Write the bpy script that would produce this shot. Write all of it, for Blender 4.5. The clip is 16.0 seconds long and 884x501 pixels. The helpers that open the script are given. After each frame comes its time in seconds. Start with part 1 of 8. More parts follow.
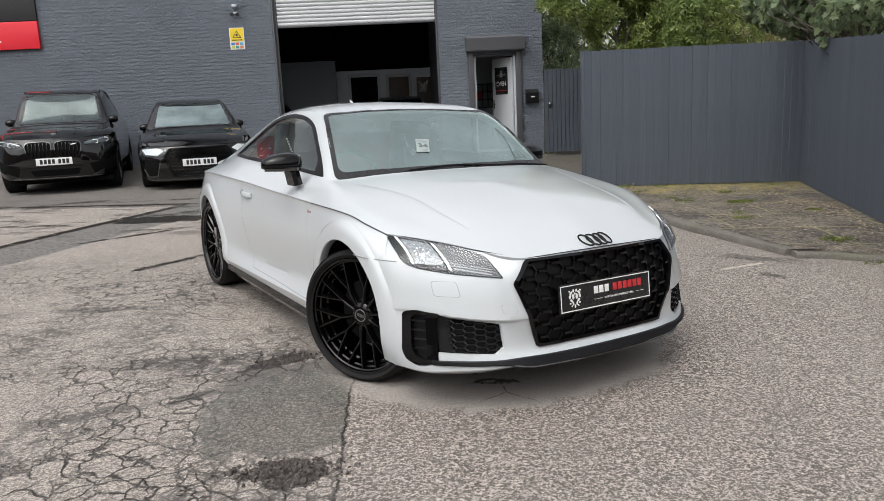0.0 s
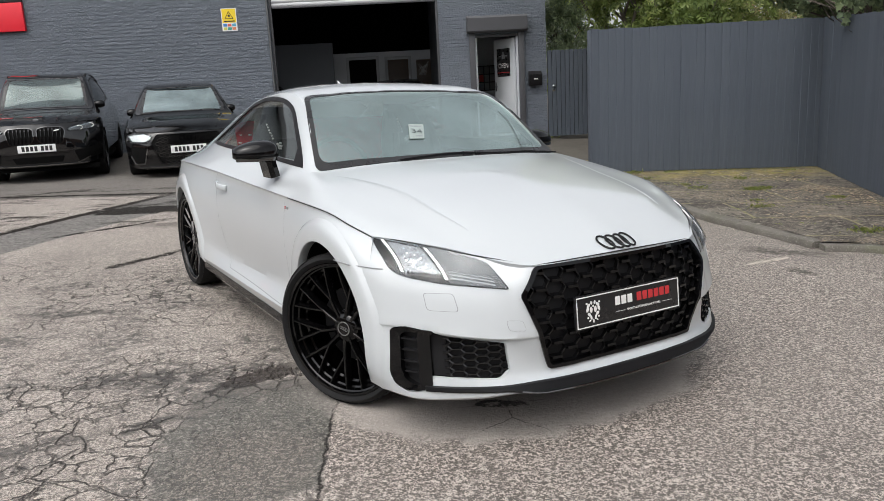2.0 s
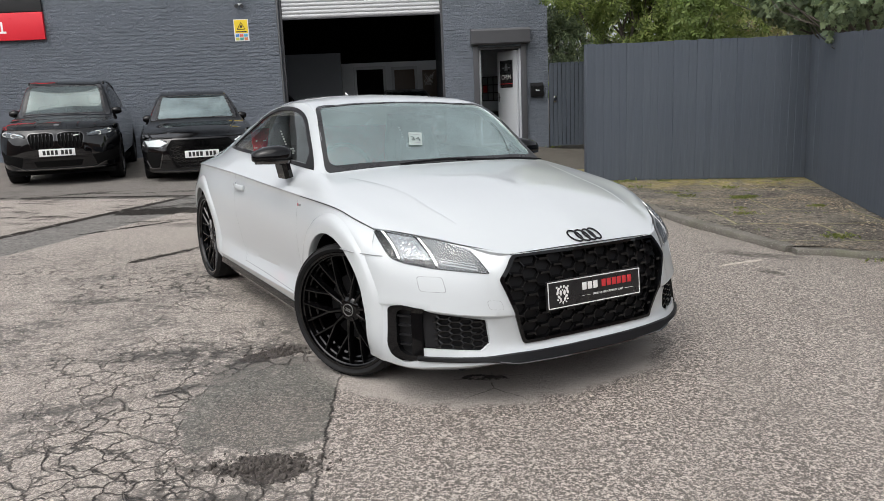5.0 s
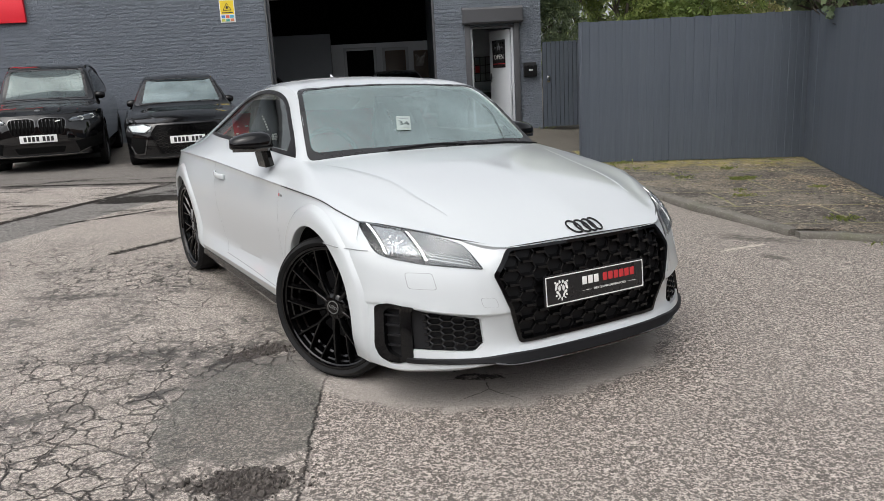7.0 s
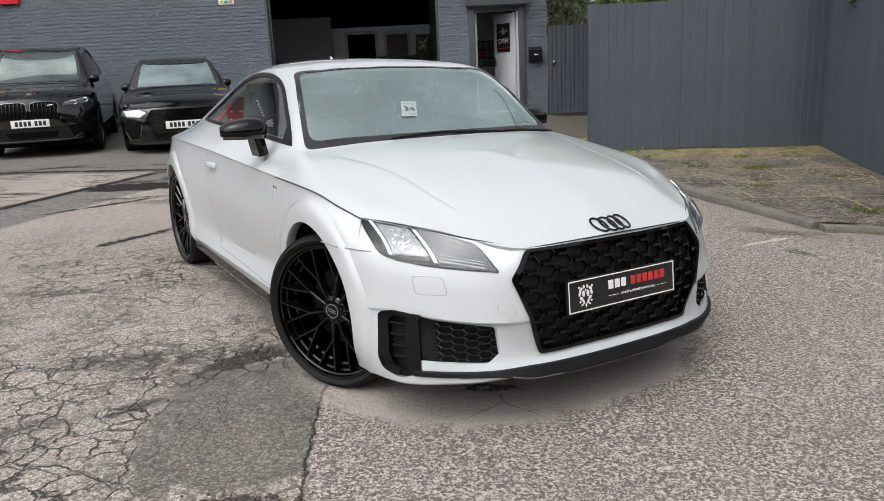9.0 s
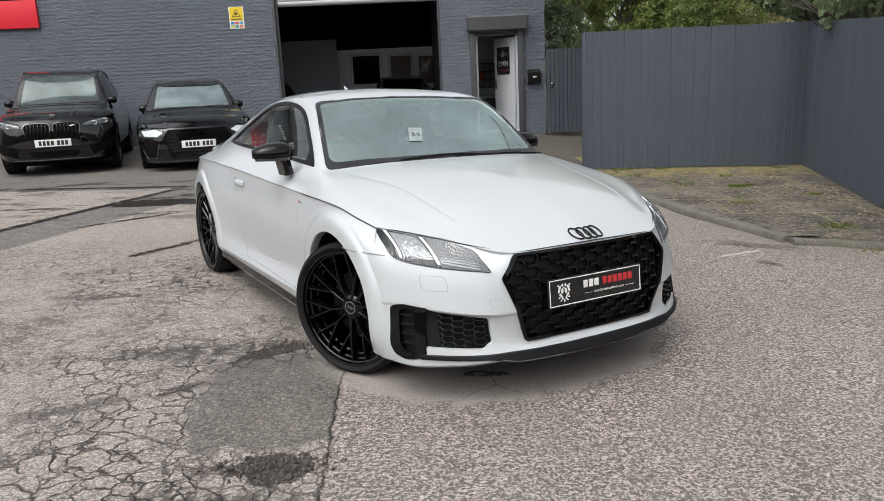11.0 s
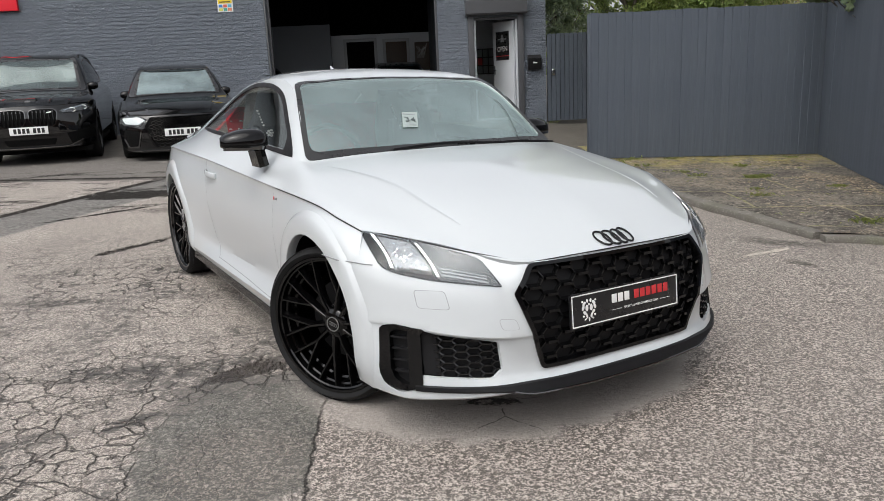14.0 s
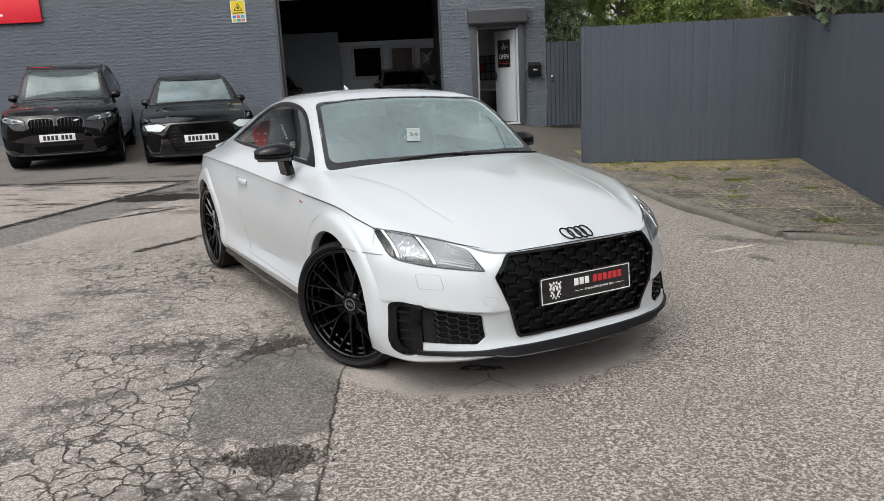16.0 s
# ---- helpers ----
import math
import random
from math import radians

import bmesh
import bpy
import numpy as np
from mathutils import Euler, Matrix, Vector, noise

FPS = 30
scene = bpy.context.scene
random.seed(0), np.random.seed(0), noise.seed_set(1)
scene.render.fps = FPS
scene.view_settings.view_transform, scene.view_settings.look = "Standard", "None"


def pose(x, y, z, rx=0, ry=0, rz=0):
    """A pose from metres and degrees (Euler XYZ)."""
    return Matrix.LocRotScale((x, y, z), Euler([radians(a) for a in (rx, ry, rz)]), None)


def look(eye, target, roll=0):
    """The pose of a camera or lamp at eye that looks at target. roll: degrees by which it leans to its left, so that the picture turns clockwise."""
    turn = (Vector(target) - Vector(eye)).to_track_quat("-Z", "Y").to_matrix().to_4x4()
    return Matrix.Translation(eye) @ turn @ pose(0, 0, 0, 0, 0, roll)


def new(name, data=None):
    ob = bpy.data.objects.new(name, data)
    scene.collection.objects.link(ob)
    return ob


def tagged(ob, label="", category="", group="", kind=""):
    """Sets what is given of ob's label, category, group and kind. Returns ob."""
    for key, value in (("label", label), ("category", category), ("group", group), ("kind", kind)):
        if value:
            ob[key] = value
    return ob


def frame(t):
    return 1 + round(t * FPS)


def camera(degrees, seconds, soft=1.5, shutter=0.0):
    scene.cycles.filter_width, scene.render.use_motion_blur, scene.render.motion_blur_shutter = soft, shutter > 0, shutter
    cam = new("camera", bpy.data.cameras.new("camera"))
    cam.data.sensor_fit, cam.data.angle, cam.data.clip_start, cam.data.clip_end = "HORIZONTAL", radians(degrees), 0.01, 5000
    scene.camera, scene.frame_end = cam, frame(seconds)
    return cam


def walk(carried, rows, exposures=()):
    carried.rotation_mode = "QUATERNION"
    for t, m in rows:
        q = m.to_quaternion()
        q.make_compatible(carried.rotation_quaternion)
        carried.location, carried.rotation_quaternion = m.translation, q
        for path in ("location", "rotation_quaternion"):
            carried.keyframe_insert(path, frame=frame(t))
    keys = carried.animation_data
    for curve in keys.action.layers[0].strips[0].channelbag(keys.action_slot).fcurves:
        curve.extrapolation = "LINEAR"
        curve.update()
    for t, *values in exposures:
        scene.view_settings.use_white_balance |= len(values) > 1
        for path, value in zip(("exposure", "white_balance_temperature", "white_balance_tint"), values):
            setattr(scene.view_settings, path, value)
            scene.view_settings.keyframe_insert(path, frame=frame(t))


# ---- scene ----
cam = camera(61.8, 16.0, soft=0.6)
PATH = [
    (0.0, (-0.168, -0.089, 1.312), (-0.069, 1.873, 0.938), -2.75),
    (0.5, (-0.195, 0.051, 1.302), (-0.096, 2.01, 0.914), -3.01),
    (1.0, (-0.203, 0.157, 1.303), (-0.105, 2.113, 0.899), -3.17),
    (1.5, (-0.164, 0.292, 1.305), (-0.069, 2.247, 0.894), -3.19),
    (2.0, (-0.112, 0.399, 1.296), (-0.021, 2.353, 0.881), -3.03),
    (2.5, (-0.106, 0.388, 1.292), (-0.022, 2.344, 0.88), -2.8),
    (3.0, (-0.116, 0.242, 1.298), (-0.035, 2.199, 0.892), -2.61),
    (3.5, (-0.105, 0.042, 1.298), (-0.027, 2.001, 0.9), -2.43),
    (4.0, (-0.077, -0.067, 1.303), (-0.002, 1.893, 0.914), -2.31),
    (6.5, (-0.076, 0.035, 1.31), (0.013, 1.989, 0.891), -2.91),
    (7.0, (-0.048, 0.162, 1.312), (0.043, 2.11, 0.872), -3.01),
    (7.5, (-0.02, 0.265, 1.322), (0.07, 2.209, 0.861), -3.01),
    (8.0, (-0.019, 0.374, 1.307), (0.069, 2.315, 0.832), -2.99),
    (8.5, (-0.043, 0.526, 1.296), (0.045, 2.465, 0.814), -2.88),
    (11.0, (-0.097, -0.061, 1.371), (-0.012, 1.89, 0.94), -2.71),
    (11.5, (-0.091, -0.008, 1.389), (-0.01, 1.942, 0.955), -2.81),
    (12.0, (-0.074, 0.085, 1.386), (0.006, 2.035, 0.946), -2.83),
    (12.5, (-0.062, 0.183, 1.383), (0.021, 2.131, 0.937), -2.78),
    (13.0, (-0.068, 0.278, 1.367), (0.02, 2.225, 0.915), -2.74),
    (13.5, (-0.078, 0.389, 1.343), (0.013, 2.334, 0.886), -2.72),
    (14.0, (-0.081, 0.493, 1.32), (0.012, 2.437, 0.86), -2.69),
    (14.5, (-0.077, 0.497, 1.337), (0.015, 2.441, 0.877), -2.66),
    (15.0, (-0.066, 0.305, 1.379), (0.024, 2.25, 0.92), -2.7),
    (15.5, (-0.063, 0.03, 1.418), (0.022, 1.975, 0.961), -2.77),
    (16.0, (-0.07, -0.173, 1.436), (0.007, 1.773, 0.98), -2.85),
]
walk(cam, [(t, look(eye, target, roll)) for t, eye, target, roll in PATH])

# ---- daylight: bright overcast ----
world = bpy.data.worlds.new("overcast_sky")
scene.world = world
world.use_nodes = True
wn, wl = world.node_tree.nodes, world.node_tree.links
wn.clear()
w_out = wn.new("ShaderNodeOutputWorld")
w_bg = wn.new("ShaderNodeBackground")
w_sky = wn.new("ShaderNodeTexSky")
w_sky.sky_type = "NISHITA"
w_sky.sun_disc = False
w_sky.sun_elevation, w_sky.sun_rotation = radians(58), radians(214)
w_sky.air_density, w_sky.dust_density, w_sky.ozone_density = 1.0, 4.0, 1.0
w_hsv = wn.new("ShaderNodeHueSaturation")
w_hsv.inputs["Saturation"].default_value = 0.22
w_cloud = wn.new("ShaderNodeTexNoise")
w_cloud.inputs["Scale"].default_value, w_cloud.inputs["Detail"].default_value = 2.4, 6.0
w_map = wn.new("ShaderNodeMapRange")
w_map.inputs["From Min"].default_value, w_map.inputs["From Max"].default_value = 0.3, 0.7
w_map.inputs["To Min"].default_value, w_map.inputs["To Max"].default_value = 0.72, 1.25
w_mul = wn.new("ShaderNodeMixRGB")
w_mul.blend_type, w_mul.inputs[0].default_value = "MULTIPLY", 1.0
w_co = wn.new("ShaderNodeTexCoord")
wl.new(w_co.outputs["Generated"], w_cloud.inputs["Vector"])
wl.new(w_cloud.outputs["Fac"], w_map.inputs["Value"])
wl.new(w_sky.outputs["Color"], w_hsv.inputs["Color"])
wl.new(w_hsv.outputs["Color"], w_mul.inputs[1])
wl.new(w_map.outputs["Result"], w_mul.inputs[2])
wl.new(w_mul.outputs["Color"], w_bg.inputs["Color"])
w_bg.inputs["Strength"].default_value = 0.14
wl.new(w_bg.outputs["Background"], w_out.inputs["Surface"])

sun = new("sun", bpy.data.lights.new("sun", "SUN"))
sun.data.energy, sun.data.angle, sun.data.color = 0.75, radians(70), (1.0, 0.97, 0.93)
sun.matrix_world = look((-5, -4, 15), (0, 4, 0))
scene.view_settings.exposure = 0.62

# area lamp added in the bay opening, standing in for sky light on the interior
bay = new("bay_fill", bpy.data.lights.new("bay_fill", "AREA"))
bay.data.shape, bay.data.size, bay.data.size_y, bay.data.energy = "RECTANGLE", 3.3, 2.7, 9
bay.data.color = (0.93, 0.96, 1.0)
bay.matrix_world = look((-0.98, 16.75, 1.80), (-0.98, 20.0, 1.70))

# ---- materials ----
def mat(name, color, rough=0.6, metal=0.0, coat=0.0, spec=0.5):
    m = bpy.data.materials.new(name)
    m.use_nodes = True
    b = m.node_tree.nodes["Principled BSDF"]
    b.inputs["Base Color"].default_value = (*color, 1)
    b.inputs["Roughness"].default_value = rough
    b.inputs["Metallic"].default_value = metal
    b.inputs["Coat Weight"].default_value = coat
    b.inputs["Coat Roughness"].default_value = 0.03
    b.inputs["Specular IOR Level"].default_value = spec
    return m


class Nodes:
    """Short hand for wiring a material."""

    def __init__(self, m):
        self.t, self.n, self.l = m.node_tree, m.node_tree.nodes, m.node_tree.links
        self.b = self.n["Principled BSDF"]
        self.obj = self.n.new("ShaderNodeTexCoord").outputs["Object"]

    def link(self, a, b):
        self.l.new(a, b)

    def put(self, socket, v):
        if isinstance(v, (int, float)):
            socket.default_value = v
        elif isinstance(v, tuple):
            socket.default_value = (*v, 1) if len(v) == 3 and socket.type == "RGBA" else v
        else:
            self.l.new(v, socket)

    def noise(self, scale, detail=4.0, rough=0.55, vec=None, distort=0.0):
        x = self.n.new("ShaderNodeTexNoise")
        x.inputs["Scale"].default_value, x.inputs["Detail"].default_value = scale, detail
        x.inputs["Roughness"].default_value, x.inputs["Distortion"].default_value = rough, distort
        self.l.new(vec or self.obj, x.inputs["Vector"])
        return x.outputs["Fac"]

    def voronoi(self, scale, feature="F1", vec=None, out="Distance", rnd=1.0):
        x = self.n.new("ShaderNodeTexVoronoi")
        x.feature = feature
        x.inputs["Scale"].default_value, x.inputs["Randomness"].default_value = scale, rnd
        self.l.new(vec or self.obj, x.inputs["Vector"])
        return x.outputs[out]

    def rng(self, v, a, b, c=0.0, d=1.0, smooth=False):
        x = self.n.new("ShaderNodeMapRange")
        x.interpolation_type = "SMOOTHSTEP" if smooth else "LINEAR"
        for k, val in (("From Min", a), ("From Max", b), ("To Min", c), ("To Max", d)):
            x.inputs[k].default_value = val
        self.l.new(v, x.inputs["Value"])
        return x.outputs["Result"]

    def math(self, op, a, b=0.0, c=None):
        x = self.n.new("ShaderNodeMath")
        x.operation = op
        self.put(x.inputs[0], a), self.put(x.inputs[1], b)
        if c is not None:
            self.put(x.inputs[2], c)
        return x.outputs[0]

    def mix(self, f, a, b, mode="MIX"):
        x = self.n.new("ShaderNodeMixRGB")
        x.blend_type = mode
        self.put(x.inputs[0], f), self.put(x.inputs[1], a), self.put(x.inputs[2], b)
        return x.outputs[0]

    def vec(self, v, scale=(1, 1, 1), loc=(0, 0, 0), rot=(0, 0, 0)):
        x = self.n.new("ShaderNodeMapping")
        x.inputs["Scale"].default_value, x.inputs["Location"].default_value = scale, loc
        x.inputs["Rotation"].default_value = [radians(r) for r in rot]
        self.l.new(v, x.inputs["Vector"])
        return x.outputs["Vector"]

    def warp(self, scale, amount, vec=None):
        x = self.n.new("ShaderNodeTexNoise")
        x.inputs["Scale"].default_value = scale
        self.l.new(vec or self.obj, x.inputs["Vector"])
        s = self.n.new("ShaderNodeVectorMath")
        s.operation = "MULTIPLY_ADD"
        self.l.new(x.outputs["Color"], s.inputs[0])
        s.inputs[1].default_value = (amount,) * 3
        self.l.new(vec or self.obj, s.inputs[2])
        return s.outputs[0]

    def random(self):
        return self.n.new("ShaderNodeObjectInfo").outputs["Random"]

    def island(self):
        return self.n.new("ShaderNodeNewGeometry").outputs["Random Per Island"]

    def bump(self, h, dist, strength=1.0, base=None):
        x = self.n.new("ShaderNodeBump")
        x.inputs["Distance"].default_value, x.inputs["Strength"].default_value = dist, strength
        self.l.new(h, x.inputs["Height"])
        if base is not None:
            self.l.new(base, x.inputs["Normal"])
        self.l.new(x.outputs["Normal"], self.b.inputs["Normal"])
        return x.outputs["Normal"]

    def color(self, v):
        self.put(self.b.inputs["Base Color"], v)

    def rough(self, v):
        self.put(self.b.inputs["Roughness"], v)


def worn(name, color, rough=0.6, amount=0.25, scale=6.0, grain=60.0, bump=0.0006, metal=0.0, coat=0.0, spec=0.5):
    """A plain surface with soft blotches, fine grain and a little relief."""
    m = mat(name, color, rough, metal, coat, spec)
    k = Nodes(m)
    f = k.noise(scale, 5)
    g = k.noise(grain, 3)
    dark = tuple(c * (1 - amount) for c in color)
    light = tuple(min(1, c * (1 + amount)) for c in color)
    k.color(k.mix(k.math("ADD", k.math("MULTIPLY", f, 0.65), k.math("MULTIPLY", g, 0.35)), dark, light))
    k.rough(k.rng(f, 0.3, 0.7, max(0.02, rough - 0.08), min(1, rough + 0.08)))
    if bump:
        k.bump(g, bump)
    return m


def glass(name, tint, sky_gloss=0.0, ior=1.52, dry=0.35):
    """Clear glass; the value after the tint adds near-mirror gloss that brightens the pane with sky."""
    m = bpy.data.materials.new(name)
    m.use_nodes = True
    n, l = m.node_tree.nodes, m.node_tree.links
    n.clear()
    out, mixn = n.new("ShaderNodeOutputMaterial"), n.new("ShaderNodeMixShader")
    t, g, f = n.new("ShaderNodeBsdfTransparent"), n.new("ShaderNodeBsdfGlossy"), n.new("ShaderNodeLayerWeight")
    t.inputs["Color"].default_value = (*tint, 1)
    g.inputs["Roughness"].default_value = 0.0
    f.inputs["Blend"].default_value = 0.5
    # gloss that grows towards grazing view, alike on both faces of the pane
    pw, ma = n.new("ShaderNodeMath"), n.new("ShaderNodeMath")
    pw.operation, pw.inputs[1].default_value = "POWER", 5.0
    f0 = ((ior - 1) / (ior + 1)) ** 2
    ma.operation, ma.inputs[1].default_value, ma.inputs[2].default_value = "MULTIPLY_ADD", 1 - f0, f0
    l.new(f.outputs["Facing"], pw.inputs[0]), l.new(pw.outputs[0], ma.inputs[0])
    l.new(ma.outputs[0], mixn.inputs[0]), l.new(t.outputs[0], mixn.inputs[1]), l.new(g.outputs[0], mixn.inputs[2])
    last = mixn.outputs[0]
    if sky_gloss:
        # added reflection over the whole pane, weaker in small drop-like spots
        wet, m2 = n.new("ShaderNodeBsdfGlossy"), n.new("ShaderNodeMixShader")
        wet.inputs["Roughness"].default_value = 0.03
        wet.inputs["Color"].default_value = (0.84, 0.97, 0.93, 1)
        co, ns, mr = n.new("ShaderNodeTexCoord"), n.new("ShaderNodeTexNoise"), n.new("ShaderNodeMapRange")
        ns.inputs["Scale"].default_value, ns.inputs["Detail"].default_value = 3.5, 6
        mr.inputs["From Min"].default_value, mr.inputs["From Max"].default_value = 0.3, 0.7
        mr.inputs["To Min"].default_value, mr.inputs["To Max"].default_value = sky_gloss * 0.75, sky_gloss * 1.25
        l.new(co.outputs["Object"], ns.inputs["Vector"]), l.new(ns.outputs["Fac"], mr.inputs["Value"])
        fac = mr.outputs["Result"]
        vo, dr, mx = n.new("ShaderNodeTexVoronoi"), n.new("ShaderNodeMapRange"), n.new("ShaderNodeMath")
        vo.inputs["Scale"].default_value = 42
        dr.inputs["From Min"].default_value, dr.inputs["From Max"].default_value = 0.07, 0.12
        dr.inputs["To Min"].default_value, dr.inputs["To Max"].default_value = dry, 1.0
        mx.operation = "MULTIPLY"
        l.new(co.outputs["Object"], vo.inputs["Vector"]), l.new(vo.outputs["Distance"], dr.inputs["Value"])
        l.new(fac, mx.inputs[0]), l.new(dr.outputs["Result"], mx.inputs[1])
        l.new(mx.outputs[0], m2.inputs[0]), l.new(last, m2.inputs[1]), l.new(wet.outputs[0], m2.inputs[2])
        last = m2.outputs[0]
    l.new(last, out.inputs[0])
    return m


def glow(name, color, strength):
    m = bpy.data.materials.new(name)
    m.use_nodes = True
    b = m.node_tree.nodes["Principled BSDF"]
    b.inputs["Base Color"].default_value = (*color, 1)
    b.inputs["Emission Color"].default_value = (*color, 1)
    b.inputs["Emission Strength"].default_value = strength
    return m


M_WHITE = mat("white_car_paint", (0.80, 0.81, 0.82), 0.28, 0, 1.0)
k = Nodes(M_WHITE)
k.color(k.mix(k.noise(2.0, 3), (0.512, 0.541, 0.557), (0.530, 0.559, 0.575)))
M_BLACKPAINT = mat("black_car_paint", (0.0035, 0.0035, 0.004), 0.10, 0, 1.0, 0.3)
M_BLACKPAINT.node_tree.nodes["Principled BSDF"].inputs["Coat IOR"].default_value = 1.45
k = Nodes(M_BLACKPAINT)
k.rough(k.rng(k.noise(14, 4), 0.3, 0.7, 0.03, 0.08))
M_GLOSSBLACK = mat("gloss_black_plastic", (0.003, 0.003, 0.0034), 0.14, 0, 0.6, 0.05)
k = Nodes(M_GLOSSBLACK)
k.rough(k.rng(k.noise(18, 4), 0.3, 0.7, 0.06, 0.16))
M_PIANO = mat("polished_black_trim", (0.004, 0.004, 0.0045), 0.1, 0, 1.0, 0.3)
M_PIANO.node_tree.nodes["Principled BSDF"].inputs["Coat IOR"].default_value = 2.1
k = Nodes(M_PIANO)
k.rough(k.rng(k.noise(18, 4), 0.3, 0.7, 0.05, 0.12))
M_SATINBLACK = worn("satin_black_plastic", (0.008, 0.008, 0.009), 0.45, 0.3, 9, 200, 0.0002, 0, 0, 0.22)
M_MATTEBLACK = worn("dark_void_plastic", (0.004, 0.004, 0.004), 0.8, 0.3, 9, 120, 0.0002, 0, 0, 0.1)
M_WHEEL = mat("gloss_black_alloy", (0.002, 0.002, 0.0022), 0.12, 0.0, 0.25, 0.35)
k = Nodes(M_WHEEL)
k.rough(k.rng(k.noise(20, 4), 0.3, 0.7, 0.05, 0.12))
M_RUBBER = worn("tyre_rubber", (0.010, 0.010, 0.0105), 0.75, 0.35, 12, 160, 0.0004, 0, 0, 0.25)
M_STEEL = worn("brushed_steel", (0.45, 0.45, 0.46), 0.35, 0.2, 10, 160, 0.0001, 1.0)
M_CHROME = worn("bright_chrome", (0.75, 0.76, 0.77), 0.12, 0.08, 10, 120, 0.0, 1.0)
M_CARBON = worn("dark_interior_plastic", (0.03, 0.031, 0.033), 0.6, 0.25, 8, 180, 0.0003)
M_LEATHER = worn("dark_leather", (0.035, 0.035, 0.037), 0.5, 0.3, 7, 140, 0.0005)
M_REDCLOTH = worn("red_cover_cloth", (0.55, 0.02, 0.035), 0.7, 0.2, 6, 150, 0.0004)
# added gloss differs per pane to set how bright the reflected sky looks
M_GLASS = glass("windscreen_glass", (0.88, 0.93, 0.91), 0.43)
M_GLASSP = glass("parked_car_windscreen", (0.62, 0.68, 0.70), 0.40, 1.52, 0.9)
M_GLASSV = glass("parked_suv_windscreen", (0.62, 0.68, 0.70), 0.10, 1.52, 0.9)
M_GLASSS = glass("side_window_glass", (0.90, 0.93, 0.92), 0.014)
M_GLASSD = glass("tinted_glass", (0.45, 0.50, 0.49))
M_LENS = glass("clear_lens", (0.92, 0.94, 0.95), 0.0, 1.35)
M_FRIT = worn("black_glass_edge", (0.02, 0.02, 0.021), 0.3, 0.2, 9, 160, 0.0)
M_MIRRORGREY = worn("grey_mirror_plastic", (0.014, 0.015, 0.015), 0.5, 0.2, 9, 160, 0.0)
M_LED = glow("daytime_led", (1.0, 0.97, 0.95), 0.9)
# fine light and dark blotches in the colour imitate reflections in a chrome bowl
M_BOWL = worn("projector_bowl_metal", (0.34, 0.34, 0.35), 0.22, 0.9, 90, 160, 0.002, 0.3)
M_MESH = worn("satin_black_grille_mesh", (0.006, 0.006, 0.0065), 0.22, 0.3, 12, 200, 0.0, 0, 0, 0.5)
M_LAMPGREY = worn("lamp_inner_grey", (0.11, 0.112, 0.118), 0.35, 0.3, 12, 160, 0.0)
M_GREYCLOTH = worn("dark_grey_seat_cloth", (0.075, 0.077, 0.080), 0.8, 0.2, 9, 140, 0.0005)
M_STRIP = worn("pale_lamp_strip", (0.45, 0.46, 0.47), 0.3, 0.1, 20, 200, 0.0)
M_REFLECT = worn("grey_lamp_reflector", (0.10, 0.104, 0.108), 0.5, 0.2, 20, 200, 0.0, 0.0, 0.0, 0.2)
M_WHITEBAR = mat("white_print", (0.8, 0.8, 0.78), 0.5)
M_REDBAR = mat("red_print", (0.5, 0.03, 0.035), 0.5)
M_SLATEINK = mat("slate_print", (0.07, 0.09, 0.09), 0.5)
M_GREYBAR = mat("grey_print", (0.25, 0.26, 0.27), 0.5)
M_BLACKBAR = mat("black_print", (0.01, 0.01, 0.01), 0.5)
M_PLATE = worn("white_number_plate", (0.75, 0.75, 0.74), 0.35, 0.05, 20, 200, 0.0)
M_PLATEBLK = worn("black_dealer_plate", (0.012, 0.012, 0.013), 0.3, 0.2, 20, 200, 0.0)
M_PAPER = worn("sticker_paper", (0.31, 0.365, 0.35), 0.6, 0.04, 20, 200, 0.0)
M_GALV = worn("pale_shutter_steel", (0.52, 0.53, 0.54), 0.45, 0.12, 3, 60, 0.0002, 0.3)
M_GREYMETAL = worn("grey_painted_metal", (0.055, 0.056, 0.062), 0.5, 0.2, 4, 80, 0.0003)
M_WHITEPVC = worn("white_pvc", (0.50, 0.52, 0.54), 0.35, 0.06, 5, 80, 0.0001)
M_INWALL = worn("indoor_white_wall", (0.74, 0.77, 0.80), 0.8, 0.08, 2, 40, 0.0004)
M_INDARK = worn("indoor_dark_cladding", (0.13, 0.14, 0.155), 0.6, 0.2, 2, 40, 0.0004)
# near-black base with hardly any specular: the bay's upper darkness is in the colour
M_INBLACK = worn("unlit_interior_black", (0.002, 0.002, 0.002), 0.9, 0.2, 2, 40, 0.0004, 0, 0, 0.03)
M_INFLOOR = worn("indoor_concrete", (0.10, 0.10, 0.105), 0.5, 0.2, 2, 40, 0.0004)
M_RED = worn("red_sign_panel", (0.70, 0.018, 0.035), 0.35, 0.06, 3, 80, 0.0)
M_DARKSIGN = worn("dark_sign_panel", (0.02, 0.02, 0.022), 0.4, 0.15, 3, 80, 0.0)
M_YELLOW = worn("yellow_sign", (0.75, 0.55, 0.02), 0.4, 0.06, 6, 80, 0.0)
M_WOOD = worn("varnished_wood", (0.10, 0.065, 0.042), 0.45, 0.25, 6, 60, 0.0004)

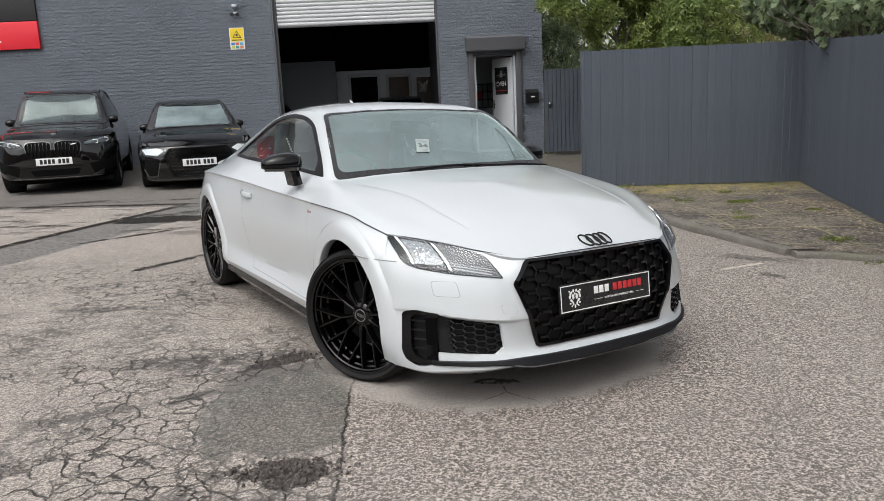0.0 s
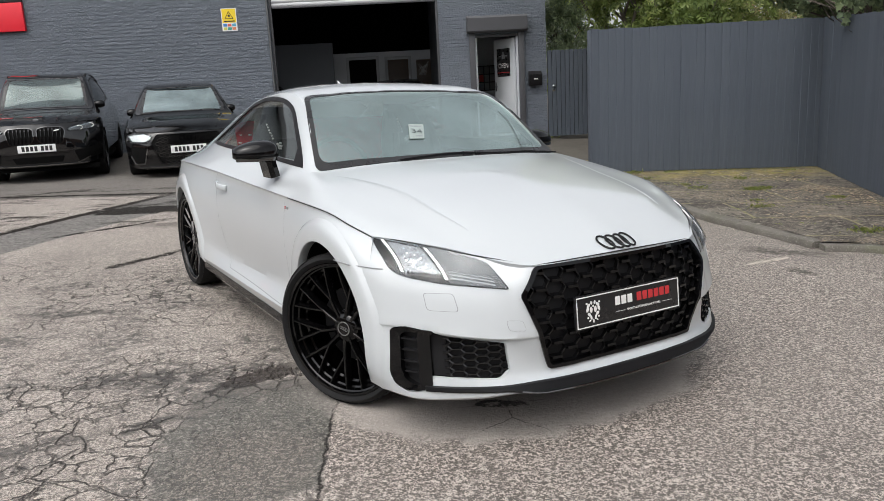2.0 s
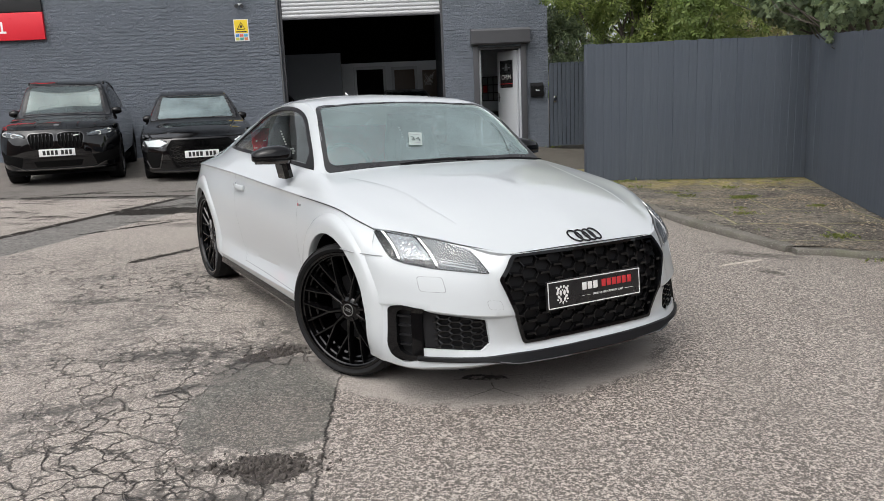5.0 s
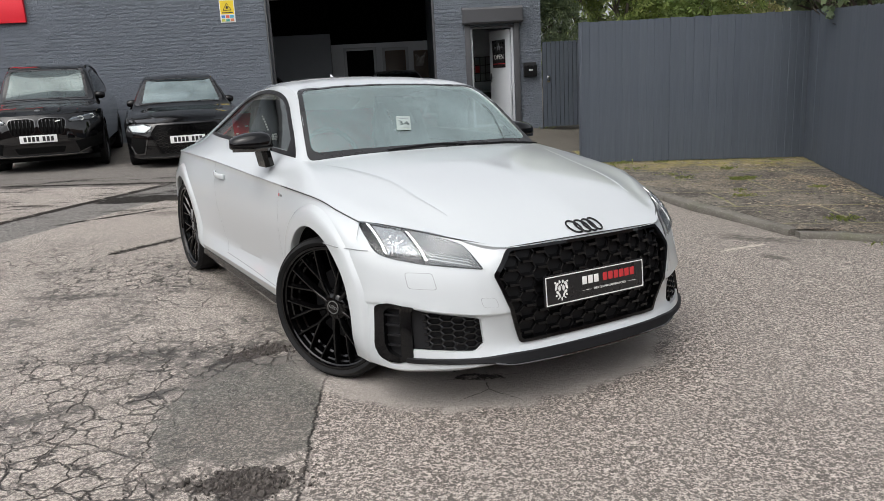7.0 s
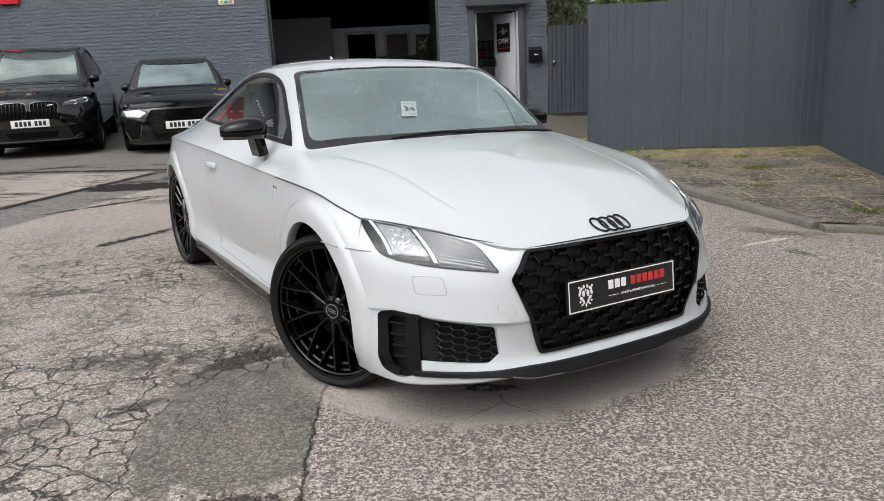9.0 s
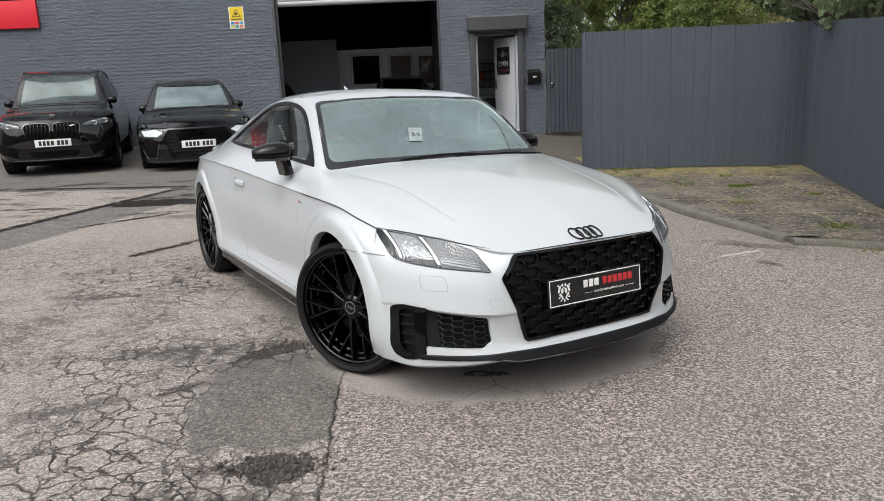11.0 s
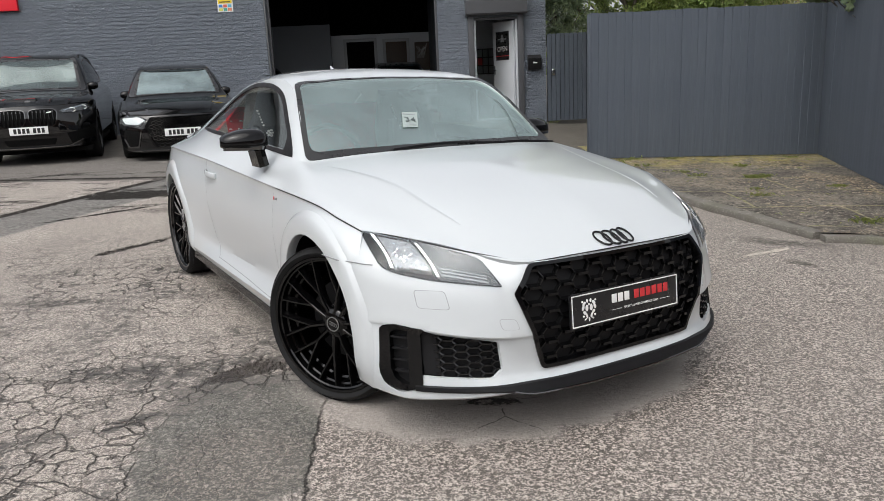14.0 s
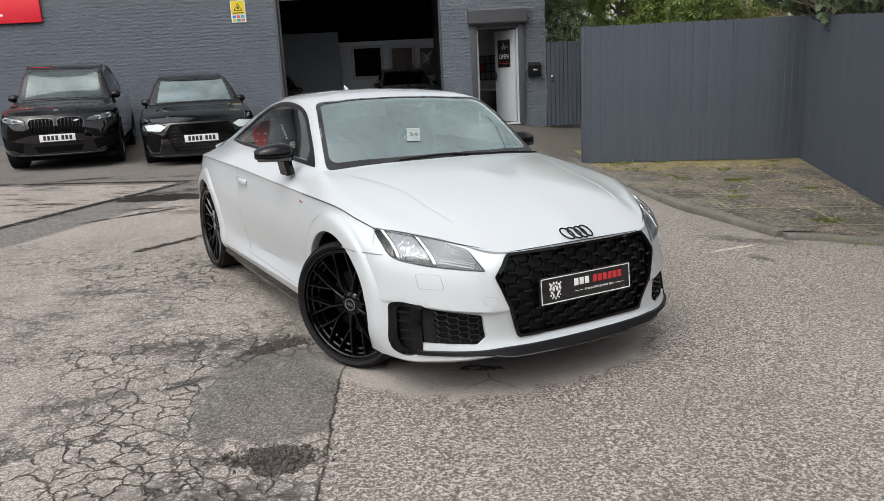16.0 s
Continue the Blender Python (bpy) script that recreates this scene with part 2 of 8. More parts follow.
# painted brick: courses and joints in relief under one coat of slate-grey paint
M_BRICK = mat("slate_painted_brick", (0.06, 0.067, 0.08), 0.62)
k = Nodes(M_BRICK)
sw = k.n.new("ShaderNodeSeparateXYZ")
k.link(k.warp(2.6, 0.030), sw.inputs[0])
cb = k.n.new("ShaderNodeCombineXYZ")
k.link(sw.outputs["X"], cb.inputs["X"]), k.link(sw.outputs["Z"], cb.inputs["Y"])
br = k.n.new("ShaderNodeTexBrick")
br.offset = 0.5
for key, v in (("Scale", 1.0), ("Mortar Size", 0.009), ("Mortar Smooth", 0.5), ("Brick Width", 0.225), ("Row Height", 0.075), ("Bias", 0.0)):
    br.inputs[key].default_value = v
br.inputs["Color1"].default_value, br.inputs["Color2"].default_value = (0.3, 0.3, 0.3, 1), (1, 1, 1, 1)
br.inputs["Mortar"].default_value = (0, 0, 0, 1)
k.link(cb.outputs[0], br.inputs["Vector"])
blot = k.noise(0.9, 6)
fine = k.noise(70, 4)
base = k.mix(blot, (0.112, 0.131, 0.158), (0.180, 0.204, 0.240))
base = k.mix(k.rng(br.outputs["Fac"], 0, 1, 0, 0.05), base, (0.05, 0.058, 0.072))
k.color(k.mix(k.rng(fine, 0.55, 0.8, 0, 0.3), base, (0.16, 0.17, 0.19)))
hgt = k.math("ADD", k.math("MULTIPLY", k.math("MULTIPLY", br.outputs["Fac"], k.rng(k.noise(2.6, 5), 0.36, 0.6, 0.15, 1.0)), -1.0), k.math("MULTIPLY", k.noise(17, 7, 0.74, k.vec(k.obj, (0.6, 1, 1.7))), 4.0))
hgt = k.math("ADD", hgt, k.math("MULTIPLY", k.rng(br.outputs["Color"], 0, 1), 0.5))
k.bump(hgt, 0.026, 1.0)

# the face of a single painted brick
M_BRICKFACE = mat("slate_painted_brick_face", (0.06, 0.067, 0.08), 0.6)
k = Nodes(M_BRICKFACE)
base = k.mix(k.noise(0.9, 6), (0.118, 0.138, 0.168), (0.186, 0.211, 0.250))
base = k.mix(k.rng(k.island(), 0, 1, 0, 0.22), base, (0.075, 0.088, 0.108))
base = k.mix(k.rng(k.random(), 0, 1, 0, 0.12), base, (0.20, 0.22, 0.25))
k.color(k.mix(k.rng(k.noise(70, 4), 0.58, 0.8, 0, 0.3), base, (0.20, 0.21, 0.23)))
k.bump(k.noise(24, 7, 0.74, k.vec(k.obj, (0.7, 1, 1.4))), 0.055, 1.0)

# fence boards: slate-blue stain over sawn timber
M_FENCE = mat("slate_stained_timber", (0.075, 0.085, 0.1), 0.75)
k = Nodes(M_FENCE)
gr = k.noise(3.0, 6, 0.6, k.vec(k.warp(2.0, 0.03), (22, 22, 0.7)))
bl = k.noise(1.6, 5)
c = k.mix(gr, (0.046, 0.057, 0.074), (0.098, 0.114, 0.138))
c = k.mix(k.rng(bl, 0.45, 0.75, 0, 0.55), c, (0.086, 0.099, 0.116))
c = k.mix(k.rng(k.random(), 0, 1, 0, 0.45), c, (0.060, 0.072, 0.092))
knots = k.rng(k.voronoi(2.3, "F1", k.vec(k.obj, (2.2, 2.2, 1.0))), 0.02, 0.07, 1, 0)
c = k.mix(k.math("MULTIPLY", knots, 0.6), c, (0.035, 0.04, 0.05))
k.color(c)
k.bump(k.math("SUBTRACT", gr, knots), 0.002, 0.6)

M_CONC = mat("weathered_concrete_kerb", (0.22, 0.21, 0.19), 0.85)
k = Nodes(M_CONC)
c = k.mix(k.noise(5, 6), (0.055, 0.05, 0.043), (0.19, 0.175, 0.15))
c = k.mix(k.rng(k.noise(90, 3), 0.55, 0.8), c, (0.33, 0.32, 0.29))
k.color(k.mix(k.rng(k.noise(2.2, 5), 0.52, 0.75, 0, 0.6), c, (0.09, 0.10, 0.045)))
k.bump(k.noise(70, 5), 0.004, 0.7)

M_SLAB = mat("mossy_worn_paving", (0.15, 0.135, 0.11), 0.9)
k = Nodes(M_SLAB)
c = k.mix(k.rng(k.noise(1.7, 7, 0.7), 0.36, 0.64), (0.030, 0.025, 0.019), (0.165, 0.145, 0.118))
c = k.mix(k.rng(k.noise(34, 6, 0.85), 0.53, 0.60, 0, 0.9), c, (0.36, 0.325, 0.27))
c = k.mix(k.rng(k.noise(20, 6, 0.8, k.vec(k.obj, loc=(3, 1, 0))), 0.51, 0.58, 0, 0.95), c, (0.022, 0.020, 0.017))
sy = k.n.new("ShaderNodeSeparateXYZ")
k.link(k.obj, sy.inputs[0])
far = k.rng(k.math("ADD", sy.outputs["Y"], k.math("MULTIPLY", k.noise(2.5, 5), 2.0)), 10.5, 11.25, 0, 1)
moss = k.math("MULTIPLY", far, k.rng(k.noise(7, 6), 0.35, 0.62))
c = k.mix(k.math("MULTIPLY", moss, 0.85), c, (0.26, 0.215, 0.06))
# moss and straw caught in the joints of the old bays
jb = k.n.new("ShaderNodeTexBrick")
for key, v in (("Scale", 1.0), ("Mortar Size", 0.022), ("Mortar Smooth", 0.6), ("Brick Width", 1.5), ("Row Height", 0.85)):
    jb.inputs[key].default_value = v
k.link(k.vec(k.warp(3.0, 0.10), (1, 1, 1), (0.3, 0.35, 0), (0, 0, 4)), jb.inputs["Vector"])
seam = k.math("MULTIPLY", jb.outputs["Fac"], k.rng(k.noise(4.5, 5), 0.34, 0.48))
c = k.mix(k.math("MULTIPLY", seam, 0.75), c, k.mix(k.rng(k.noise(30, 3), 0.4, 0.6), (0.15, 0.17, 0.045), (0.34, 0.29, 0.19)))
leafy = k.math("MULTIPLY", k.rng(k.noise(1.1, 4, vec=k.vec(k.obj, loc=(5, 2, 0))), 0.5, 0.62), k.rng(k.noise(45, 4), 0.5, 0.6))
c = k.mix(k.math("MULTIPLY", leafy, 0.75), c, (0.36, 0.29, 0.20))
k.color(c)
k.bump(k.math("SUBTRACT", k.math("ADD", k.noise(70, 5, 0.7), leafy), seam), 0.009, 0.8)

M_STONE = mat("loose_road_stone", (0.2, 0.19, 0.17), 0.9)
k = Nodes(M_STONE)
c = k.mix(k.island(), (0.03, 0.025, 0.022), (0.17, 0.15, 0.135))
k.color(k.mix(k.noise(60, 4), c, (0.05, 0.043, 0.038)))
k.bump(k.noise(120, 4), 0.002)


def leaf_mat(name, a, b, c, trans=0.5):
    m = mat(name, a, 0.5)
    k = Nodes(m)
    r = k.island()
    col = k.mix(k.rng(r, 0, 0.6), a, b)
    col = k.mix(k.rng(r, 0.82, 1.0), col, c)
    k.color(k.mix(k.rng(k.noise(1.5, 3), 0.35, 0.75, 0, 0.7), col, a))
    tr = k.n.new("ShaderNodeBsdfTranslucent")
    k.link(col, tr.inputs["Color"])
    ms = k.n.new("ShaderNodeMixShader")
    ms.inputs[0].default_value = trans
    k.link(k.b.outputs[0], ms.inputs[1]), k.link(tr.outputs[0], ms.inputs[2])
    k.link(ms.outputs[0], k.n["Material Output"].inputs[0])
    return m


M_LEAF1 = leaf_mat("ash_foliage", (0.08, 0.12, 0.03), (0.27, 0.34, 0.095), (0.46, 0.50, 0.18))
M_LEAF2 = leaf_mat("hawthorn_foliage", (0.13, 0.145, 0.05), (0.37, 0.36, 0.15), (0.46, 0.26, 0.15))
M_LEAF3 = leaf_mat("maple_foliage", (0.10, 0.14, 0.08), (0.25, 0.31, 0.175), (0.36, 0.43, 0.21))
M_LEAF4 = leaf_mat("bright_climber_foliage", (0.10, 0.15, 0.035), (0.22, 0.29, 0.08), (0.32, 0.38, 0.13))
M_WEED = leaf_mat("weed_foliage", (0.15, 0.19, 0.05), (0.28, 0.32, 0.10), (0.38, 0.35, 0.15))
M_BARK = worn("grey_bark", (0.10, 0.085, 0.07), 0.9, 0.4, 14, 60, 0.004)

# ---- mesh tools ----
def mesh_of(bm, material, name, angle=35.0):
    bmesh.ops.recalc_face_normals(bm, faces=bm.faces)
    me = bpy.data.meshes.new(name)
    for f in bm.faces:
        f.smooth = True
    bm.to_mesh(me)
    bm.free()
    me.set_sharp_from_angle(angle=radians(angle))
    for m in material if isinstance(material, (list, tuple)) else (material,):
        me.materials.append(m)
    return me


def part(name, bm, material, parent=None, label="", at=None, angle=35.0):
    """Links a bmesh as one mesh object, under a thing or a part."""
    ob = new(name, mesh_of(bm, material, name, angle))
    if parent is not None:
        ob.parent = parent
    if at is not None:
        ob.matrix_basis = at
    if label:
        tagged(ob, label)
    return ob


def thing(name, label, category, at=None, group="", kind=""):
    ob = new(name)
    ob.empty_display_size = 0.1
    if at is not None:
        ob.matrix_basis = at
    return tagged(ob, label, category, group, kind)


def add_box(bm, lo, hi, bevel=0.0, m=None):
    size = [b - a for a, b in zip(lo, hi)]
    mid = [(a + b) / 2 for a, b in zip(lo, hi)]
    t = Matrix.Translation(mid) @ Matrix.Diagonal((*size, 1))
    r = bmesh.ops.create_cube(bm, size=1, matrix=(m @ t) if m is not None else t)
    if bevel:
        es = list({e for v in r["verts"] for e in v.link_edges})
        bmesh.ops.bevel(bm, geom=es, offset=bevel, segments=2, affect="EDGES", profile=0.6)
    return bm


def box(lo, hi, bevel=0.0):
    return add_box(bmesh.new(), lo, hi, bevel)


def add_cyl(bm, p, q, r, r2=None, seg=16):
    p, q = Vector(p), Vector(q)
    d = q - p
    m = Matrix.Translation((p + q) / 2) @ d.to_track_quat("Z", "Y").to_matrix().to_4x4()
    bmesh.ops.create_cone(bm, cap_ends=True, segments=seg, radius1=r, radius2=r if r2 is None else r2, depth=d.length, matrix=m)
    return bm


def add_grid(bm, pts, close_u=False, close_v=False):
    """Quads over a rectangular array of places."""
    vs = [[bm.verts.new(p) for p in row] for row in pts]
    nu, nv = len(vs), len(vs[0])
    for i in range(nu if close_u else nu - 1):
        for j in range(nv if close_v else nv - 1):
            a, b = vs[i][j], vs[(i + 1) % nu][j]
            c, d = vs[(i + 1) % nu][(j + 1) % nv], vs[i][(j + 1) % nv]
            if len({a, b, c, d}) == 4:
                bm.faces.new((a, b, c, d))
    return vs


def spline(ctrl, n, creases=()):
    """A smooth line through control places, n steps a span, kinked at the creases (places, or place: sharpness); works on the first axis of an array."""
    creases = dict(creases) if isinstance(creases, dict) else {i: 1.0 for i in creases}
    p = np.asarray(ctrl, float)
    last = len(p) - 1
    out = []
    for i in range(last):
        b, c = p[i], p[i + 1]
        wb = 1.0 if i == 0 else creases.get(i, 0.0)
        wc = 1.0 if i + 1 == last else creases.get(i + 1, 0.0)
        mb = (c - b) * wb + (0 if wb == 1 else (c - p[i - 1]) / 2 * (1 - wb))
        mc = (c - b) * wc + (0 if wc == 1 else (p[i + 2] - b) / 2 * (1 - wc))
        for s in range(n):
            t = s / n
            out.append((2 * t**3 - 3 * t**2 + 1) * b + (t**3 - 2 * t**2 + t) * mb + (3 * t**2 - 2 * t**3) * c + (t**3 - t**2) * mc)
    out.append(p[-1])
    return np.array(out)


def net_surface(net, nu, nv, creases=None, ridges=()):
    """A smooth surface through a net of guide places [guide][station]; creases: stations at which a guide is kinked; ridges: guides that are sharp."""
    lines = np.array([spline(g, nv, (creases or {}).get(i, ())) for i, g in enumerate(net)])
    return spline(lines, nu, ridges)


def rounded(poly, r, n=5):
    """A polygon with its corners rounded."""
    out = []
    for i, p in enumerate(poly):
        p, a, b = Vector(p), Vector(poly[i - 1]), Vector(poly[(i + 1) % len(poly)])
        da, db = a - p, b - p
        k = min(r, da.length * 0.45, db.length * 0.45)
        s, e = p + da.normalized() * k, p + db.normalized() * k
        for j in range(n + 1):
            t = j / n
            out.append(tuple((1 - t) ** 2 * s + 2 * t * (1 - t) * p + t * t * e))
    return out


def swap(axis, a, b, w):
    """Place from two flat coordinates and the one along the axis."""
    return {"x": (w, a, b), "y": (a, w, b), "z": (a, b, w)}[axis]


def prism(poly, axis, lo, hi):
    bm = bmesh.new()
    f0 = [bm.verts.new(swap(axis, a, b, lo)) for a, b in poly]
    f1 = [bm.verts.new(swap(axis, a, b, hi)) for a, b in poly]
    n = len(poly)
    bm.faces.new(f0), bm.faces.new(f1)
    for i in range(n):
        bm.faces.new((f0[i], f0[(i + 1) % n], f1[(i + 1) % n], f1[i]))
    bmesh.ops.recalc_face_normals(bm, faces=bm.faces)
    return bm


def carved(bm, cutters, thick=0.012, folds=False):
    """A shell of a surface with holes cut by prisms; returns a bmesh."""
    me = bpy.data.meshes.new("shell")
    bm.to_mesh(me)
    ob = new("shell", me)
    so = ob.modifiers.new("thick", "SOLIDIFY")
    so.thickness, so.offset = thick, -1.0
    tools = []
    for c in cutters:
        cm = bpy.data.meshes.new("cutter")
        c.to_mesh(cm)
        c.free()
        co = new("cutter", cm)
        tools.append(co)
        mod = ob.modifiers.new("cut", "BOOLEAN")
        mod.operation, mod.object, mod.solver, mod.use_self = "DIFFERENCE", co, "EXACT", folds and not tools[1:]
    dg = bpy.context.evaluated_depsgraph_get()
    dg.update()
    done = bpy.data.meshes.new_from_object(ob.evaluated_get(dg))
    out = bmesh.new()
    out.from_mesh(done)
    for o in (ob, *tools):
        data = o.data
        bpy.data.objects.remove(o)
        bpy.data.meshes.remove(data)
    bpy.data.meshes.remove(done)
    return out


def tree_of(bm):
    from mathutils.bvhtree import BVHTree
    bm.normal_update()
    return BVHTree.FromBMesh(bm)


def meet(bvh, axis, a, b, start, way):
    """Where a line along an axis from the start meets a surface, and the outward normal there."""
    d = Vector(swap(axis, 0, 0, way))
    hit, nor, _, _ = bvh.ray_cast(Vector(swap(axis, a, b, start)), d)
    if hit is None:
        hit, nor, _, _ = bvh.find_nearest(Vector(swap(axis, a, b, start + way)))
    return hit, (nor if nor.dot(d) < 0 else -nor)


def laid(bvh, flat, axis, start, way, off, thick, step):
    """Lays a flat bmesh (two coordinates in x and y) on a surface along an axis, and gives it thickness."""
    xs, ys = [v.co.x for v in flat.verts], [v.co.y for v in flat.verts]
    for n, vals in ((0, xs), (1, ys)):
        for w in np.arange(min(vals) + step, max(vals), step):
            co, no = ((w, 0, 0), (1, 0, 0)) if n == 0 else ((0, w, 0), (0, 1, 0))
            bmesh.ops.bisect_plane(flat, geom=flat.verts[:] + flat.edges[:] + flat.faces[:], plane_co=co, plane_no=no)
    nors = {}
    for v in flat.verts:
        p, nrm = meet(bvh, axis, v.co.x, v.co.y, start, way)
        v.co, nors[v] = p + nrm * off, nrm
    if thick:
        old = list(flat.verts)
        r = bmesh.ops.extrude_face_region(flat, geom=flat.faces[:])
        fresh = [g for g in r["geom"] if isinstance(g, bmesh.types.BMVert)]
        for v in fresh:
            p, nrm, _, _ = bvh.find_nearest(v.co)
            side = Vector(swap(axis, 0, 0, -way))
            nrm = nrm if nrm.dot(side) > 0 else -nrm
            v.co -= nrm * thick
    return flat


def fair_sheet(bvh, poly, start):
    """A fair, curved sheet of glass that follows a surface over a plan (x, y) as closely as a low polynomial can."""
    xs, ys = [p[0] for p in poly], [p[1] for p in poly]
    x0, x1, y1 = min(xs), max(xs), max(ys)
    terms = lambda x, y: [1, x, x * x, x ** 3, y * y, y * y * x, y ** 4, y * y * x * x]
    got, want = [], []
    for x in np.linspace(x0, x1, 15):
        for y in np.linspace(-y1, y1, 21):
            if all((bx - ax) * (y - ay) <= (by - ay) * (x - ax) + 0.004 for (ax, ay), (bx, by) in zip(poly, poly[1:] + poly[:1])) or all((bx - ax) * (y - ay) >= (by - ay) * (x - ax) - 0.004 for (ax, ay), (bx, by) in zip(poly, poly[1:] + poly[:1])):
                got.append(terms(x, y)), want.append(meet(bvh, "z", x, y, start, -1)[0].z)
    for x, y in poly:
        got += [terms(x, y)] * 2
        want += [meet(bvh, "z", x, y, start, -1)[0].z] * 2
    k = np.linalg.lstsq(np.array(got), np.array(want), rcond=None)[0]
    bm = bmesh.new()
    add_grid(bm, [[(x, y, float(np.dot(k, terms(x, y)))) for y in np.linspace(-y1 - .03, y1 + .03, 61)] for x in np.linspace(x0 - .03, x1 + .03, 41)])
    return tree_of(bm)


def glazing(bvh, poly, start, step, thick=0.005):
    """A pane of fair curvature whose rim lies on the surface."""
    fair = fair_sheet(bvh, poly, start)
    bm = laid(fair, flat_poly(poly), "z", start, -1, 0, 0, step)
    off = {v: (meet(bvh, "z", v.co.x, v.co.y, start, -1)[0].z - v.co.z if v.is_boundary else 0.0) for v in bm.verts}
    inner = [(v, [e.other_vert(v) for e in v.link_edges]) for v in bm.verts if not v.is_boundary]
    for _ in range(250):
        for v, near in inner:
            off[v] = sum(off[o] for o in near) / len(near)
    for v, h in off.items():
        v.co.z += h + 0.001
    bm.normal_update()
    low = {v: v.co - v.normal * (thick if v.normal.z > 0 else -thick) for v in bm.verts}
    r = bmesh.ops.extrude_face_region(bm, geom=bm.faces[:])
    key = {tuple(round(c, 6) for c in v.co): p for v, p in low.items()}
    for g in r["geom"]:
        if isinstance(g, bmesh.types.BMVert):
            g.co = key[tuple(round(c, 6) for c in g.co)]
    bmesh.ops.recalc_face_normals(bm, faces=bm.faces[:])
    return bm


def flat_poly(poly):
    bm = bmesh.new()
    bm.faces.new([bm.verts.new((a, b, 0)) for a, b in poly])
    return bm


def flat_ring(outer, inner):
    bm = bmesh.new()
    o = [bm.verts.new((a, b, 0)) for a, b in outer]
    i = [bm.verts.new((a, b, 0)) for a, b in inner]
    n = len(o)
    for j in range(n):
        bm.faces.new((o[j], o[(j + 1) % n], i[(j + 1) % n], i[j]))
    return bm


def sweep(bm, path, profile, up=(0, 0, 1), close=False, cap=True):
    """A profile (side, up) carried along a path."""
    path = [Vector(p) for p in path]
    up = Vector(up)
    rows = []
    n = len(path)
    for i, p in enumerate(path):
        a = path[i - 1] if (i or close) else p
        b = path[(i + 1) % n] if (i < n - 1 or close) else p
        t = (b - a).normalized()
        s = t.cross(up).normalized()
        u = s.cross(t)
        rows.append([p + s * x + u * y for x, y in profile])
    vs = add_grid(bm, rows, close_u=close, close_v=True)
    if cap and not close:
        bm.faces.new(vs[0]), bm.faces.new(vs[-1][::-1])
    return bm


def tube(path, r, seg=8, close=False):
    prof = [(r * math.cos(2 * math.pi * i / seg), r * math.sin(2 * math.pi * i / seg)) for i in range(seg)]
    return sweep(bmesh.new(), path, prof, close=close)


def mirrored_y(p):
    return [(a, -b, *c) for a, b, *c in p]


def words(text, size, material, name, parent, at, depth=0.001, label=""):
    """Lettering as a mesh."""
    cu = bpy.data.curves.new(name, "FONT")
    cu.body, cu.size, cu.extrude, cu.align_x, cu.align_y = text, size, depth, "CENTER", "CENTER"
    tmp = new("lettering", cu)
    dg = bpy.context.evaluated_depsgraph_get()
    me = bpy.data.meshes.new_from_object(tmp.evaluated_get(dg))
    bpy.data.objects.remove(tmp)
    me.materials.clear()
    me.materials.append(material)
    ob = new(name, me)
    if parent is not None:
        ob.parent = parent
    ob.matrix_basis = at
    return tagged(ob, label) if label else ob

# ---- ground ----
def smooth(a, b, x):
    t = min(1.0, max(0.0, (x - a) / (b - a)))
    return t * t * (3 - 2 * t)


def gz(x, y):
    """Height of the yard: a slight fall to the side, and a rise towards the building."""
    x = max(-14.0, min(9.0, x))
    yy = max(-8.0, min(18.0, y))
    side = -0.0262 * (x - 0.316) * (1 - 0.6 * smooth(7, 14, yy))
    t = yy - 6.0
    rise = 0.016 * (t + math.sqrt(t * t + 1))
    rise *= 1 - 0.9 * smooth(2.3, 3.7, x) * (1 - smooth(13.0, 20.0, yy))
    return side + rise


def slab_z(x, y):
    return 0.10 - 0.03 * (x - 2.5) - 0.02 * (10.6 - y)


M_GROUND = mat("worn_wet_asphalt", (0.2, 0.19, 0.17), 0.8)
k = Nodes(M_GROUND)
g_s = k.n.new("ShaderNodeSeparateXYZ")
k.link(k.obj, g_s.inputs[0])
gx, gy = g_s.outputs["X"], g_s.outputs["Y"]
w_big, w_mid, w_fin = k.noise(1.1, 5), k.noise(5.5, 6, 0.65), k.noise(28, 5, 0.7)
wob = k.math("ADD", k.math("MULTIPLY", k.math("SUBTRACT", w_mid, 0.5), 0.55), k.math("MULTIPLY", k.math("SUBTRACT", w_fin, 0.5), 0.16))


def line_side(px, py, qx, qy, soft, wobble=1.0):
    """1 on the left of the line p to q, 0 on its right, with a ragged edge."""
    d = math.hypot(qx - px, qy - py)
    nx, ny = -(qy - py) / d, (qx - px) / d
    e = k.math("MULTIPLY_ADD", gx, nx, k.math("MULTIPLY_ADD", gy, ny, -(px * nx + py * ny)))
    return k.rng(k.math("MULTIPLY_ADD", wob, wobble, e), -soft, soft, 0, 1, True)


def oval(cx, cy, rx, ry, turn, soft, wobble=1.0):
    c, s = math.cos(radians(turn)), math.sin(radians(turn))
    u = k.math("MULTIPLY_ADD", gx, c / rx, k.math("MULTIPLY_ADD", gy, s / rx, -(cx * c + cy * s) / rx))
    v = k.math("MULTIPLY_ADD", gx, -s / ry, k.math("MULTIPLY_ADD", gy, c / ry, (cx * s - cy * c) / ry))
    p4 = k.math("ADD", k.math("POWER", k.math("ABSOLUTE", u), 3.0), k.math("POWER", k.math("ABSOLUTE", v), 3.0))
    r = k.math("POWER", p4, 1 / 3)
    return k.rng(k.math("MULTIPLY_ADD", wob, -wobble / min(rx, ry), r), 1 - soft, 1 + soft, 1, 0, True)


